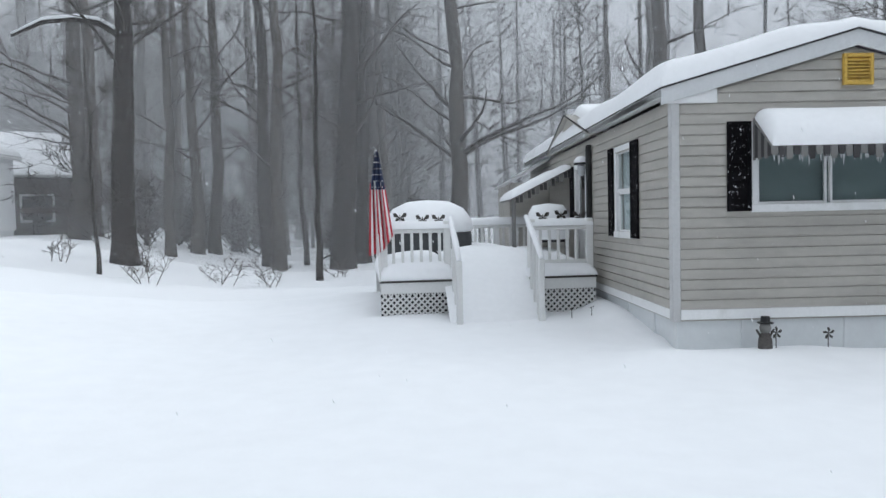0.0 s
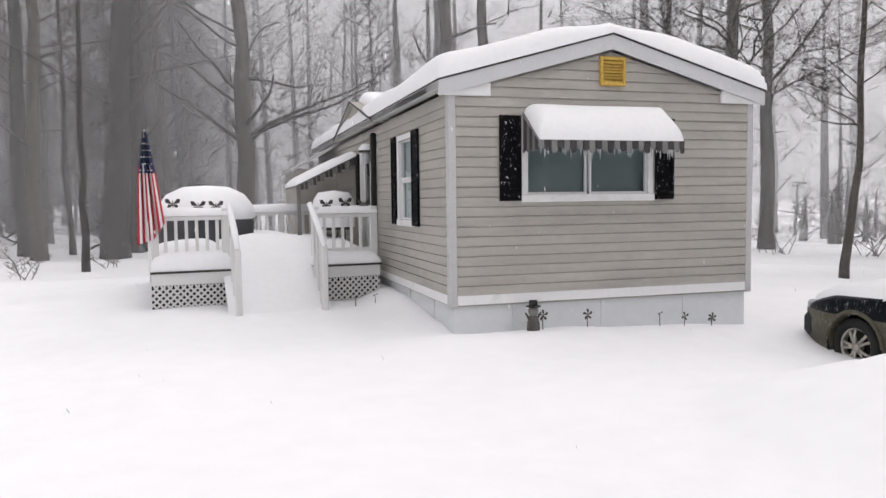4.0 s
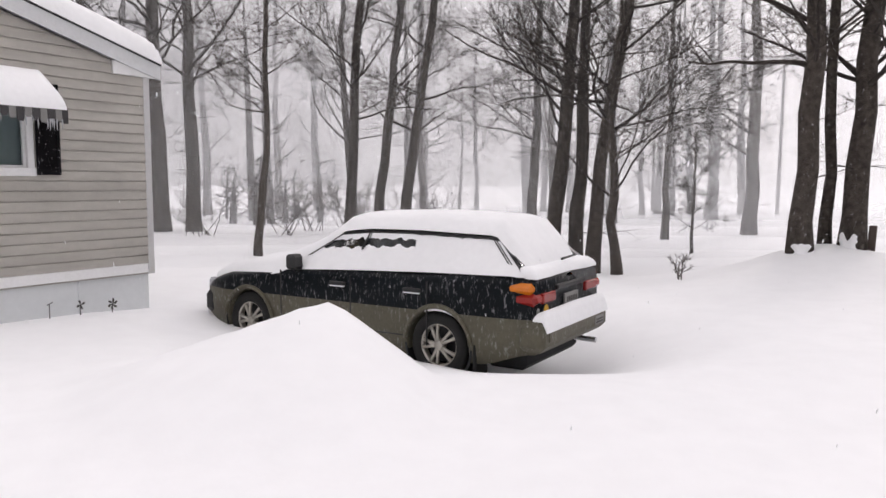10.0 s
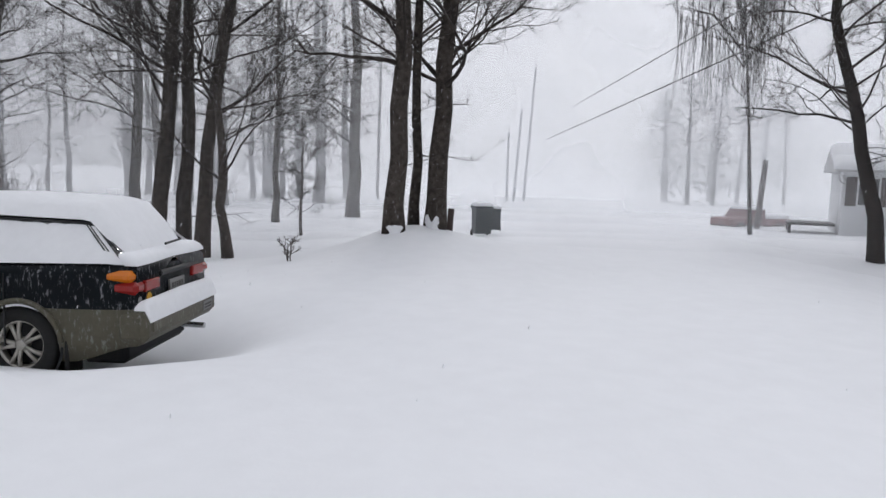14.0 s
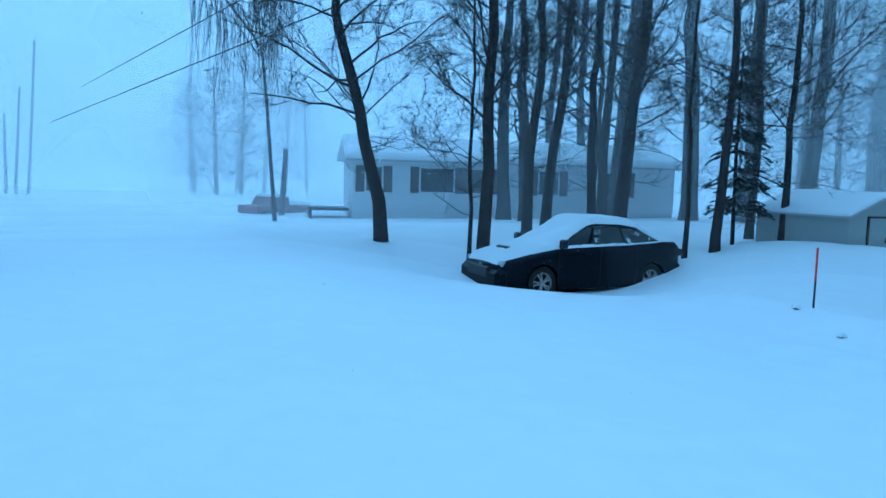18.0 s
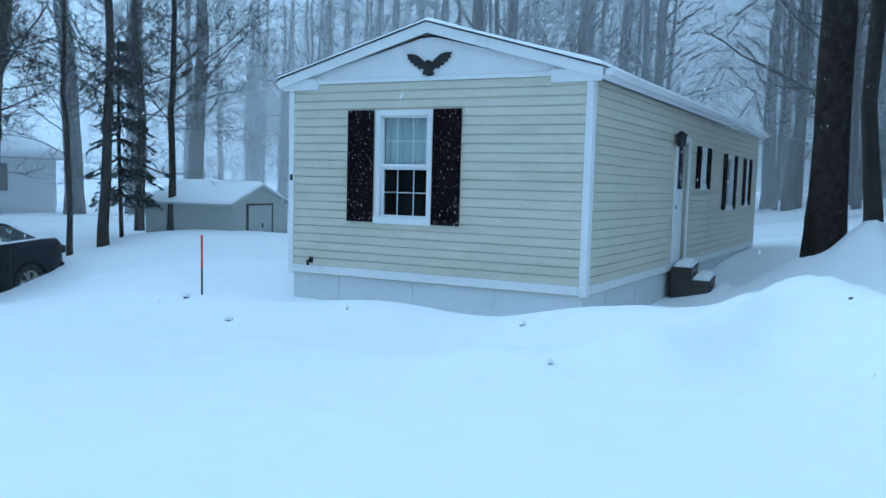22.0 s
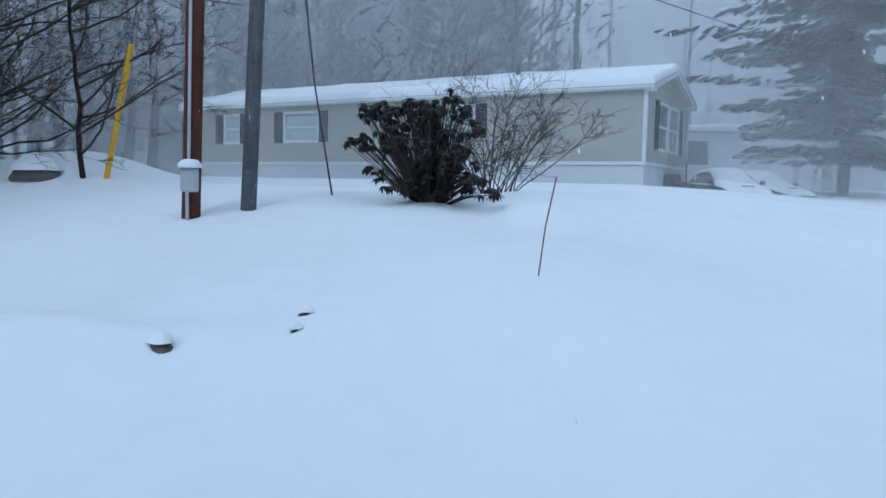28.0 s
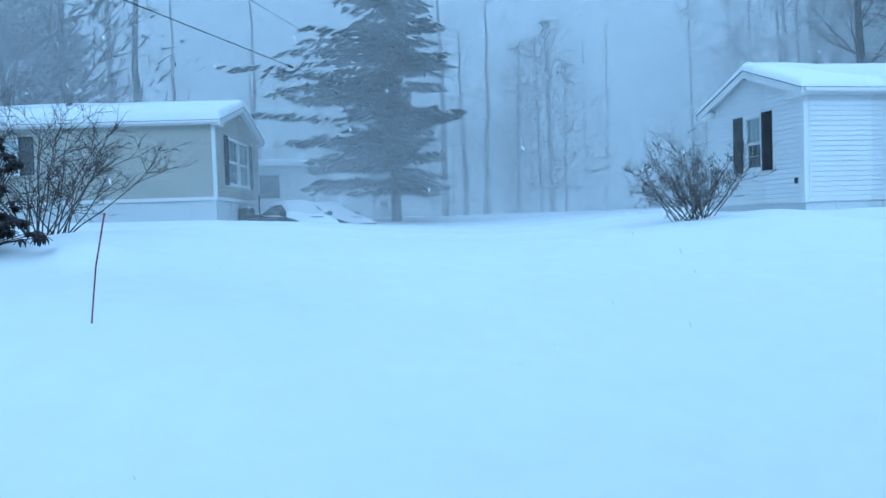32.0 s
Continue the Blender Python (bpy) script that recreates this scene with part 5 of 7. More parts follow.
# ---- the deck by the grey home ----
DK = Matrix.Translation((-3.24, -7.82, 1.54)) @ Matrix.Scale(1.2, 4) @ Matrix.Translation((3.24, 7.82, -1.54))
deck = thing("deck", DK, "white wooden deck with lattice skirt, deep in snow", "deck")
DX0, DXA, DXB, DX1, DY0, DY1, DZ = -3.16, -2.27, -1.30, -0.45, 1.3, 4.2, 0.78
for a, b in ((DX0, DXA), (DXB, DX1)):
    x = DY0
    while x < DY1 - 0.05:
        part("deck_board", MB().bevelbox(a, b, x, x + 0.13, DZ - 0.03, DZ, 0.004), DECKWOOD, deck)
        x += 0.14
    part("rim_joist", MB().bevelbox(a, b, DY0 - 0.03, DY0 - 0.001, DZ - 0.16, DZ - 0.002, 0.004), DECKWOOD, deck)
    part("dark_edge", MB().box(a - 0.01, b + 0.01, DY0 - 0.045, DY0 - 0.031, DZ - 0.022, DZ + 0.002), STEELDARK, deck)
    # lattice of crossing laths over a near-black sheet coloured as under-deck shade
    lat = part("lattice_panel", MB().box(a, b, DY0 + 0.03, DY0 + 0.04, 0.05, DZ - 0.16), DARK, deck, "white crossed laths over a dark sheet for the under-deck shade")
    zl, zh = 0.25, DZ - 0.165
    for lay, sg2 in ((0, 1), (1, -1)):
        o = a - (zh - zl)
        while o < b + (zh - zl):
            x0, x1 = o, o + sg2 * (zh - zl)
            za, zb = zl, zh
            pts = []
            lo_, hi_ = min(x0, x1), max(x0, x1)
            ca, cb = max(lo_, a), min(hi_, b)
            if cb - ca > 0.03:
                fz = lambda x: zl + (x - x0) * sg2
                z0_, z1_ = fz(ca), fz(cb)
                y = DY0 - 0.012 + 0.012 * lay
                part("lath", MB().prism([(ca, z0_ - 0.016), (cb, z1_ - 0.016), (cb, z1_ + 0.016), (ca, z0_ + 0.016)], "y", y, y + 0.010), DECKWOOD, lat)
            o += 0.075
    part("deck_snow", roof_snow(lambda u, v: DZ, a - 0.02, b + 0.02, DY0 - 0.03, DY1, 0.27, 0.28, 18, 30, a, 0.05), SNOWCAP, deck, "deep snow lying on the deck", smooth=True)
    # railing across the front
    for x in (a + 0.05, b - 0.05):
        part("rail_post", MB().bevelbox(x - 0.045, x + 0.045, DY0 + 0.05, DY0 + 0.14, DZ, 1.50, 0.008), DECKWOOD, deck)
    part("top_rail", MB().bevelbox(a + 0.095, b - 0.095, DY0 + 0.055, DY0 + 0.135, 1.36, 1.41, 0.006), DECKWOOD, deck)
    part("bottom_rail", MB().bevelbox(a + 0.095, b - 0.095, DY0 + 0.07, DY0 + 0.12, 0.93, 0.98, 0.006), DECKWOOD, deck)
    x = a + 0.17
    while x < b - 0.12:
        part("baluster", MB().bevelbox(x - 0.018, x + 0.018, DY0 + 0.077, DY0 + 0.113, 0.98, 1.36, 0.003), DECKWOOD, deck)
        x += 0.115
    part("rail_snow", roof_snow(lambda u, v: 1.41, a, b, DY0 + 0.04, DY0 + 0.15, 0.10, 0.07, 24, 6, b, 0.06), SNOWCAP, deck, smooth=True)
part("back_board", MB().bevelbox(DX0, DX1, DY1 - 0.04, DY1, 0.2, DZ, 0.004), DECKWOOD, deck)
part("stair_landing", MB().bevelbox(DXA, DXB, DY0 + 0.9, DY1, DZ - 0.03, DZ, 0.005), DECKWOOD, deck)
# back railing
for x in (DX0 + 0.05, -2.2, -1.2, DX1 - 0.1):
    part("rail_post", MB().bevelbox(x - 0.045, x + 0.045, DY1 - 0.14, DY1 - 0.05, DZ, 1.48, 0.008), DECKWOOD, deck)
part("top_rail", MB().bevelbox(DX0, DX1, DY1 - 0.135, DY1 - 0.055, 1.36, 1.41, 0.006), DECKWOOD, deck)
x = DX0 + 0.12
while x < DX1 - 0.1:
    part("baluster", MB().bevelbox(x - 0.018, x + 0.018, DY1 - 0.113, DY1 - 0.077, 0.8, 1.36, 0.003), DECKWOOD, deck)
    x += 0.115
part("rail_snow", roof_snow(lambda u, v: 1.41, DX0, DX1, DY1 - 0.16, DY1 - 0.03, 0.12, 0.07, 30, 6, 3, 0.06), SNOWCAP, deck, smooth=True)
# sloping handrails of the steps
for x in (DXA + 0.0, DXB - 0.0):
    part("handrail", MB().tube([(x, DY0 + 0.1, 1.50), (x, DY0 - 0.35, 1.22), (x, DY0 - 0.62, 1.02)], [0.026, 0.026, 0.026], 8), DECKWOOD, deck)
    part("handrail_snow", MB().tube([(x, DY0 + 0.14, 1.535), (x, DY0 - 0.35, 1.255), (x, DY0 - 0.64, 1.05)], [0.032, 0.038, 0.03], 8), SNOWCAP, deck, smooth=True)
    part("rail_post", MB().bevelbox(x - 0.035, x + 0.035, DY0 - 0.65, DY0 - 0.58, 0.0, 1.04, 0.008), DECKWOOD, deck)
    k = 0
    for y in (DY0 - 0.45, DY0 - 0.28, DY0 - 0.11):
        part("baluster", MB().bevelbox(x - 0.018, x + 0.018, y - 0.018, y + 0.018, 0.1, 1.20 + 0.62 * (y - DY0 + 0.35), 0.003), DECKWOOD, deck)
for k in range(3):
    part("step", MB().bevelbox(DXA + 0.05, DXB - 0.05, DY0 - 0.5 + 0.3 * k, DY0 - 0.15 + 0.3 * k, 0.12 + 0.18 * k, 0.16 + 0.18 * k, 0.005), DECKWOOD, deck)
mb = MB().grid(20, 26, lambda a, b: (DXA - 0.10 + (DXB - DXA + 0.20) * a, DY0 - 1.1 + 3.9 * b, -0.05 + 1.14 * smooth01((b + 0.04) / 0.52) + 0.06 * (1 - (2 * a - 1) ** 2) + 0.03 * fbm(a * 2, b * 3, 1.0, 4)))
part("steps_snow", mb, SNOWCAP, deck, "snow filling the steps like a ramp", smooth=True)

# things on the deck
gr = thing("barbecue_grill", DK @ pose(-2.42, 2.85, DZ) @ Matrix.Diagonal((1.18, 1.1, 1.0, 1)), "covered round barbecue grill under a dome of snow", "grill")
part("cover", MB().lathe([(0.50, 0.0), (0.53, 0.3), (0.52, 0.55), (0.46, 0.72), (0.30, 0.84), (0.0, 0.88)], 28), COVER, gr, smooth=True)
part("snow_dome", MB().lathe([(0.515, 0.56), (0.555, 0.60), (0.53, 0.74), (0.43, 0.90), (0.25, 1.0), (0.0, 1.02)], 28), SNOWCAP, gr, smooth=True)
ch = thing("patio_chair", DK @ pose(-0.68, 2.75, DZ), "dark patio chair with a tall cushion of snow", "chair")
part("seat", MB().bevelbox(-0.23, 0.23, -0.23, 0.23, 0.38, 0.43, 0.015), COVER, ch)
for x in (-0.2, 0.2):
    for y in (-0.2, 0.2):
        part("leg", MB().tube([(x, y, 0), (x, y, 0.4)], [0.018, 0.018], 8), COVER, ch)
part("backrest", MB().bevelbox(-0.23, 0.23, 0.19, 0.23, 0.43, 0.72, 0.012), COVER, ch)
part("snow_cushion", MB().lathe([(0.30, 0.42), (0.31, 0.60), (0.29, 0.80), (0.22, 0.91), (0.0, 0.94)], 20), SNOWCAP, ch, smooth=True)
# butterfly ornaments and a small lantern on the rails
BUTT = [(-2.90, 1.56), (-2.62, 1.53), (-2.42, 1.53), (-1.10, 1.53), (-0.86, 1.55), (-0.62, 1.53)]
for k, (x, z) in enumerate(BUTT):
    mb = MB()
    for s in (-1, 1):
        mb.prism([(x, z - 0.01), (x + s * 0.05, z + 0.055), (x + s * 0.085, z + 0.05), (x + s * 0.075, z + 0.005), (x + s * 0.03, z - 0.005)], "y", DY0 + 0.085, DY0 + 0.093)
        mb.prism([(x, z - 0.012), (x + s * 0.05, z - 0.01), (x + s * 0.06, z - 0.045), (x + s * 0.03, z - 0.055)], "y", DY0 + 0.084, DY0 + 0.092)
    mb.tube([(x, DY0 + 0.09, z - 0.09), (x, DY0 + 0.09, z + 0.03)], [0.007, 0.006], 5)
    solo("butterfly_ornament", mb, STEELDARK, "dark metal butterfly on the deck rail", "garden ornament", "butterflies on the rail", m=DK)
# flag hanging from its staff
fl = thing("flag", DK @ pose(-3.17, 1.22, 0), "American flag hanging in folds from a staff on the deck", "flag")
part("staff", MB().tube([(0.0, 0.02, 0.78), (-0.01, 0.0, 2.38)], [0.012, 0.010], 8), DECKWOOD, fl)


def fold(t, z):
    """Folded cloth: depth by place along the hem and height."""
    return 0.035 * math.sin(t * 17 + z * 2.2) + 0.02 * math.sin(t * 31 + 1)


FZ0, FZ1 = 1.10, 2.36
for k in range(11):
    def strip(a, b, k=k):
        t = (k + a) / 11
        top = 2.02 - 0.12 * abs(t - 0.45)
        lowz = FZ0 + 0.10 * t + 0.16 * (t > 0.55) * (t - 0.55) * 2
        z = lowz + (top - lowz) * b
        wide = 0.045 + 0.115 * (1 - (z - FZ0) / (FZ1 - FZ0)) ** 0.8
        return ((t - 0.45) * 2 * wide + 0.03 * (1 - b) - 0.01, fold(t, z), z)
    part("stripe", MB().grid(3, 14, strip), FLAGRED if k % 2 == 0 else FLAGWHITE, fl, smooth=True)
def canton(a, b):
    z = 1.90 + (FZ1 - 1.90) * b
    wide = 0.075 * (1 - b) + 0.018
    return ((a - 0.45) * 2 * wide - 0.005, fold(a, z) * (1 - 0.6 * b) - 0.014, z)
part("canton", MB().grid(12, 12, canton), FLAGBLUE, fl, smooth=True)
random.seed(8)
for k in range(22):
    a, b = (k % 4 + 0.5 + 0.3 * (k // 4 % 2)) / 4.4, (k // 4 + 0.4) / 6.2
    x, y, z = canton(a, b)
    part("star", MB().lathe([(0, -0.012), (0.009, -0.010), (0.0, -0.009)], 5, Matrix.Translation((x, y, z)) @ Matrix.Rotation(radians(90), 4, "X") @ Matrix.Scale(-1, 4, (0, 0, 1))), FLAGWHITE, fl)


# ---- small things in the snow ----
def pinwheel(x, y, h, n=5, r=0.07):
    z = ground_z(x, y)
    t = thing("pinwheel", pose(x, y, z), "dark metal garden pinwheel on a stake", "garden ornament", "garden stakes by the home")
    part("stake", MB().tube([(0, 0, -0.1), (0, 0, h)], [0.006, 0.005], 6), STEELDARK, t)
    for k in range(n):
        a = 2 * math.pi * k / n + 0.3
        ca, sa = math.cos(a), math.sin(a)
        pts = [(0, 0), (r * ca - 0.3 * r * sa, r * sa + 0.3 * r * ca), (1.15 * r * ca, 1.15 * r * sa), (0.7 * r * ca + 0.25 * r * sa, 0.7 * r * sa - 0.25 * r * ca)]
        part("petal", MB().prism([(p, h + q) for p, q in pts], "y", -0.012, -0.006), STEELDARK, t)


gf = thing("garden_figure", pose(0.88, -0.30, ground_z(0.88, -0.30) - 0.02), "small snow-dusted snowman garden figure with hat", "garden ornament")
part("body", MB().lathe([(0.06, 0), (0.075, 0.03), (0.07, 0.12), (0.045, 0.19), (0.0, 0.2)], 14), STONE, gf, smooth=True)
part("head", MB().lathe([(0.0, 0.18), (0.05, 0.20), (0.062, 0.25), (0.045, 0.30), (0, 0.31)], 14), AWNLIGHT, gf, smooth=True)
part("hat", MB().lathe([(0.085, 0.295), (0.085, 0.305), (0.05, 0.31), (0.045, 0.37), (0, 0.375)], 14), PLASTIC, gf)
for s in (-1, 1):
    part("arm", MB().tube([(s * 0.05, 0, 0.15), (s * 0.10, 0, 0.23)], [0.014, 0.01], 6), STEELDARK, gf)
for along, out, h, n, r in ((1.03, 0.2, 0.17, 5, 0.06), (1.60, 0.2, 0.15, 5, 0.06), (3.34, 0.16, 0.10, 6, 0.06), (2.95, 0.16, 0.12, 4, 0.05), (2.60, 0.16, 0.16, 2, 0.03)):
    q = M1 @ Vector((along, -out, 0))
    pinwheel(q.x, q.y, h, n, r)
pinwheel(-0.22, 2.3, 0.12, 2, 0.03)
pinwheel(-0.45, 2.5, 0.14, 2, 0.03)


def marker(x, y, h, top_mat, label, lean=(0, 0), r=0.014, split=0.5, base=None):
    z = ground_z(x, y)
    t = thing("driveway_marker", pose(x, y, z), label, "marker stake")
    p = lambda q: (lean[0] * q * h, lean[1] * q * h, q * h)
    part("stake", MB().tube([(0, 0, -0.25), p(split)], [r, r], 8), base or STEELDARK, t)
    part("painted_top", MB().tube([p(split), p(1)], [r * 1.05, r * 1.05], 8), top_mat, t)


marker(2.61, -17.40, 0.74, REDPAINT, "dark driveway stake with a red top", r=0.013, split=0.45)
marker(-6.62, -18.1, 0.68, ORANGE, "driveway stake with a bright orange top", r=0.018, split=0.42)
marker(-7.85, -9.78, 0.70, REDROD, "thin leaning fibreglass marker rod", lean=(-0.02, 0.19), r=0.005, base=REDROD)
marker(-7.2, -2.75, 1.15, STEELDARK, "thin dark marker rod standing in the snow", lean=(-0.01, 0.03), r=0.006)


def lump(x, y, r, h, label, material=STONE, cap=True, seed=0):
    z = ground_z(x, y) - 0.3 * h
    t = thing("stone", pose(x, y, z, rz=seed * 50), label, "stone")
    part("rock", MB().grid(12, 8, lambda a, b: (r * math.cos(a * 6.283) * math.sin(b * 1.6) * (1 + 0.25 * fbm(a * 4, b * 2, 1, seed)), 0.7 * r * math.sin(a * 6.283) * math.sin(b * 1.6), h * math.cos(b * 1.6) * (1 + 0.2 * fbm(a * 3, b * 3, 1, seed + 2)) - 0.02)), material, t, smooth=True)
    if cap:
        part("snow_cap", MB().grid(14, 5, lambda a, b: (1.04 * r * math.cos(a * 6.283) * math.sin(b * 1.2), 0.76 * r * math.sin(a * 6.283) * math.sin(b * 1.2), h * 1.12 * math.cos(b * 1.2) + (0.025 + 0.16 * r) * math.cos(b * 1.3) + 0.03 * r * fbm(a * 5, b * 3, 1, seed))), SNOWCAP, t, smooth=True)


lump(-6.33, -11.75, 0.11, 0.06, "dark stone poking from the snow", seed=1)
lump(-7.0, -11.14, 0.06, 0.04, "stone crusted with snow", seed=2)
lump(-6.73, -11.07, 0.05, 0.03, "clod of dirty snow", seed=3)
lump(-4.37, -15.9, 0.05, 0.03, "dark clod on the crest of the bank", seed=12, cap=False)
lump(-4.21, -14.07, 0.07, 0.07, "clod of snow thrown up by the plough", AWNLIGHT, seed=4)
lump(-8.1, -20.35, 0.24, 0.12, "dark boulder under snow beside the trees", seed=8, cap=False)
lump(-12.3, -18.4, 0.45, 0.30, "boulder under a thick cap of snow", seed=9)
for k, (x, y) in enumerate([(0.52, -16.72), (-1.44, -16.35), (1.79, -16.44), (-1.77, -14.57)]):
    lump(x, y, 0.032 + 0.010 * (k % 3), 0.03, "small clod of snow fallen from the bank", AWNLIGHT, seed=20 + k)
lump(2.66, -17.1, 0.06, 0.04, "stone at the foot of the stake", seed=10)


def snow_block(x, y, r, h, seed):
    """An angular block thrown up by the plough, rounded by fresh snow."""
    mb = MB().grid(16, 8, lambda a, b: (r * math.cos(a * 6.283) * math.sin(b * 1.7) * (1 + 0.35 * fbm(math.cos(a * 6.283), math.sin(a * 6.283) + b, 1.3, seed)), 0.8 * r * math.sin(a * 6.283) * math.sin(b * 1.7) * (1 + 0.25 * fbm(math.sin(a * 6.283), b * 2, 1.3, seed + 3)), h * math.cos(b * 1.7) ** 0.6 * (1 + 0.25 * fbm(math.cos(a * 6.283) * 1.5, b * 3, 1.0, seed + 5)) if b < 0.92 else -0.12))
    solo("snow_block", mb, SNOWCAP, "rounded block of ploughed snow on the bank", "snow block", "ploughed snow blocks", smooth=True, m=pose(x, y, ground_z(x, y) - 0.45 * h, rz=seed * 37))


for k, (x, y, r, h) in enumerate([(-5.2, -13.75, 0.22, 0.17), (-5.5, -14.2, 0.26, 0.16), (-5.42, -13.2, 0.13, 0.10), (-5.75, -12.75, 0.14, 0.10), (-5.0, -14.6, 0.16, 0.11)]):
    snow_block(x, y, r, h, 3 + k)


# ---- trees ----
TWIGGY = [5, 0.0048]


def grow(mb, p, d, length, r0, depth, rnd, segs, sides, wig, up, counts, r_end=0.3):
    """One limb and what grows from it."""
    pts, rads = [Vector(p)], [r0]
    d = Vector(d).normalized()
    for k in range(segs):
        d = (d + Vector((rnd.uniform(-1, 1), rnd.uniform(-1, 1), rnd.uniform(-1, 1) + up)) * wig).normalized()
        pts.append(pts[-1] + d * (length / segs))
        rads.append(r0 * (1 - (1 - r_end) * (k + 1) / segs))
    mb.tube(pts, rads, sides, cap=False)
    if not depth and TWIGGY:
        # last fine twigs as slivers
        for _ in range(TWIGGY[0]):
            q = rnd.uniform(0.15, 1.0)
            i = min(segs - 1, int(q * segs))
            b = pts[i].lerp(pts[i + 1], q * segs - i)
            ax = (pts[i + 1] - pts[i]).normalized()
            o = Vector((rnd.uniform(-1, 1), rnd.uniform(-1, 1), rnd.uniform(-0.6, 0.8)))
            o = (ax * 0.7 + o).normalized()
            w = o.orthogonal().normalized() * TWIGGY[1]
            k0 = len(mb.v)
            tip = b + o * length * rnd.uniform(0.35, 0.8)
            mb.v += [tuple(b - w), tuple(b + w), tuple(tip)]
            mb.f.append((k0, k0 + 1, k0 + 2))
    if depth:
        for _ in range(counts[0]):
            q = rnd.uniform(0.25, 1.0)
            i = min(segs - 1, int(q * segs))
            base = pts[i].lerp(pts[i + 1], q * segs - i)
            ax = (pts[i + 1] - pts[i]).normalized()
            side = Vector((rnd.uniform(-1, 1), rnd.uniform(-1, 1), rnd.uniform(-0.5, 0.8)))
            side = (side - ax * side.dot(ax)).normalized()
            grow(mb, base, ax * 0.75 + side * rnd.uniform(0.55, 1.0), length * rnd.uniform(0.28, 0.55), max(0.006, r0 * (1 - 0.6 * q) * 0.5), depth - 1, rnd, max(2, segs - 2), max(3, sides - 1), wig * 1.2, up, counts[1:], 0.25)


def tree_meshes(seed, r, h, lean=(0, 0), first=2.6, limbs=12, reach=3.0, counts=(7, 6), bend=0.10, low=0.0, up=0.10, flare=1.3, sides=12, stout=0.012):
    rnd = random.Random(seed)
    trunk, crown = MB(), MB()
    n = 14
    pts, rads = [], []
    ox = oy = 0.0
    for k in range(n + 1):
        q = k / n
        z = -0.4 + (h + 0.4) * q
        if k > 1:
            ox += rnd.uniform(-bend, bend) * h / n
            oy += rnd.uniform(-bend, bend) * h / n
        pts.append(Vector((ox + lean[0] * max(z, 0), oy + lean[1] * max(z, 0), z)))
        rads.append(r * (1 - 0.72 * q) * (1 + (flare - 1) * math.exp(-max(0, z) * 3.5)))
    trunk.tube(pts, rads, sides)
    # rough bark outline
    for i, v in enumerate(trunk.v):
        p = Vector(v)
        c = pts[min(n, i // sides)]
        o = p - c
        trunk.v[i] = tuple(c + o * (1 + 0.14 * noise.noise(p * 3.0 + Vector((seed, 0, 0))) + 0.05 * noise.noise(p * 11.0)))
    limbs = int(limbs * 1.7)
    for k in range(limbs):
        z = first + (h * 0.97 - first) * (k / max(1, limbs)) ** 1.5 + rnd.uniform(-0.3, 0.3)
        q = (z + 0.4) / (h + 0.4)
        i = min(n - 1, int(q * n))
        p = pts[i].lerp(pts[i + 1], q * n - i)
        a = rnd.uniform(0, 6.283)
        ln = reach * (1 - 0.55 * q) * rnd.uniform(0.6, 1.2)
        grow(crown, p, (math.cos(a), math.sin(a), rnd.uniform(0.15, 0.9)), ln, max(stout, r * (1 - 0.7 * q) * rnd.uniform(0.15, 0.32)), 2, rnd, 6, 5, 0.22, up, counts)
    for k in range(int(low)):
        z = rnd.uniform(0.8, first)
        q = (z + 0.4) / (h + 0.4)
        i = min(n - 1, int(q * n))
        p = pts[i].lerp(pts[i + 1], q * n - i)
        a = rnd.uniform(0, 6.283)
        grow(crown, p, (math.cos(a), math.sin(a), rnd.uniform(-0.1, 0.4)), rnd.uniform(0.5, 1.8), 0.014, 1, rnd, 4, 4, 0.2, 0.02, (3,))
    return trunk.mesh("trunk", True), crown.mesh("branches", True) if crown.v else None


def tree(x, y, r, h, seed, label="bare broadleaf tree with snow-flecked bark", group="bare trees", bark=None, z=None, meshes=None, rz=0.0, scale=1.0, **kw):
    t = thing("tree", pose(x, y, ground_z(x, y) if z is None else z, rz=rz) @ Matrix.Scale(scale, 4), label, "tree", group)
    tr, cr = meshes or tree_meshes(seed, r, h, **kw)
    part("trunk", tr, bark or BARK, t)
    if cr:
        part("crown", cr, TWIG, t)
    return t


def plaster(t, r, side, spots, seed):
    """Patches of wind-driven snow stuck to a trunk: foot, spread in radians and height of each."""
    for k, (z0, spread, high) in enumerate(spots):
        def patch(a, b, out=1.0):
            w = spread * (0.75 + 0.5 * noise.noise(Vector((b * 3, seed, k))))
            q = side + (a - 0.5) * w
            rr = r * 1.02 + out * (0.012 + 0.05 * math.sin(math.pi * a) * math.sin(math.pi * (0.12 + 0.88 * b)))
            return (rr * math.cos(q), rr * math.sin(q), z0 + high * b * (1 + 0.4 * noise.noise(Vector((a * 3, seed, k + 5)))))
        part("plastered_snow", MB().grid(10, 7, patch).grid(10, 7, lambda a, b: patch(a, b, -0.6)), SNOWCAP, t, "snow stuck to the bark", smooth=True)


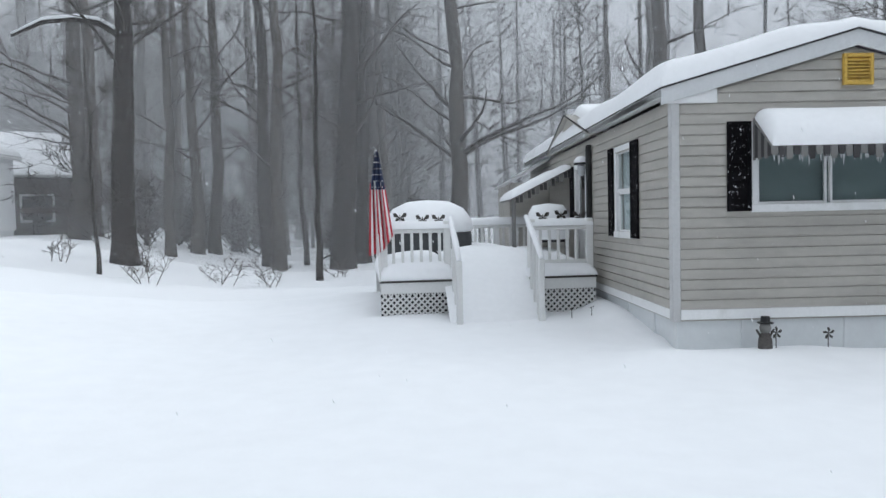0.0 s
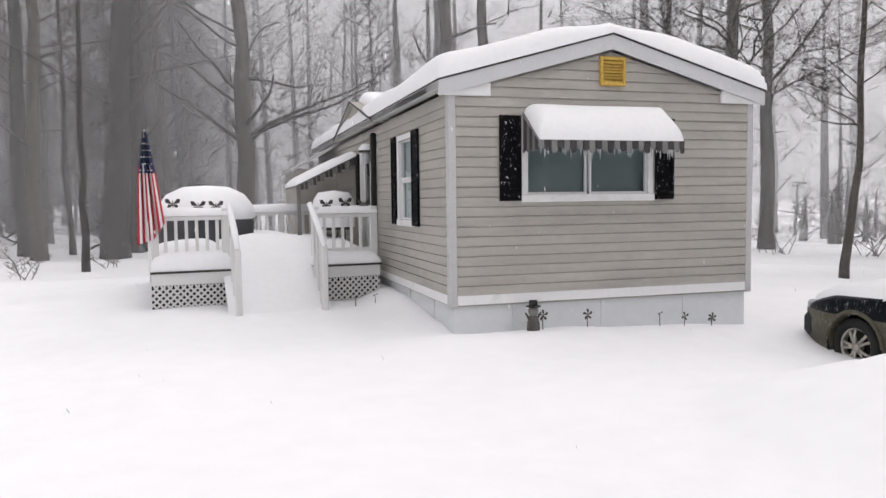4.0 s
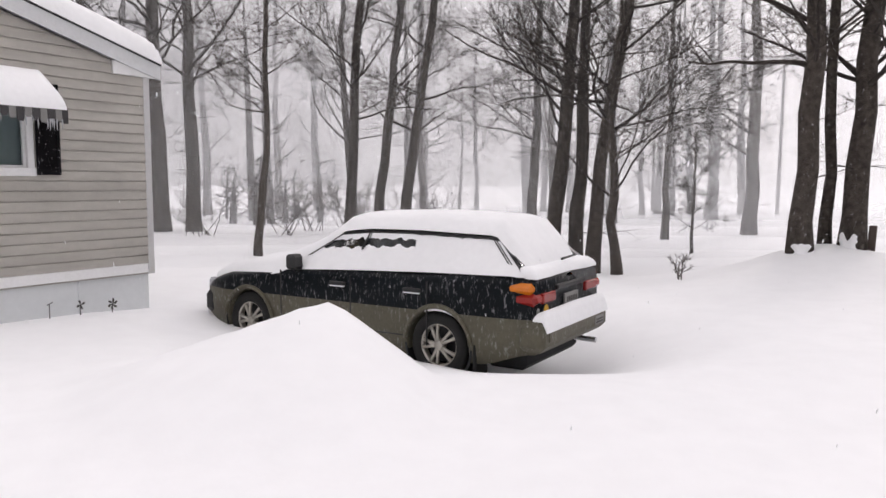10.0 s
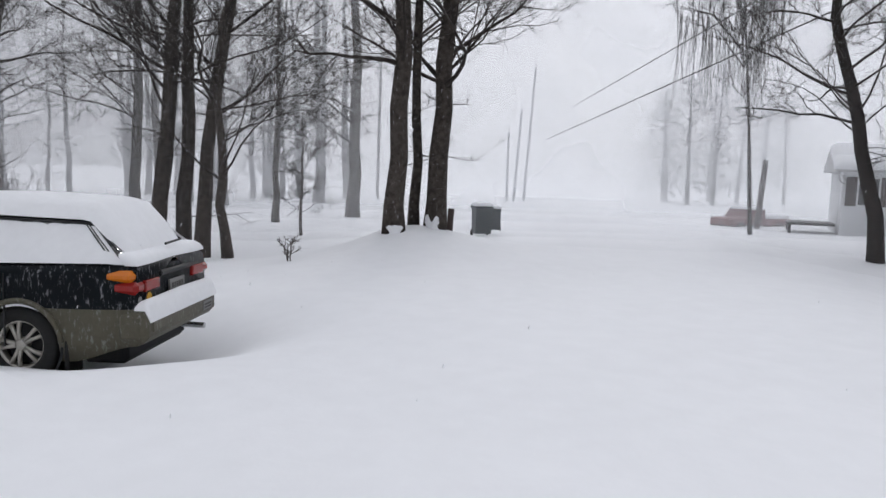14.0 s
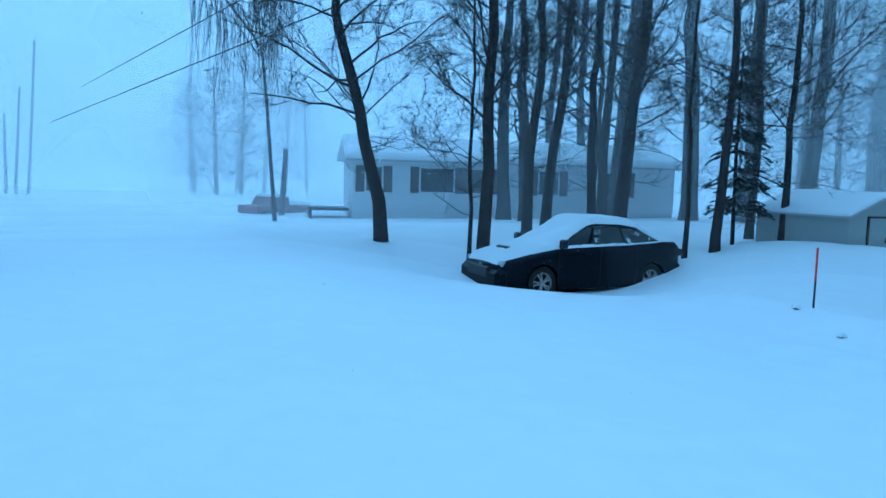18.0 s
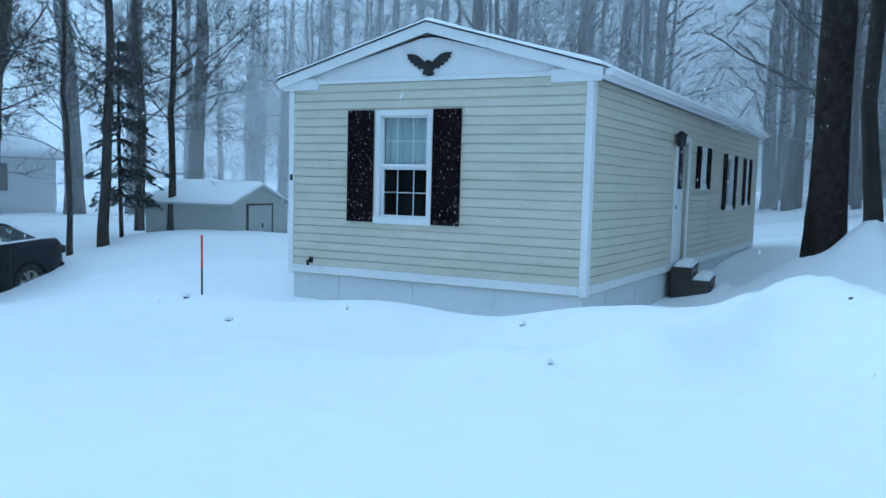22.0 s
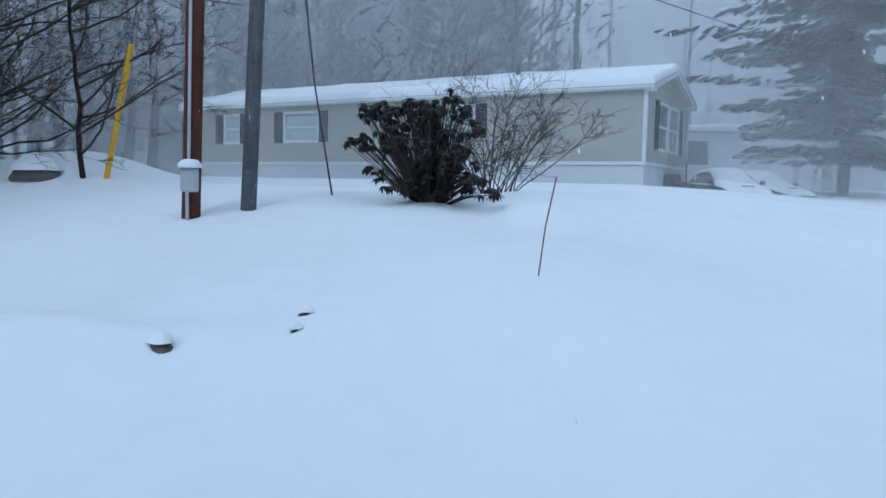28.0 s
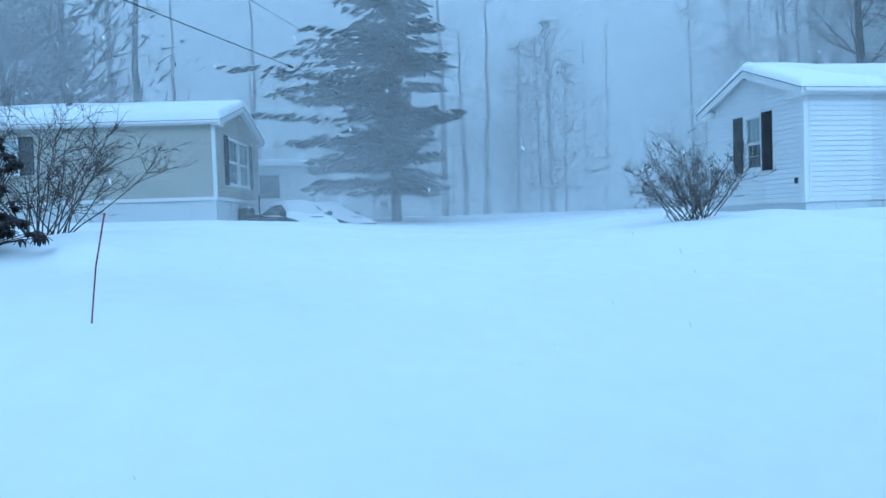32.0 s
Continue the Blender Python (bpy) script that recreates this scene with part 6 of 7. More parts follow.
# the three leaning trunks and their neighbours behind the wagon
tree(12.75, -2.45, 0.18, 11, 11, lean=(0.02, -0.09), first=3.2, limbs=13, reach=4.0, low=3)
tree(13.25, -2.85, 0.165, 11, 12, lean=(0.03, -0.03), first=3.6, limbs=12, reach=3.8, low=2)
tree(12.95, -3.30, 0.16, 12, 13, lean=(0.04, -0.10), first=3.0, limbs=13, reach=4.0, low=2)
tree(12.6, -3.95, 0.11, 6.5, 14, lean=(0.0, -0.04), first=1.8, limbs=12, reach=3.2, bend=0.3, counts=(7, 5), label="crooked tree with spreading snow-lined limbs")
tree(10.0, 3.25, 0.09, 9, 15, first=3.0, limbs=11, reach=2.6, low=3)
tree(13.8, 3.5, 0.155, 12, 16, lean=(0.03, -0.06), first=3.4, limbs=12, reach=3.5, low=3)
tree(14.35, 2.95, 0.15, 12, 17, lean=(0.04, -0.07), first=3.6, limbs=12, reach=3.2, low=3)
tree(14.8, 2.45, 0.16, 12, 18, lean=(0.05, -0.12), first=3.2, limbs=12, reach=3.5, low=2)
tree(13.6, 10.2, 0.26, 15, 19, first=5.0, limbs=14, reach=5.0)
tree(14.2, 9.5, 0.22, 15, 20, first=4.6, limbs=14, reach=5.0)
tree(12.2, 11.5, 0.13, 13, 21, first=4.0, limbs=12, reach=4.0)
tree(22.8, -2.9, 0.13, 9, 22, first=2.5, limbs=12, reach=3.0)
tree(19.5, 0.5, 0.17, 11, 23, first=3.0, limbs=12, reach=3.5)
tree(17.0, 5.5, 0.14, 11, 24, first=3.0, limbs=12, reach=3.2)
# clump at the road side
road_a = tree(11.28, -7.35, 0.19, 12, 31, lean=(0.0, -0.01), first=2.9, limbs=13, reach=3.8, low=3, flare=1.35)
tree(12.15, -7.70, 0.11, 11, 32, lean=(0.0, -0.02), first=3.2, limbs=10, reach=3.0, low=2)
road_c = tree(11.95, -8.12, 0.205, 12, 33, lean=(0.0, -0.05), first=2.6, limbs=20, reach=4.2, counts=(7, 6), low=3, flare=1.35)
plaster(road_a, 0.225, 3.3, [(-0.12, 1.5, 0.24)], 1)
plaster(road_c, 0.245, 2.9, [(-0.12, 1.5, 0.30)], 3)
tree(18.3, -4.5, 0.05, 3.4, 34, first=0.8, limbs=10, reach=1.2, label="young bare sapling in the snow", flare=1.1)
# leaning tree and the row behind the sedan
tree(12.8, -17.45, 0.165, 9, 41, lean=(-0.03, 0.235), first=2.6, limbs=15, reach=4.2, counts=(6, 5), low=6, bend=0.22, bark=BARKD, label="leaning tree with long drooping limbs", up=-0.05)
tree(10.34, -18.1, 0.05, 7.5, 42, lean=(0.0, 0.05), first=1.8, limbs=10, reach=2.6, low=3, bark=BARKD)
tree(10.25, -18.40, 0.145, 12, 43, first=3.2, limbs=12, reach=3.6, low=5, bark=BARKD)
tree(11.75, -21.0, 0.14, 12, 44, first=3.2, limbs=12, reach=3.6, low=4, bark=BARKD)
tree(12.75, -22.6, 0.155, 13, 45, lean=(0.0, -0.03), first=3.2, limbs=12, reach=3.6, low=4, bark=BARKD)
tree(12.3, -23.9, 0.13, 12, 46, first=3.0, limbs=12, reach=3.6, low=4, bark=BARKD)
tree(12.0, -24.7, 0.21, 13, 47, lean=(-0.01, -0.05), first=3.0, limbs=13, reach=4.0, low=4, bark=BARKD)
tree(7.9, -22.1, 0.06, 8, 48, first=2.0, limbs=11, reach=2.2, low=3, bark=BARKD)
tree(7.5, -22.6, 0.11, 10, 49, first=2.4, limbs=12, reach=2.8, low=3, bark=BARKD)
tree(6.9, -24.2, 0.09, 10, 50, first=2.4, limbs=12, reach=2.6, low=3, bark=BARKD)
tree(8.8, -26.0, 0.12, 11, 51, first=2.4, limbs=12, reach=3.0, low=3, bark=BARKD)
# big trunks beside the cream home
tree(-5.85, -21.5, 0.30, 15, 61, first=4.2, limbs=12, reach=5.0, bark=BARKD, label="stout dark trunk with peeling bark", sides=20, flare=1.15, bend=0.04)
tree(-7.45, -24.0, 0.17, 14, 62, first=4.5, limbs=10, reach=4.0, bark=BARKD)
tree(-6.85, -20.75, 0.33, 15, 63, lean=(-0.015, 0.0), first=4.4, limbs=12, reach=5.0, bark=BARKD, label="stout dark trunk with a tuft of snow in a hollow", sides=20, flare=1.15, bend=0.04)
tree(-10.9, -27.0, 0.28, 15, 64, first=5.0, limbs=9, reach=4.0, bark=BARKD)
tree(-11.2, -24.3, 0.16, 14, 65, first=4.5, limbs=9, reach=4.0, bark=BARKD)
tree(-11.5, -23.7, 0.17, 14, 66, lean=(-0.08, 0.03), first=4.5, limbs=9, reach=4.0, bark=BARKD)
tree(-12.0, -22.6, 0.24, 14, 67, lean=(-0.05, 0.0), first=4.5, limbs=9, reach=4.0, bark=BARKD)
tree(-11.6, -21.0, 0.17, 14, 68, lean=(-0.06, 0.03), first=4.2, limbs=9, reach=4.0, bark=BARKD)
for k, (x, y) in enumerate([(-11.6, -20.0), (-11.7, -19.5), (-11.9, -18.9), (-12.8, -19.8), (-12.4, -17.6)]):
    tree(x, y, 0.042, 4.8, 70 + k, lean=(-0.12 + 0.07 * k, 0.10), first=0.5, limbs=11, reach=3.2, counts=(5, 4), bend=0.2, stout=0.022, bark=BARKD, flare=1.1, label="slender bare sapling with fine crossing twigs", group="saplings")
# crowded trunks of the dark wood corner
for k, (x, y, r, lx) in enumerate([(-12.3, -32.6, 0.24, 0.0), (-10.9, -28.4, 0.18, 0.01), (-14.2, -33.4, 0.26, -0.01), (-12.6, -29.2, 0.20, -0.02), (-15.9, -32.9, 0.22, 0.01), (-13.6, -26.8, 0.19, -0.04), (-9.2, -33.5, 0.20, 0.0),
                                   (-12.9, -24.9, 0.13, -0.05), (-14.8, -22.8, 0.15, -0.03)]):
    tree(x, y, r, 15, 900 + k, lean=(lx, 0.01), first=3.6, limbs=9, reach=3.6, low=9, bend=0.07, counts=(5, 5), bark=BARK if k % 2 else BARKD, label="dark snow-streaked trunk in the crowded wood corner", group="wood corner")
# edge of the wood beyond the deck
tree(-9.5, 12.2, 0.31, 14, 81, lean=(0.02, 0.0), first=5.2, limbs=10, reach=4.5, low=8, bark=BARKD, label="stout dark tree with a long snow-laden limb")
lb = thing("snowy_limb", pose(0, 0, 0), "long arching limb of the stout tree with a line of snow", "branch")
pts = [(-9.25, 12.3, 6.3), (-10.0, 12.6, 6.8), (-10.7, 12.9, 6.97), (-11.7, 13.4, 7.03), (-12.7, 13.8, 6.75)]
part("limb", MB().tube(pts, [0.11, 0.09, 0.075, 0.06, 0.03], 8).mesh("limb", True), BARKD, lb)
part("limb_snow", MB().tube([(x, y, z + 0.075) for x, y, z in pts], [0.07, 0.075, 0.07, 0.06, 0.02], 8).mesh("limb_snow", True), SNOWCAP, lb)
tree(-6.4, 17.3, 0.25, 15, 82, lean=(-0.03, 0), first=4.5, limbs=10, reach=4.0, low=8, bark=BARKD)
tree(-9.2, 9.4, 0.05, 5, 83, first=0.9, limbs=10, reach=1.8, low=4, bark=BARKD)
tree(-4.5, 11.6, 0.09, 9, 84, first=2.5, limbs=9, reach=2.0, low=4, bark=BARKD)
tree(-5.3, 18.4, 0.10, 11, 85, first=3.0, limbs=9, reach=2.4, low=4, bark=BARKD)
tree(-0.1, 17.8, 0.33, 16, 86, first=3.2, limbs=14, reach=6.0, counts=(6, 4), label="tall tree with wide bare limbs behind the deck")
tree(-3.3, 19.2, 0.24, 15, 87, first=4.5, limbs=10, reach=3.5, low=6, bark=BARKD)

for k, (x, y) in enumerate([(-24.0, 17.0), (-26.0, 14.5), (-22.6, 20.5)]):
    tree(x, y, 0.2, 13, 95 + k, first=3.2, limbs=16, reach=4.6, counts=(7, 6), bark=BARKD, label="wide-crowned bare tree behind the white home")

# woods further off: a few kinds of tree, set many times
TWIGGY[0] = 3
far_kinds = [tree_meshes(200 + k, 0.16 + 0.03 * k, 14, first=3.0, limbs=6, reach=3.6, counts=(4, 4), low=5, sides=8) for k in range(5)]
rw = random.Random(77)


def wood(n, x0, x1, y0, y1, keep=lambda x, y: True, label="bare tree deep in the snowy wood"):
    spots, tries = [], 0
    while len(spots) < n and tries < 4000:
        tries += 1
        x, y = rw.uniform(x0, x1), rw.uniform(y0, y1)
        if keep(x, y) and all((x - a) ** 2 + (y - b) ** 2 > 1.2 for a, b in spots):
            spots.append((x, y))
            tree(x, y, 0, 0, 0, label, "woods", bark=rw.choice((BARK, BARKD)), meshes=rw.choice(far_kinds), rz=rw.uniform(0, 360), scale=rw.uniform(0.7, 1.35))


wood(62, -27, -1.5, 15, 46, lambda x, y: y > 15 + 0.25 * abs(x + 6) and not (x < -11 and abs((x + 3.4) / (y + 7.9) + 0.46) < 0.075 and y < 27))
wood(14, 5.5, 16, 14, 40)
wood(10, 19, 42, 6, 26)
wood(14, 26, 50, -6, 10)
wood(40, -34, -8, -54, -26, lambda x, y: x + y * 0.15 < -14)
wood(40, -6, 18, -62, -37)
wood(10, 13, 22, -34, -25)
wood(20, -58, -37, -50, -12)
wood(16, -48, -24, 22, 44)
wood(14, -70, -52, -10, 24)


def thicket(n, x0, x1, y0, y1, seed, label, tall=(11, 17), twigs=520, keep=lambda x, y: True, coarse=1.0):
    """A far stand of bare trees in one mesh: stems, limbs and a mass of fine twigs."""
    rnd = random.Random(seed)
    mb = MB()
    done = 0
    while done < n:
        x, y = rnd.uniform(x0, x1), rnd.uniform(y0, y1)
        if not keep(x, y):
            continue
        done += 1
        g, h = ground_z(x, y), rnd.uniform(*tall)
        r, lx, ly = rnd.uniform(0.08, 0.22), rnd.uniform(-0.05, 0.05), rnd.uniform(-0.05, 0.05)
        mb.tube([(x, y, g - 0.4), (x + lx * h * 0.5, y + ly * h * 0.5, g + h * 0.5), (x + lx * h, y + ly * h, g + h)], [r, r * 0.7, 0.03], 5, cap=False)
        wide = h * rnd.uniform(0.26, 0.40)
        for k in range(twigs):
            q = rnd.uniform(0.12, 1.0)
            env = wide * math.sin(math.pi * min(1.0, 0.12 + 0.88 * q)) ** 0.6
            a, f = rnd.uniform(0, 6.283), rnd.uniform(0.05, 1.0)
            cx, cy = x + lx * h * q + math.cos(a) * env * f, y + ly * h * q + math.sin(a) * env * f
            cz = g + h * q
            big = k % 14 == 0
            ln, w = (rnd.uniform(1.6, 3.2), 0.05 * coarse) if big else (rnd.uniform(0.5, 1.6), coarse * rnd.uniform(0.014, 0.030))
            b = a + rnd.uniform(-0.9, 0.9)
            dx, dy, dz = math.cos(b) * ln * 0.6, math.sin(b) * ln * 0.6, ln * rnd.uniform(0.0, 0.8)
            i = len(mb.v)
            mb.v += [(cx - dx * 0.5 - dy * w / ln, cy - dy * 0.5 + dx * w / ln, cz - dz * 0.5 - w), (cx - dx * 0.5 + dy * w / ln, cy - dy * 0.5 - dx * w / ln, cz - dz * 0.5 + w), (cx + dx * 0.5, cy + dy * 0.5, cz + dz * 0.5)]
            mb.f.append((i, i + 1, i + 2))
    me = bpy.data.meshes.new("distant_wood")
    me.from_pydata(mb.v, [], mb.f)
    me.materials.append(TWIG)
    tagged(new("distant_wood", me), label, "woods", kind="stuff")


thicket(46, -34, 0, 30, 48, 501, "grey bare wood fading into the snowfall")
thicket(70, -60, 4, 48, 66, 515, "solid grey mass of distant wood", (13, 20), 520, coarse=5.0)
thicket(16, -5, 8, 24, 40, 511, "grey bare wood behind the home and deck")
thicket(14, 11, 29, 12, 22, 512, "grey brushy undergrowth at the edge of the wood", (1.6, 3.4), 46)
thicket(36, -26, -1, 19, 30, 513, "bare undergrowth along the foot of the wood", (1.5, 3.2), 220)
thicket(14, -20, -9, -36, -27, 514, "dark undergrowth among the crowded trunks", (1.6, 4.0), 260)
thicket(14, 8, 30, 16, 32, 502, "pale bare trees beyond the wagon in snow haze", twigs=220)
thicket(9, 33, 48, -6, 10, 503, "pale bare trees along the far road", twigs=300)
thicket(9, 50, 60, -40, -26, 504, "low hazy trees behind the red truck", (6, 10), 420, coarse=1.3)
thicket(44, -6, 22, -62, -40, 505, "bare wood behind the cream home in haze")
thicket(56, -36, -10, -56, -34, 506, "dense dark wood crowding the corner lot")
thicket(46, -60, -40, -46, -14, 507, "hazy bare wood behind the beige home", twigs=480, coarse=3.0)
thicket(34, -50, -24, 20, 36, 508, "hazy bare wood behind the white home", twigs=620)
thicket(12, -66, -56, 0, 16, 509, "faint trees at the end of the lane", (9, 14))
thicket(5, -54, -44, 7, 13, 510, "hazy bare trees beside the lane", (9, 12), 520)


# ---- brush, evergreens ----
def brush(x, y, r, h, n, seed, label, mat_=None, name="bush", z=None):
    """A bare shrub: stems from the ground, each a part, and a crown of fine twigs."""
    rnd = random.Random(seed)
    t = thing(name, pose(x, y, ground_z(x, y) if z is None else z), label, "bush")
    crown = MB()
    for k in range(n):
        a = rnd.uniform(0, 6.283)
        p = Vector((rnd.uniform(-0.3, 0.3) * r, rnd.uniform(-0.3, 0.3) * r, -0.1))
        d = Vector((math.cos(a) * rnd.uniform(0.2, 1.0), math.sin(a) * rnd.uniform(0.2, 1.0), 1.0)).normalized()
        ln, pts = h * rnd.uniform(0.7, 1.1), [p]
        for _ in range(5):
            d = (d + Vector((rnd.uniform(-1, 1), rnd.uniform(-1, 1), rnd.uniform(-1, 1))) * 0.16).normalized()
            pts.append(pts[-1] + d * ln / 5)
        rads = [0.013 * (1 - 0.14 * i) for i in range(6)]
        if k < 10:
            part("stem", MB().tube(pts, rads, 5, cap=False).mesh("stem", True), mat_ or BRUSH, t)
        else:
            crown.tube(pts, rads, 5, cap=False)
        for _ in range(6):
            q = rnd.uniform(1.2, 4.99)
            i = int(q)
            b = pts[i].lerp(pts[i + 1], q - i)
            o = Vector((rnd.uniform(-1, 1), rnd.uniform(-1, 1), rnd.uniform(-0.3, 0.8))).normalized()
            grow(crown, b, d * 0.6 + o * 0.8, ln * rnd.uniform(0.25, 0.5), 0.007, 1, rnd, 3, 3, 0.2, 0.02, (4,))
    part("crown", crown.mesh("crown", True), mat_ or BRUSH, t)
    return t


brush(-16.4, 0.4, 1.1, 1.35, 24, 301, "bare twiggy shrub drifted with snow by the white home")
brush(-17.2, 1.25, 0.5, 1.8, 14, 302, "bare upright shrub against the white home")
brush(-15.2, -11.6, 0.9, 1.75, 24, 303, "bare twiggy shrub behind the rhododendron")
brush(10.2, -5.7, 0.35, 0.45, 3, 304, "low bare shrub in the snow")
for k, (x, y) in enumerate([(-7.9, 8.6), (-6.6, 10.2), (-8.6, 11.2), (-5.6, 9.8), (-10.5, 10.6), (-4.0, 12.4)]):
    brush(x, y, 0.6, 0.75, 4, 310 + k, "low bare undergrowth poking through snow")
for k, (x, y) in enumerate([(15, 6.5), (16.5, 5.2), (17.5, 7.5), (19, 4.0), (20, 7.0), (13, 8.0)]):
    brush(x, y, 1.2, 1.8, 9, 320 + k, "grey brush along the wood's edge")

# rhododendron: stems and whorls of drooping leathery leaves
rh = thing("rhododendron", pose(-11.9, -11.75, ground_z(-11.9, -11.75)), "dark evergreen rhododendron with drooping leaves and snow", "bush")
rnd = random.Random(5)
stems, leaves = MB(), MB()
# lobes of foliage: sideways, depth, height, radius, height of the lobe, whorls
LOBES = [(-0.40, 0.0, 1.02, 0.50, 0.36, 74), (-0.86, 0.1, 1.12, 0.26, 0.22, 24), (0.10, -0.1, 1.16, 0.40, 0.30, 46), (-0.10, 0.15, 0.72, 0.62, 0.34, 60), (0.30, 0.2, 0.42, 0.44, 0.36, 66), (-0.02, 0.3, 0.16, 0.46, 0.18, 34),
         (-0.86, 0.1, 0.74, 0.24, 0.20, 14), (-1.22, 0.1, 0.80, 0.16, 0.10, 7), (-0.80, 0.2, 0.34, 0.18, 0.12, 9), (0.62, 0.3, 0.20, 0.22, 0.14, 14), (0.92, 0.4, 0.30, 0.10, 0.08, 4), (1.06, 0.4, 0.12, 0.13, 0.09, 6), (0.42, 0.0, 0.92, 0.30, 0.24, 20)]
for ls, ld, lz, lr, lh, n in LOBES:
    for k in range(n):
        a, e = rnd.uniform(0, 6.283), rnd.uniform(-0.6, 1.0)
        q = rnd.uniform(0.45, 1.05)
        flat = math.sqrt(max(0.0, 1 - e * e))
        sx, dp, ez = ls + lr * q * flat * math.cos(a), ld + lr * q * flat * math.sin(a), max(0.05, lz + lh * q * e)
        ex, ey = 0.28 * sx + 0.96 * dp, 0.96 * sx - 0.28 * dp
        stems.tube([(ex * 0.12, ey * 0.12, -0.1), (ex * 0.55, ey * 0.55, ez * 0.45), (ex, ey, ez)], [0.013, 0.009, 0.005], 4, cap=False)
        for j in range(10):
            b = 6.283 * j / 10 + rnd.uniform(-0.3, 0.3)
            ln, wd, dr = rnd.uniform(0.07, 0.115), rnd.uniform(0.015, 0.022), rnd.uniform(0.3, 1.4)
            dx, dy = math.cos(b), math.sin(b)
            k0 = len(leaves.v)
            for f_, w_ in ((0.05, 0.3), (0.5, 1.0), (1.0, 0.15)):
                px, py, pz = ex + dx * ln * f_ * math.cos(dr * f_), ey + dy * ln * f_ * math.cos(dr * f_), ez - ln * f_ * math.sin(dr * f_)
                leaves.v += [(px - dy * wd * w_, py + dx * wd * w_, pz - 0.004), (px, py, pz + 0.006), (px + dy * wd * w_, py - dx * wd * w_, pz - 0.004)]
            for i in (0, 3):
                leaves.f += [(k0 + i, k0 + i + 1, k0 + i + 4, k0 + i + 3), (k0 + i + 1, k0 + i + 2, k0 + i + 5, k0 + i + 4)]
part("stem_mass", stems, TWIG, rh, kind="stuff")
lv = bpy.data.meshes.new("leaves")
lv.from_pydata(leaves.v, [], leaves.f)
part("leaves", lv, LEAF, rh, "dark drooping leathery leaves", kind="stuff")


def conifer(x, y, h, r, n, seed, label, droop=0.25, z=None, first=0.8, layers=16, name="conifer", lop=0.0, spray=1.0, loose=0.0, fill=0.2, ragged=False):
    """Trunk with tiers of boughs that carry many small needle sprays."""
    rnd = random.Random(seed)
    t = thing(name, pose(x, y, ground_z(x, y) if z is None else z), label, "tree")
    part("trunk", MB().tube([(0, 0, -0.4), (0.05, 0, h * 0.5), (0, 0.05, h)], [0.012 * h, 0.009 * h, 0.02], 10).mesh("trunk", True), BARKD, t)
    boughs, need = MB(), MB()
    for k in range(layers):
        tier = first + (h - first) * (k / layers) + rnd.uniform(-0.2, 0.2)
        rr = r * (1 - 0.85 * (tier / h) ** 1.3) * rnd.uniform(0.75, 1.1)
        if ragged:
            rr *= rnd.choice((0.55, 0.75, 0.9, 1.15))
        for j in range(n):
            a, zz = rnd.uniform(0, 6.283), tier + loose * rnd.uniform(-0.5, 0.5)
            ln = rr * rnd.uniform(0.6, 1.1) * (1 - lop * math.sin(a) * math.sin(min(3.14, 5.5 * zz / h)))
            dx, dy = math.cos(a), math.sin(a)
            tip = (dx * ln, dy * ln, zz - droop * ln + 0.10 * ln)
            mid = (dx * ln * 0.5, dy * ln * 0.5, zz - droop * ln * 0.35)
            boughs.tube([(0, 0, zz), mid, tip], [0.012 + 0.008 * rr, 0.012, 0.004], 4, cap=False)
            m_ = max(6, int(ln * 9))
            for q in range(m_):
                f_ = rnd.uniform(fill, 1.02)
                side = rnd.uniform(-0.22, 0.22) * ln * (1.15 - f_)
                px, py = dx * ln * f_ - dy * side, dy * ln * f_ + dx * side
                pz = zz - droop * ln * f_ * f_ + 0.10 * ln * f_ * f_ + rnd.uniform(-0.06, 0.06)
                s = rnd.uniform(0.10, 0.24) * (0.5 + 0.16 * r) * spray
                b = a + rnd.uniform(-1.0, 1.0)
                ux, uy = math.cos(b) * s, math.sin(b) * s
                k0 = len(need.v)
                need.v += [(px - uy * 0.25, py + ux * 0.25, pz), (px + ux, py + uy, pz - s * 0.35), (px + uy * 0.25, py - ux * 0.25, pz - 0.01), (px - ux * 0.5, py - uy * 0.5, pz + 0.04), (px + ux * 0.4, py + uy * 0.4, pz - s * 0.5)]
                need.f += [(k0, k0 + 1, k0 + 2), (k0, k0 + 2, k0 + 3), (k0 + 1, k0 + 4, k0 + 3)]
    part("boughs", boughs.mesh("boughs", True), BARKD, t, kind="stuff")
    nm = bpy.data.meshes.new("needles")
    nm.from_pydata(need.v, [], need.f)
    part("needles", nm, NEEDLE, t, kind="stuff")
    return t


conifer(-35.4, -1.8, 19.0, 4.7, 17, 401, "tall snow-hazed pine with layered boughs", 0.10, first=1.6, layers=24, lop=0.5, spray=1.7, loose=0.7, fill=0.05, ragged=True)
conifer(7.6, -23.4, 4.2, 1.15, 9, 402, "young hemlock among the bare trunks", 0.5, layers=16)
conifer(-11.1, -23.9, 1.3, 0.8, 9, 405, "small hemlock poking out of the drift", 0.4, first=0.2, layers=9)
conifer(-14.5, -27.0, 3.2, 1.0, 8, 404, "young hemlock under the trees", 0.5, layers=12)

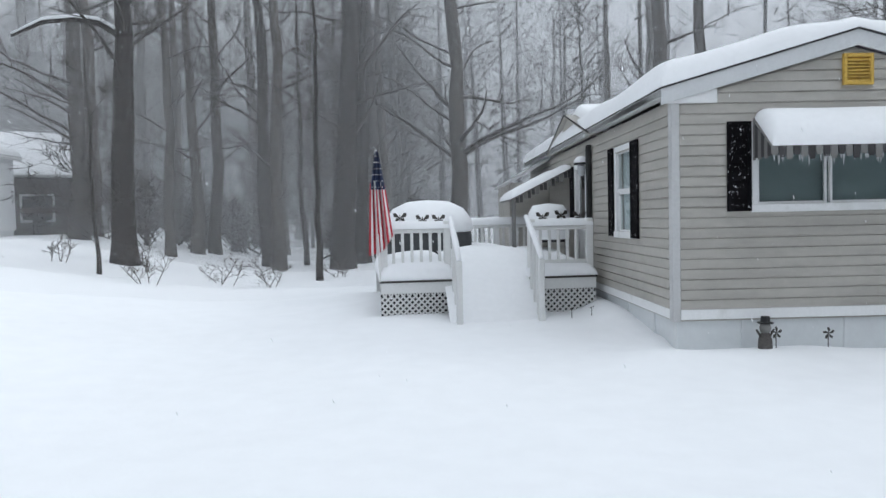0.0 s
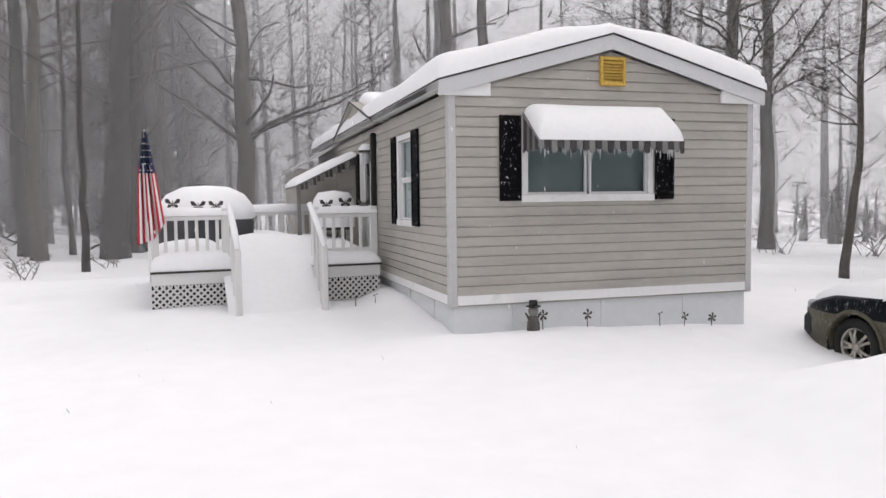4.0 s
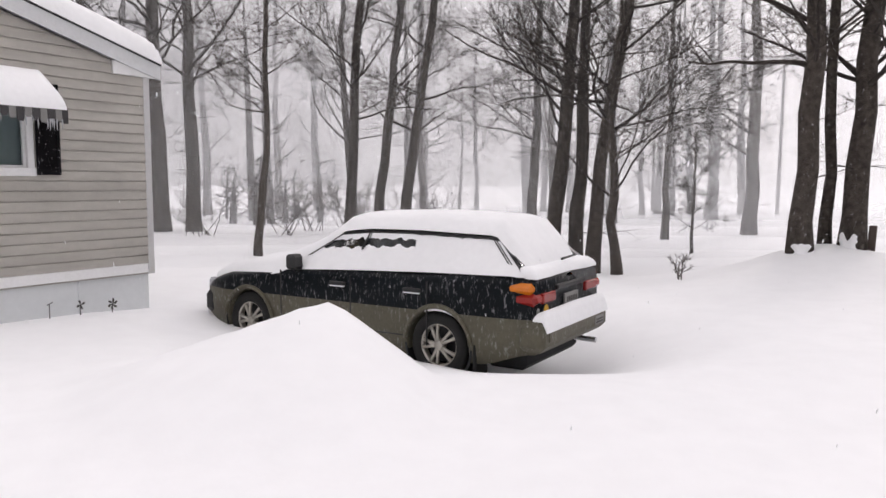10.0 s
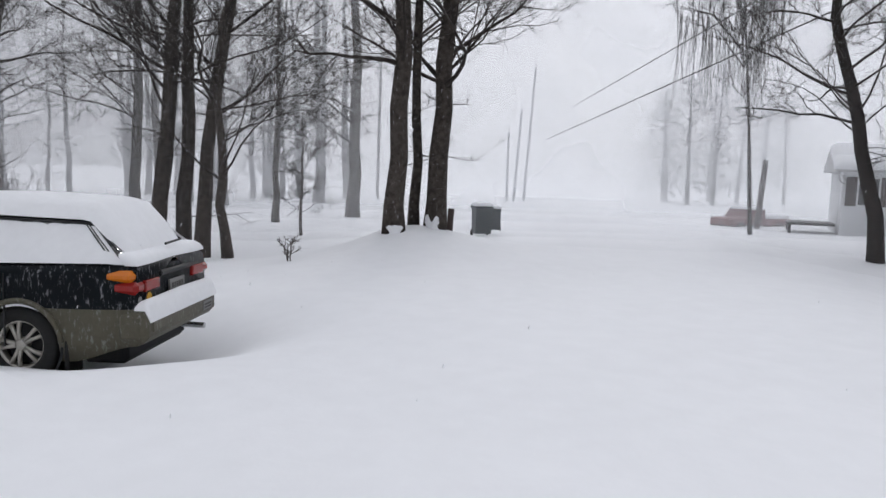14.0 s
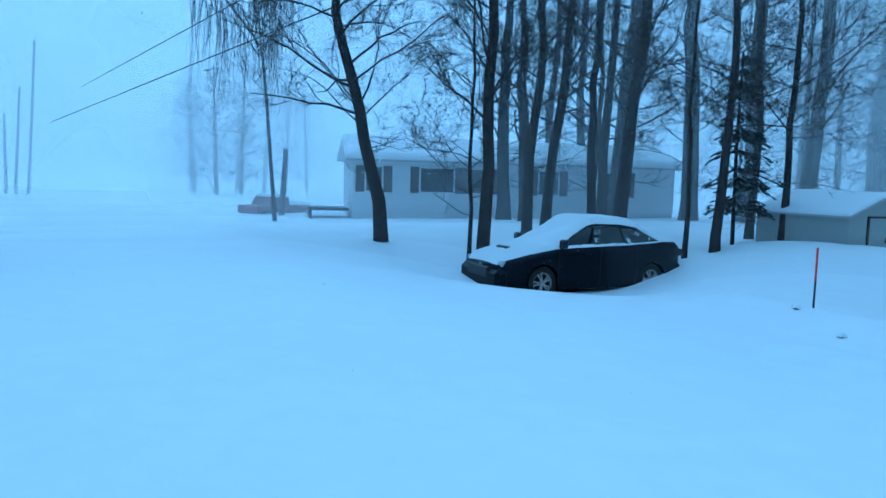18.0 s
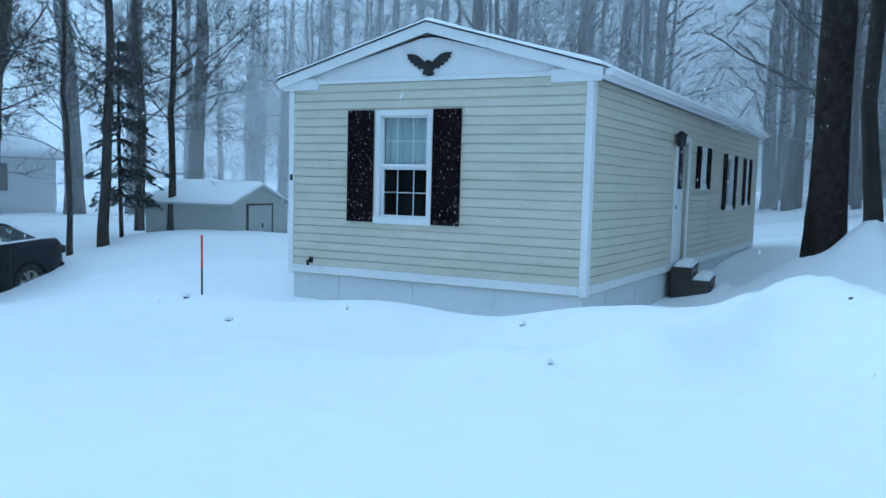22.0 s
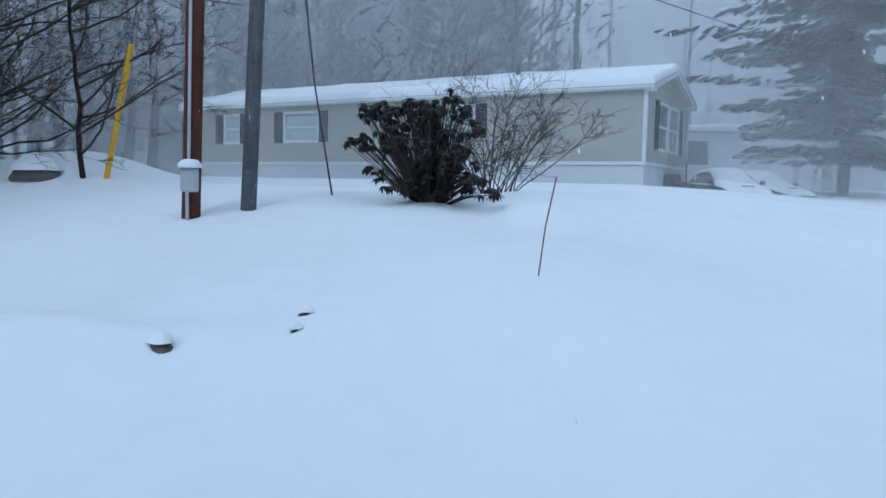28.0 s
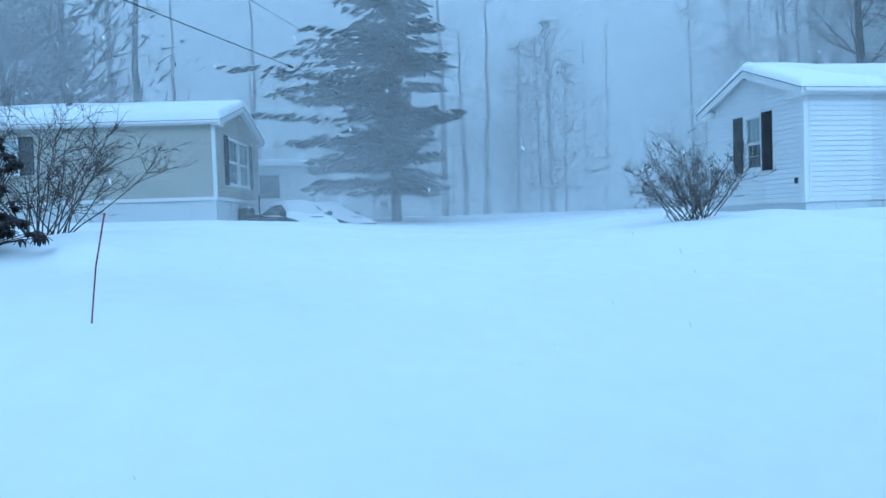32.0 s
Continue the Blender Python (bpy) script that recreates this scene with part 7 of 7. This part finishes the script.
# birch-like tree with long hanging branchlets by the far road
wt = thing("weeping_tree", pose(21.5, -18.6, ground_z(21.5, -18.6)), "pale tree with long hanging branchlets", "tree")
rnd = random.Random(66)
tk, hang = MB(), MB()
tk.tube([(0, 0, -0.4), (0.1, 0.3, 4), (0.0, 1.0, 10)], [0.08, 0.05, 0.025], 10)
for k in range(34):
    a = rnd.uniform(0, 6.283)
    z = rnd.uniform(6.0, 10.0)
    ln = rnd.uniform(0.8, 2.8)
    tip = Vector((math.cos(a) * ln, 0.6 + math.sin(a) * ln, z + 0.7))
    hang.tube([(0, 0.1 * z, z - 0.8), tip * 0.55 + Vector((0, 0, z * 0.45)), tip], [0.03, 0.02, 0.01], 5, cap=False)
    for j in range(11):
        q = rnd.uniform(0.35, 1.0)
        p = Vector((0, 0.1 * z, z - 0.8)).lerp(tip, q)
        dl = min(rnd.uniform(1.0, 3.6), max(0.3, p.z - 3.7 + rnd.uniform(-0.3, 0.8)))
        hang.tube([p, p + Vector((rnd.uniform(-0.2, 0.2), rnd.uniform(-0.2, 0.2), -dl * 0.5)), p + Vector((rnd.uniform(-0.3, 0.3), rnd.uniform(-0.3, 0.3), -dl))], [0.012, 0.009, 0.004], 3, cap=False)
part("trunk", tk.mesh("trunk", True), BARK, wt)
part("branchlets", hang.mesh("branchlets", True), TWIG, wt)


# ---- poles and lines ----
def pole(x, y, r, h, material, label, lean=(0, 0)):
    t = thing("utility_pole", pose(x, y, ground_z(x, y)), label, "utility pole")
    part("shaft", MB().tube([(0, 0, -0.5), (lean[0] * h * 0.5, lean[1] * h * 0.5, h * 0.5), (lean[0] * h, lean[1] * h, h)], [r, r * 0.93, r * 0.8], 20).mesh("shaft", True), material, t)
    return t


p1 = pole(-10.0, -14.05, 0.105, 8.5, POLEWOOD, "dark brown creosoted utility pole with a grey meter box", (-0.01, 0.03))
bx = part("meter_box", MB().bevelbox(0.09, 0.17, -0.02, 0.20, 0.28, 0.56, 0.025), GREYBOX, p1, "grey meter box capped with snow")
part("box_snow", MB().lathe([(0.13, 0.0), (0.13, 0.04), (0.08, 0.09), (0, 0.10)], 14, Matrix.Translation((0.12, 0.09, 0.55))), SNOWCAP, bx, smooth=True)
part("conduit", MB().tube([(0.12, 0.05, 0.3), (0.115, 0.05, -0.3)], [0.02, 0.02], 8).tube([(0.115, 0.07, 0.56), (0.06, 0.2, 7.8)], [0.018, 0.018], 8), GREYBOX, p1)
p2 = pole(-10.5, -13.62, 0.092, 8.5, POLEGREY, "weathered grey wooden pole dusted with snow", (-0.01, 0.05))
gy_ = thing("guy_wire", pose(-12.62, -17.39, ground_z(-12.62, -17.39)), "yellow plastic guard on a slanting guy wire", "guy wire")
part("guard", MB().tube([(0, 0, -0.2), (0.41, 0.86, 1.95)], [0.045, 0.045], 10), YELLOWGUARD, gy_)
part("wire", MB().tube([(0.40, 0.84, 1.9), (1.9, 3.0, 7.0)], [0.008, 0.008], 5), STEELDARK, gy_)
g2 = thing("guy_wire", pose(-12.05, -13.2, ground_z(-12.05, -13.2)), "thin slanting guy wire anchored in the snow", "guy wire")
part("wire", MB().tube([(0, 0, -0.1), (0.15, -0.22, 1.5), (0.8, -0.5, 6.5)], [0.014, 0.011, 0.008], 6), STEELDARK, g2)


def cable(pts, r, label):
    mb = MB()
    a, b = Vector(pts[0]), Vector(pts[1])
    seg = [a.lerp(b, k / 20) + Vector((0, 0, -pts[2] * 4 * (k / 20) * (1 - k / 20))) for k in range(21)]
    mb.tube(seg, [r] * 21, 6)
    solo("power_line", mb, STEELDARK, label, "cable", "overhead lines")


cable(((34.0, -13.8, 3.2), (12.1, -16.6, 5.2), 0.0), 0.019, "black overhead line running along the road")
cable(((12.1, -16.6, 5.2), (-10.0, -14.0, 9.4), 0.2), 0.014, "black overhead line coming to the pole")
cable(((36.0, -15.4, 5.0), (13.05, -14.56, 5.1), 0.0), 0.015, "thin overhead line running along the road")
cable(((13.05, -14.56, 5.1), (-10.2, -14.0, 9.2), 0.2), 0.010, "thin overhead line coming to the pole")
cable(((-10.5, -13.5, 4.95), (-31.1, -5.7, 6.9), 0.0), 0.013, "black service line with a splice")
cable(((-10.5, -13.45, 6.6), (-33.0, -5.6, 8.9), 0.1), 0.010, "thin service line sagging towards the far home")
cable(((-31.1, -5.7, 6.9), (-43.0, -3.5, 9.0), 0.2), 0.013, "black service line beyond the splice")
solo("line_splice", MB().tube([(-27.8, -6.95, 6.58), (-28.4, -6.72, 6.64)], [0.05, 0.05], 8), PLASTIC, "dark splice box on the service line", "cable splice")

# ---- things further off ----
m6 = Matrix.Translation((22.9, -22.3, -0.25)) @ Matrix.Rotation(math.atan2(-12.2, -5.4), 4, "Z")
h6 = thing("mobile_home", m6, "pale mobile home behind the trees with snowy roof and dark shutters", "mobile home")
part("wall", MB().box(0, 13.3, 0, 4.2, 0.3, 2.2).box(0, 13.3, 0.05, 4.15, -0.6, 0.3), SIDING5, h6)
part("roof", MB().prism([(-0.25, 2.2), (2.1, 2.95), (4.45, 2.2), (4.45, 2.12), (-0.25, 2.12)], "x", -0.25, 13.6), GREYTRIM, h6)
part("roof_snow", roof_snow(lambda u, v: 2.95 - 0.32 * abs(v - 2.1), -0.3, 13.6, -0.28, 4.48, 0.22, 0.25, 40, 20), SNOWCAP, h6, smooth=True)
for a, b in ((0.5, 1.1), (2.6, 3.9), (4.6, 5.4), (7.4, 8.2), (10.3, 11.1)):
    w = part("window", MB().box(a, b, -0.02, 0.02, 1.0, 1.9), CARGLASS, h6)
    part("window_frame", MB().bevelbox(a - 0.05, b + 0.05, -0.03, -0.021, 1.9, 1.96, 0.004).bevelbox(a - 0.05, b + 0.05, -0.03, -0.021, 0.94, 1.0, 0.004).bevelbox(a - 0.05, a, -0.03, -0.021, 1.0, 1.9, 0.004).bevelbox(b, b + 0.05, -0.03, -0.021, 1.0, 1.9, 0.004), WHITE, w)
    for s, e in ((a - 0.4, a - 0.06), (b + 0.06, b + 0.4)):
        part("shutter", MB().bevelbox(s, e, -0.035, -0.005, 0.95, 1.95, 0.006), BROWNTRIM, h6)
part("porch", MB().bevelbox(-1.6, -0.1, 0.3, 2.0, 0.2, 0.3, 0.01).box(-1.6, -1.5, 0.3, 0.4, -0.6, 0.2).box(-1.6, -1.5, 1.9, 2.0, -0.6, 0.2), STEELDARK, h6)

shed = thing("garden_shed", Matrix.Translation((7.6, -24.3, -0.2)) @ Matrix.Rotation(math.atan2(0.36, -1.83), 4, "Z"), "small grey metal garden shed with a snowy roof", "shed")
part("wall", MB().box(0, 2.3, 0, 2.2, 0, 1.02).prism([(0.0, 1.02), (2.2, 1.02), (1.1, 1.4)], "x", 2.2, 2.3), SHEDMETAL, shed)
part("wall", MB().box(2.3, 2.32, 0, 2.2, 0, 1.02).prism([(0.0, 1.02), (2.2, 1.02), (1.1, 1.42)], "x", 2.3, 2.32), SHEDMETAL, shed)
part("roof", MB().prism([(-0.08, 1.0), (1.1, 1.44), (2.28, 1.0), (2.28, 0.96), (1.1, 1.40), (-0.08, 0.96)], "x", -0.08, 2.40), GREYTRIM, shed)
part("roof_snow", roof_snow(lambda u, v: 1.44 - 0.373 * abs(v - 1.1), -0.08, 2.38, -0.08, 2.28, 0.07, 0.12, 20, 20), SNOWCAP, shed, smooth=True)
sd = part("door", MB().bevelbox(2.32, 2.345, 0.6, 1.5, 0.02, 0.96, 0.004), SHEDMETAL, shed)
part("door_frame", MB().box(2.32, 2.35, 0.55, 0.6, 0, 1.0).box(2.32, 2.35, 1.5, 1.55, 0, 1.0).box(2.32, 2.35, 0.6, 1.5, 0.96, 1.0), BROWNTRIM, sd)
part("door_handle", MB().bevelbox(2.345, 2.37, 1.1, 1.14, 0.45, 0.55, 0.006), PLASTIC, sd)

bn = thing("rubbish_bin", pose(17.2, -9.45, ground_z(17.2, -9.45), rz=12) @ Matrix.Diagonal((0.72, 0.72, 0.85, 1)), "grey wheeled rubbish bin capped with snow", "bin")
part("body", MB().prism([(-0.25, 0.08), (0.25, 0.08), (0.32, 0.85), (-0.32, 0.85)], "y", -0.30, 0.30), BINPL, bn)
part("lid", MB().bevelbox(-0.36, 0.36, -0.34, 0.34, 0.85, 0.93, 0.02), BINPL, bn)
part("lid_snow", roof_snow(lambda u, v: 0.93, -0.35, 0.35, -0.33, 0.33, 0.10, 0.15, 10, 10), SNOWCAP, bn, smooth=True)
for s in (-0.3, 0.3):
    part("wheel", MB().lathe([(0, -0.03), (0.09, -0.03), (0.09, 0.03), (0, 0.03)], 14, Matrix.Translation((0.25, s, 0.09)) @ Matrix.Rotation(radians(90), 4, "X")), RUBBER, bn)
b2 = copy_thing(bn, pose(18.0, -9.90, ground_z(18.0, -9.90) + 0.08, rz=-8) @ Matrix.Diagonal((0.62, 0.62, 0.8, 1)))
tagged(b2, "smaller grey rubbish bin tucked beside the other")
solo("post", MB().bevelbox(-0.06, 0.06, -0.06, 0.06, -0.3, 0.42, 0.01), BROWNTRIM, "short dark post beside the tree clump", "post", m=pose(12.05, -8.42, ground_z(12.05, -8.42), 3, 4))

tkm = Matrix.Translation((27.5, -21.2, ground_z(27.5, -21.2) - 0.25)) @ Matrix.Rotation(radians(115), 4, "Z") @ Matrix.Diagonal((0.72, 0.72, 0.60, 1))
truck = thing("pickup_truck", tkm, "red pickup truck half buried in blowing snow", "truck")
part("cab", MB().prism([(-0.3, 0.5), (1.2, 0.5), (1.2, 1.0), (0.8, 1.55), (-0.2, 1.55), (-0.3, 1.0)], "y", -0.8, 0.8), TRUCKRED, truck)
part("hood", MB().bevelbox(1.2, 2.3, -0.8, 0.8, 0.45, 1.0, 0.08), TRUCKRED, truck)
part("bed", MB().bevelbox(-2.3, -0.3, -0.82, 0.82, 0.45, 0.95, 0.05), TRUCKRED, truck)
part("snow_load", roof_snow(lambda u, v: 0.95, -2.25, -0.3, -0.78, 0.78, 0.25, 0.2, 14, 10), SNOWCAP, truck, smooth=True)
part("cab_snow", roof_snow(lambda u, v: 1.55, -0.25, 0.85, -0.75, 0.75, 0.15, 0.15, 10, 10), SNOWCAP, truck, smooth=True)
for x in (-1.5, 1.6):
    for s in (-1, 1):
        wheel(truck, x, s * 0.72, 0.36, 0.36, s)
for k, (x, y, h, lx, ly) in enumerate([(48.0, -13.5, 4.6, 0.0, 0.0), (48.4, -14.0, 6.2, 0.0, -0.06), (48.6, -14.7, 9.0, 0.0, -0.06)]):
    t = thing("road_pole", pose(x, y, ground_z(x, y)), "thin hazy pole along the far road", "pole", "poles along the road")
    part("shaft", MB().tube([(0, 0, -0.4), (lx * h, ly * h, h)], [0.10, 0.07], 10), HAZEDPOLE, t)
fp = thing("fence_post", pose(25.6, -20.6, ground_z(25.6, -20.6)), "leaning weathered post by the far drive", "post")
part("shaft", MB().tube([(0, 0, -0.4), (0.1, -0.25, 2.6)], [0.12, 0.10], 10), BROWNTRIM, fp)

# far house and cars beyond the beige home
m7 = Matrix.Translation((-43.0, -7.0, 2.1)) @ Matrix.Rotation(radians(95), 4, "Z")
h7 = thing("mobile_home", m7, "distant white mobile home in blowing snow", "mobile home")
part("wall", MB().box(-3.0, 2.4, 0, 5, -0.6, 2.3), SIDING5, h7)
part("roof_snow", roof_snow(lambda u, v: 2.3 + 0.1, -3.3, 2.7, -0.3, 5.3, 0.35, 0.3, 16, 16), SNOWCAP, h7, smooth=True)
part("roof", MB().bevelbox(-3.2, 2.6, -0.2, 5.2, 2.3, 2.4, 0.02), GREYTRIM, h7)
w = part("window", MB().box(-0.9, 0.6, -0.03, 0.0, 0.7, 1.9), CARGLASS, h7)
part("window_frame", MB().box(-0.98, -0.9, -0.05, -0.001, 0.65, 1.95).box(0.6, 0.68, -0.05, -0.001, 0.65, 1.95).box(-0.9, 0.6, -0.05, -0.001, 1.9, 1.97).box(-0.9, 0.6, -0.05, -0.001, 0.63, 0.7), WHITE, w)
for k, (x, y, a) in enumerate([(-30.5, -6.6, 20), (-33.0, -5.2, 35)]):
    fc = copy_thing(sedan, Matrix.Translation((x, y, ground_z(x, y) - 0.80)) @ Matrix.Rotation(radians(a), 4, "Z"))
    tagged(fc, "parked car nearly buried in snow beside the beige home")
hs = thing("house", pose(-17.4, 23.2, 1.7, rz=18), "grey cabin with a snow-laden roof seen through the wood", "house")
part("wall", MB().box(-3, 3, -2, 2, -1.9, 1.9), CABINWALL, hs)
part("roof", MB().prism([(-2.5, 1.8), (0, 3.3), (2.5, 1.8), (2.5, 1.7), (-2.5, 1.7)], "x", -3.4, 3.4), GREYTRIM, hs)
part("roof_snow", roof_snow(lambda u, v: 3.3 - 0.6 * abs(v), -3.4, 3.4, -2.55, 2.55, 0.3, 0.3, 16, 16), SNOWCAP, hs, smooth=True)
part("porch_beam", MB().bevelbox(-3.0, 3.0, -2.6, -2.45, 0.35, 0.55, 0.02), BROWNTRIM, hs)
part("porch_rail", MB().bevelbox(-3.0, 3.0, -2.6, -2.5, -0.75, -0.62, 0.02), WHITE, hs)
hw_ = part("window", MB().box(0.9, 1.9, -2.03, -2.001, 0.1, 1.0), CARGLASS, hs)
part("window_frame", MB().box(0.82, 0.9, -2.05, -2.001, 0.02, 1.08).box(1.9, 1.98, -2.05, -2.001, 0.02, 1.08).box(0.9, 1.9, -2.05, -2.001, 1.0, 1.08).box(0.9, 1.9, -2.05, -2.001, 0.02, 0.1), WHITE, hw_)


# ---- snow in the air: haze sheets, then flakes ----
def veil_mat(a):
    m = bpy.data.materials.new("snow_haze")
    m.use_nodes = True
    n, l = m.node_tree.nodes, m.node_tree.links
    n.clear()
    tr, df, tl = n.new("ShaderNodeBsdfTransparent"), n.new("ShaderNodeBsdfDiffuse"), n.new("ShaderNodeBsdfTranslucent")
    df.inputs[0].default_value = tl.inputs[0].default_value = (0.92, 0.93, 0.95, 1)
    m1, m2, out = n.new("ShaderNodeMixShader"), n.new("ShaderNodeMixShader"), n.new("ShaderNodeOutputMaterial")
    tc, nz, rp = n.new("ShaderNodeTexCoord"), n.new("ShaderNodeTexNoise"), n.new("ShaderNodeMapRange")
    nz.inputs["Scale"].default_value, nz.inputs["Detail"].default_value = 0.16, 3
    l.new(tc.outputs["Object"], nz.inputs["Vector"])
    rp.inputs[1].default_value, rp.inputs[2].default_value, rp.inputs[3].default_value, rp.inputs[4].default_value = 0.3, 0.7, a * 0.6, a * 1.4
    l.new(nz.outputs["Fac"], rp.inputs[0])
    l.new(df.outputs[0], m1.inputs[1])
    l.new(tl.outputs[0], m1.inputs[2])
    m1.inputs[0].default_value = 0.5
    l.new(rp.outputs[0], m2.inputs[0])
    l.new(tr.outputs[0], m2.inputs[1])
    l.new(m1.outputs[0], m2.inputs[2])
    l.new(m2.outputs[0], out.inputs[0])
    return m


# haze is added as translucent rings round the yard, denser further out
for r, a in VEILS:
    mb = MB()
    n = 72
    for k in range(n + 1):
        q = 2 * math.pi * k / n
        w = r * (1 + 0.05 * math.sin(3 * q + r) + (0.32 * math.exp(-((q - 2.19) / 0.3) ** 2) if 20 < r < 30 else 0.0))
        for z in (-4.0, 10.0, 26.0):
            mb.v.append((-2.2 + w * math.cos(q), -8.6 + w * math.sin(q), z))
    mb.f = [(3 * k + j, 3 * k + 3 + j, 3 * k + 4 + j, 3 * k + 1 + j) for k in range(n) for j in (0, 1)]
    solo("blowing_snow", mb, veil_mat(a), "translucent sheet that carries the haze of wind-blown snow", "falling snow", "blowing snow", "stuff", True)

rf = random.Random(9)
mb = MB()
while len(mb.v) < 6 * 5200:
    x, y, z = rf.uniform(-20, 17), rf.uniform(-26, 9), rf.uniform(0.0, 7.5)
    if math.hypot(x + 2.4, y + 8.4) < 2.6:
        continue
    s = rf.uniform(0.0035, 0.0075)
    dx, dy, dz = 0.9 * s * rf.uniform(0.2, 1), 0.5 * s, -2.2 * s
    k = len(mb.v)
    mb.v += [(x + dx, y + dy, z + dz), (x - dx, y - dy, z - dz), (x + s * 0.6, y, z), (x - s * 0.6, y, z), (x, y + s * 0.6, z), (x, y - s * 0.6, z)]
    mb.f += [(k, k + 2, k + 4), (k, k + 4, k + 3), (k, k + 3, k + 5), (k, k + 5, k + 2), (k + 1, k + 4, k + 2), (k + 1, k + 3, k + 4), (k + 1, k + 5, k + 3), (k + 1, k + 2, k + 5)]
fm_ = bpy.data.meshes.new("snowflakes")
fm_.from_pydata(mb.v, [], mb.f)
fm_.materials.append(SNOWCAP)
tagged(new("snowflakes", fm_), "falling snowflakes streaking through the air", "falling snow", kind="stuff")
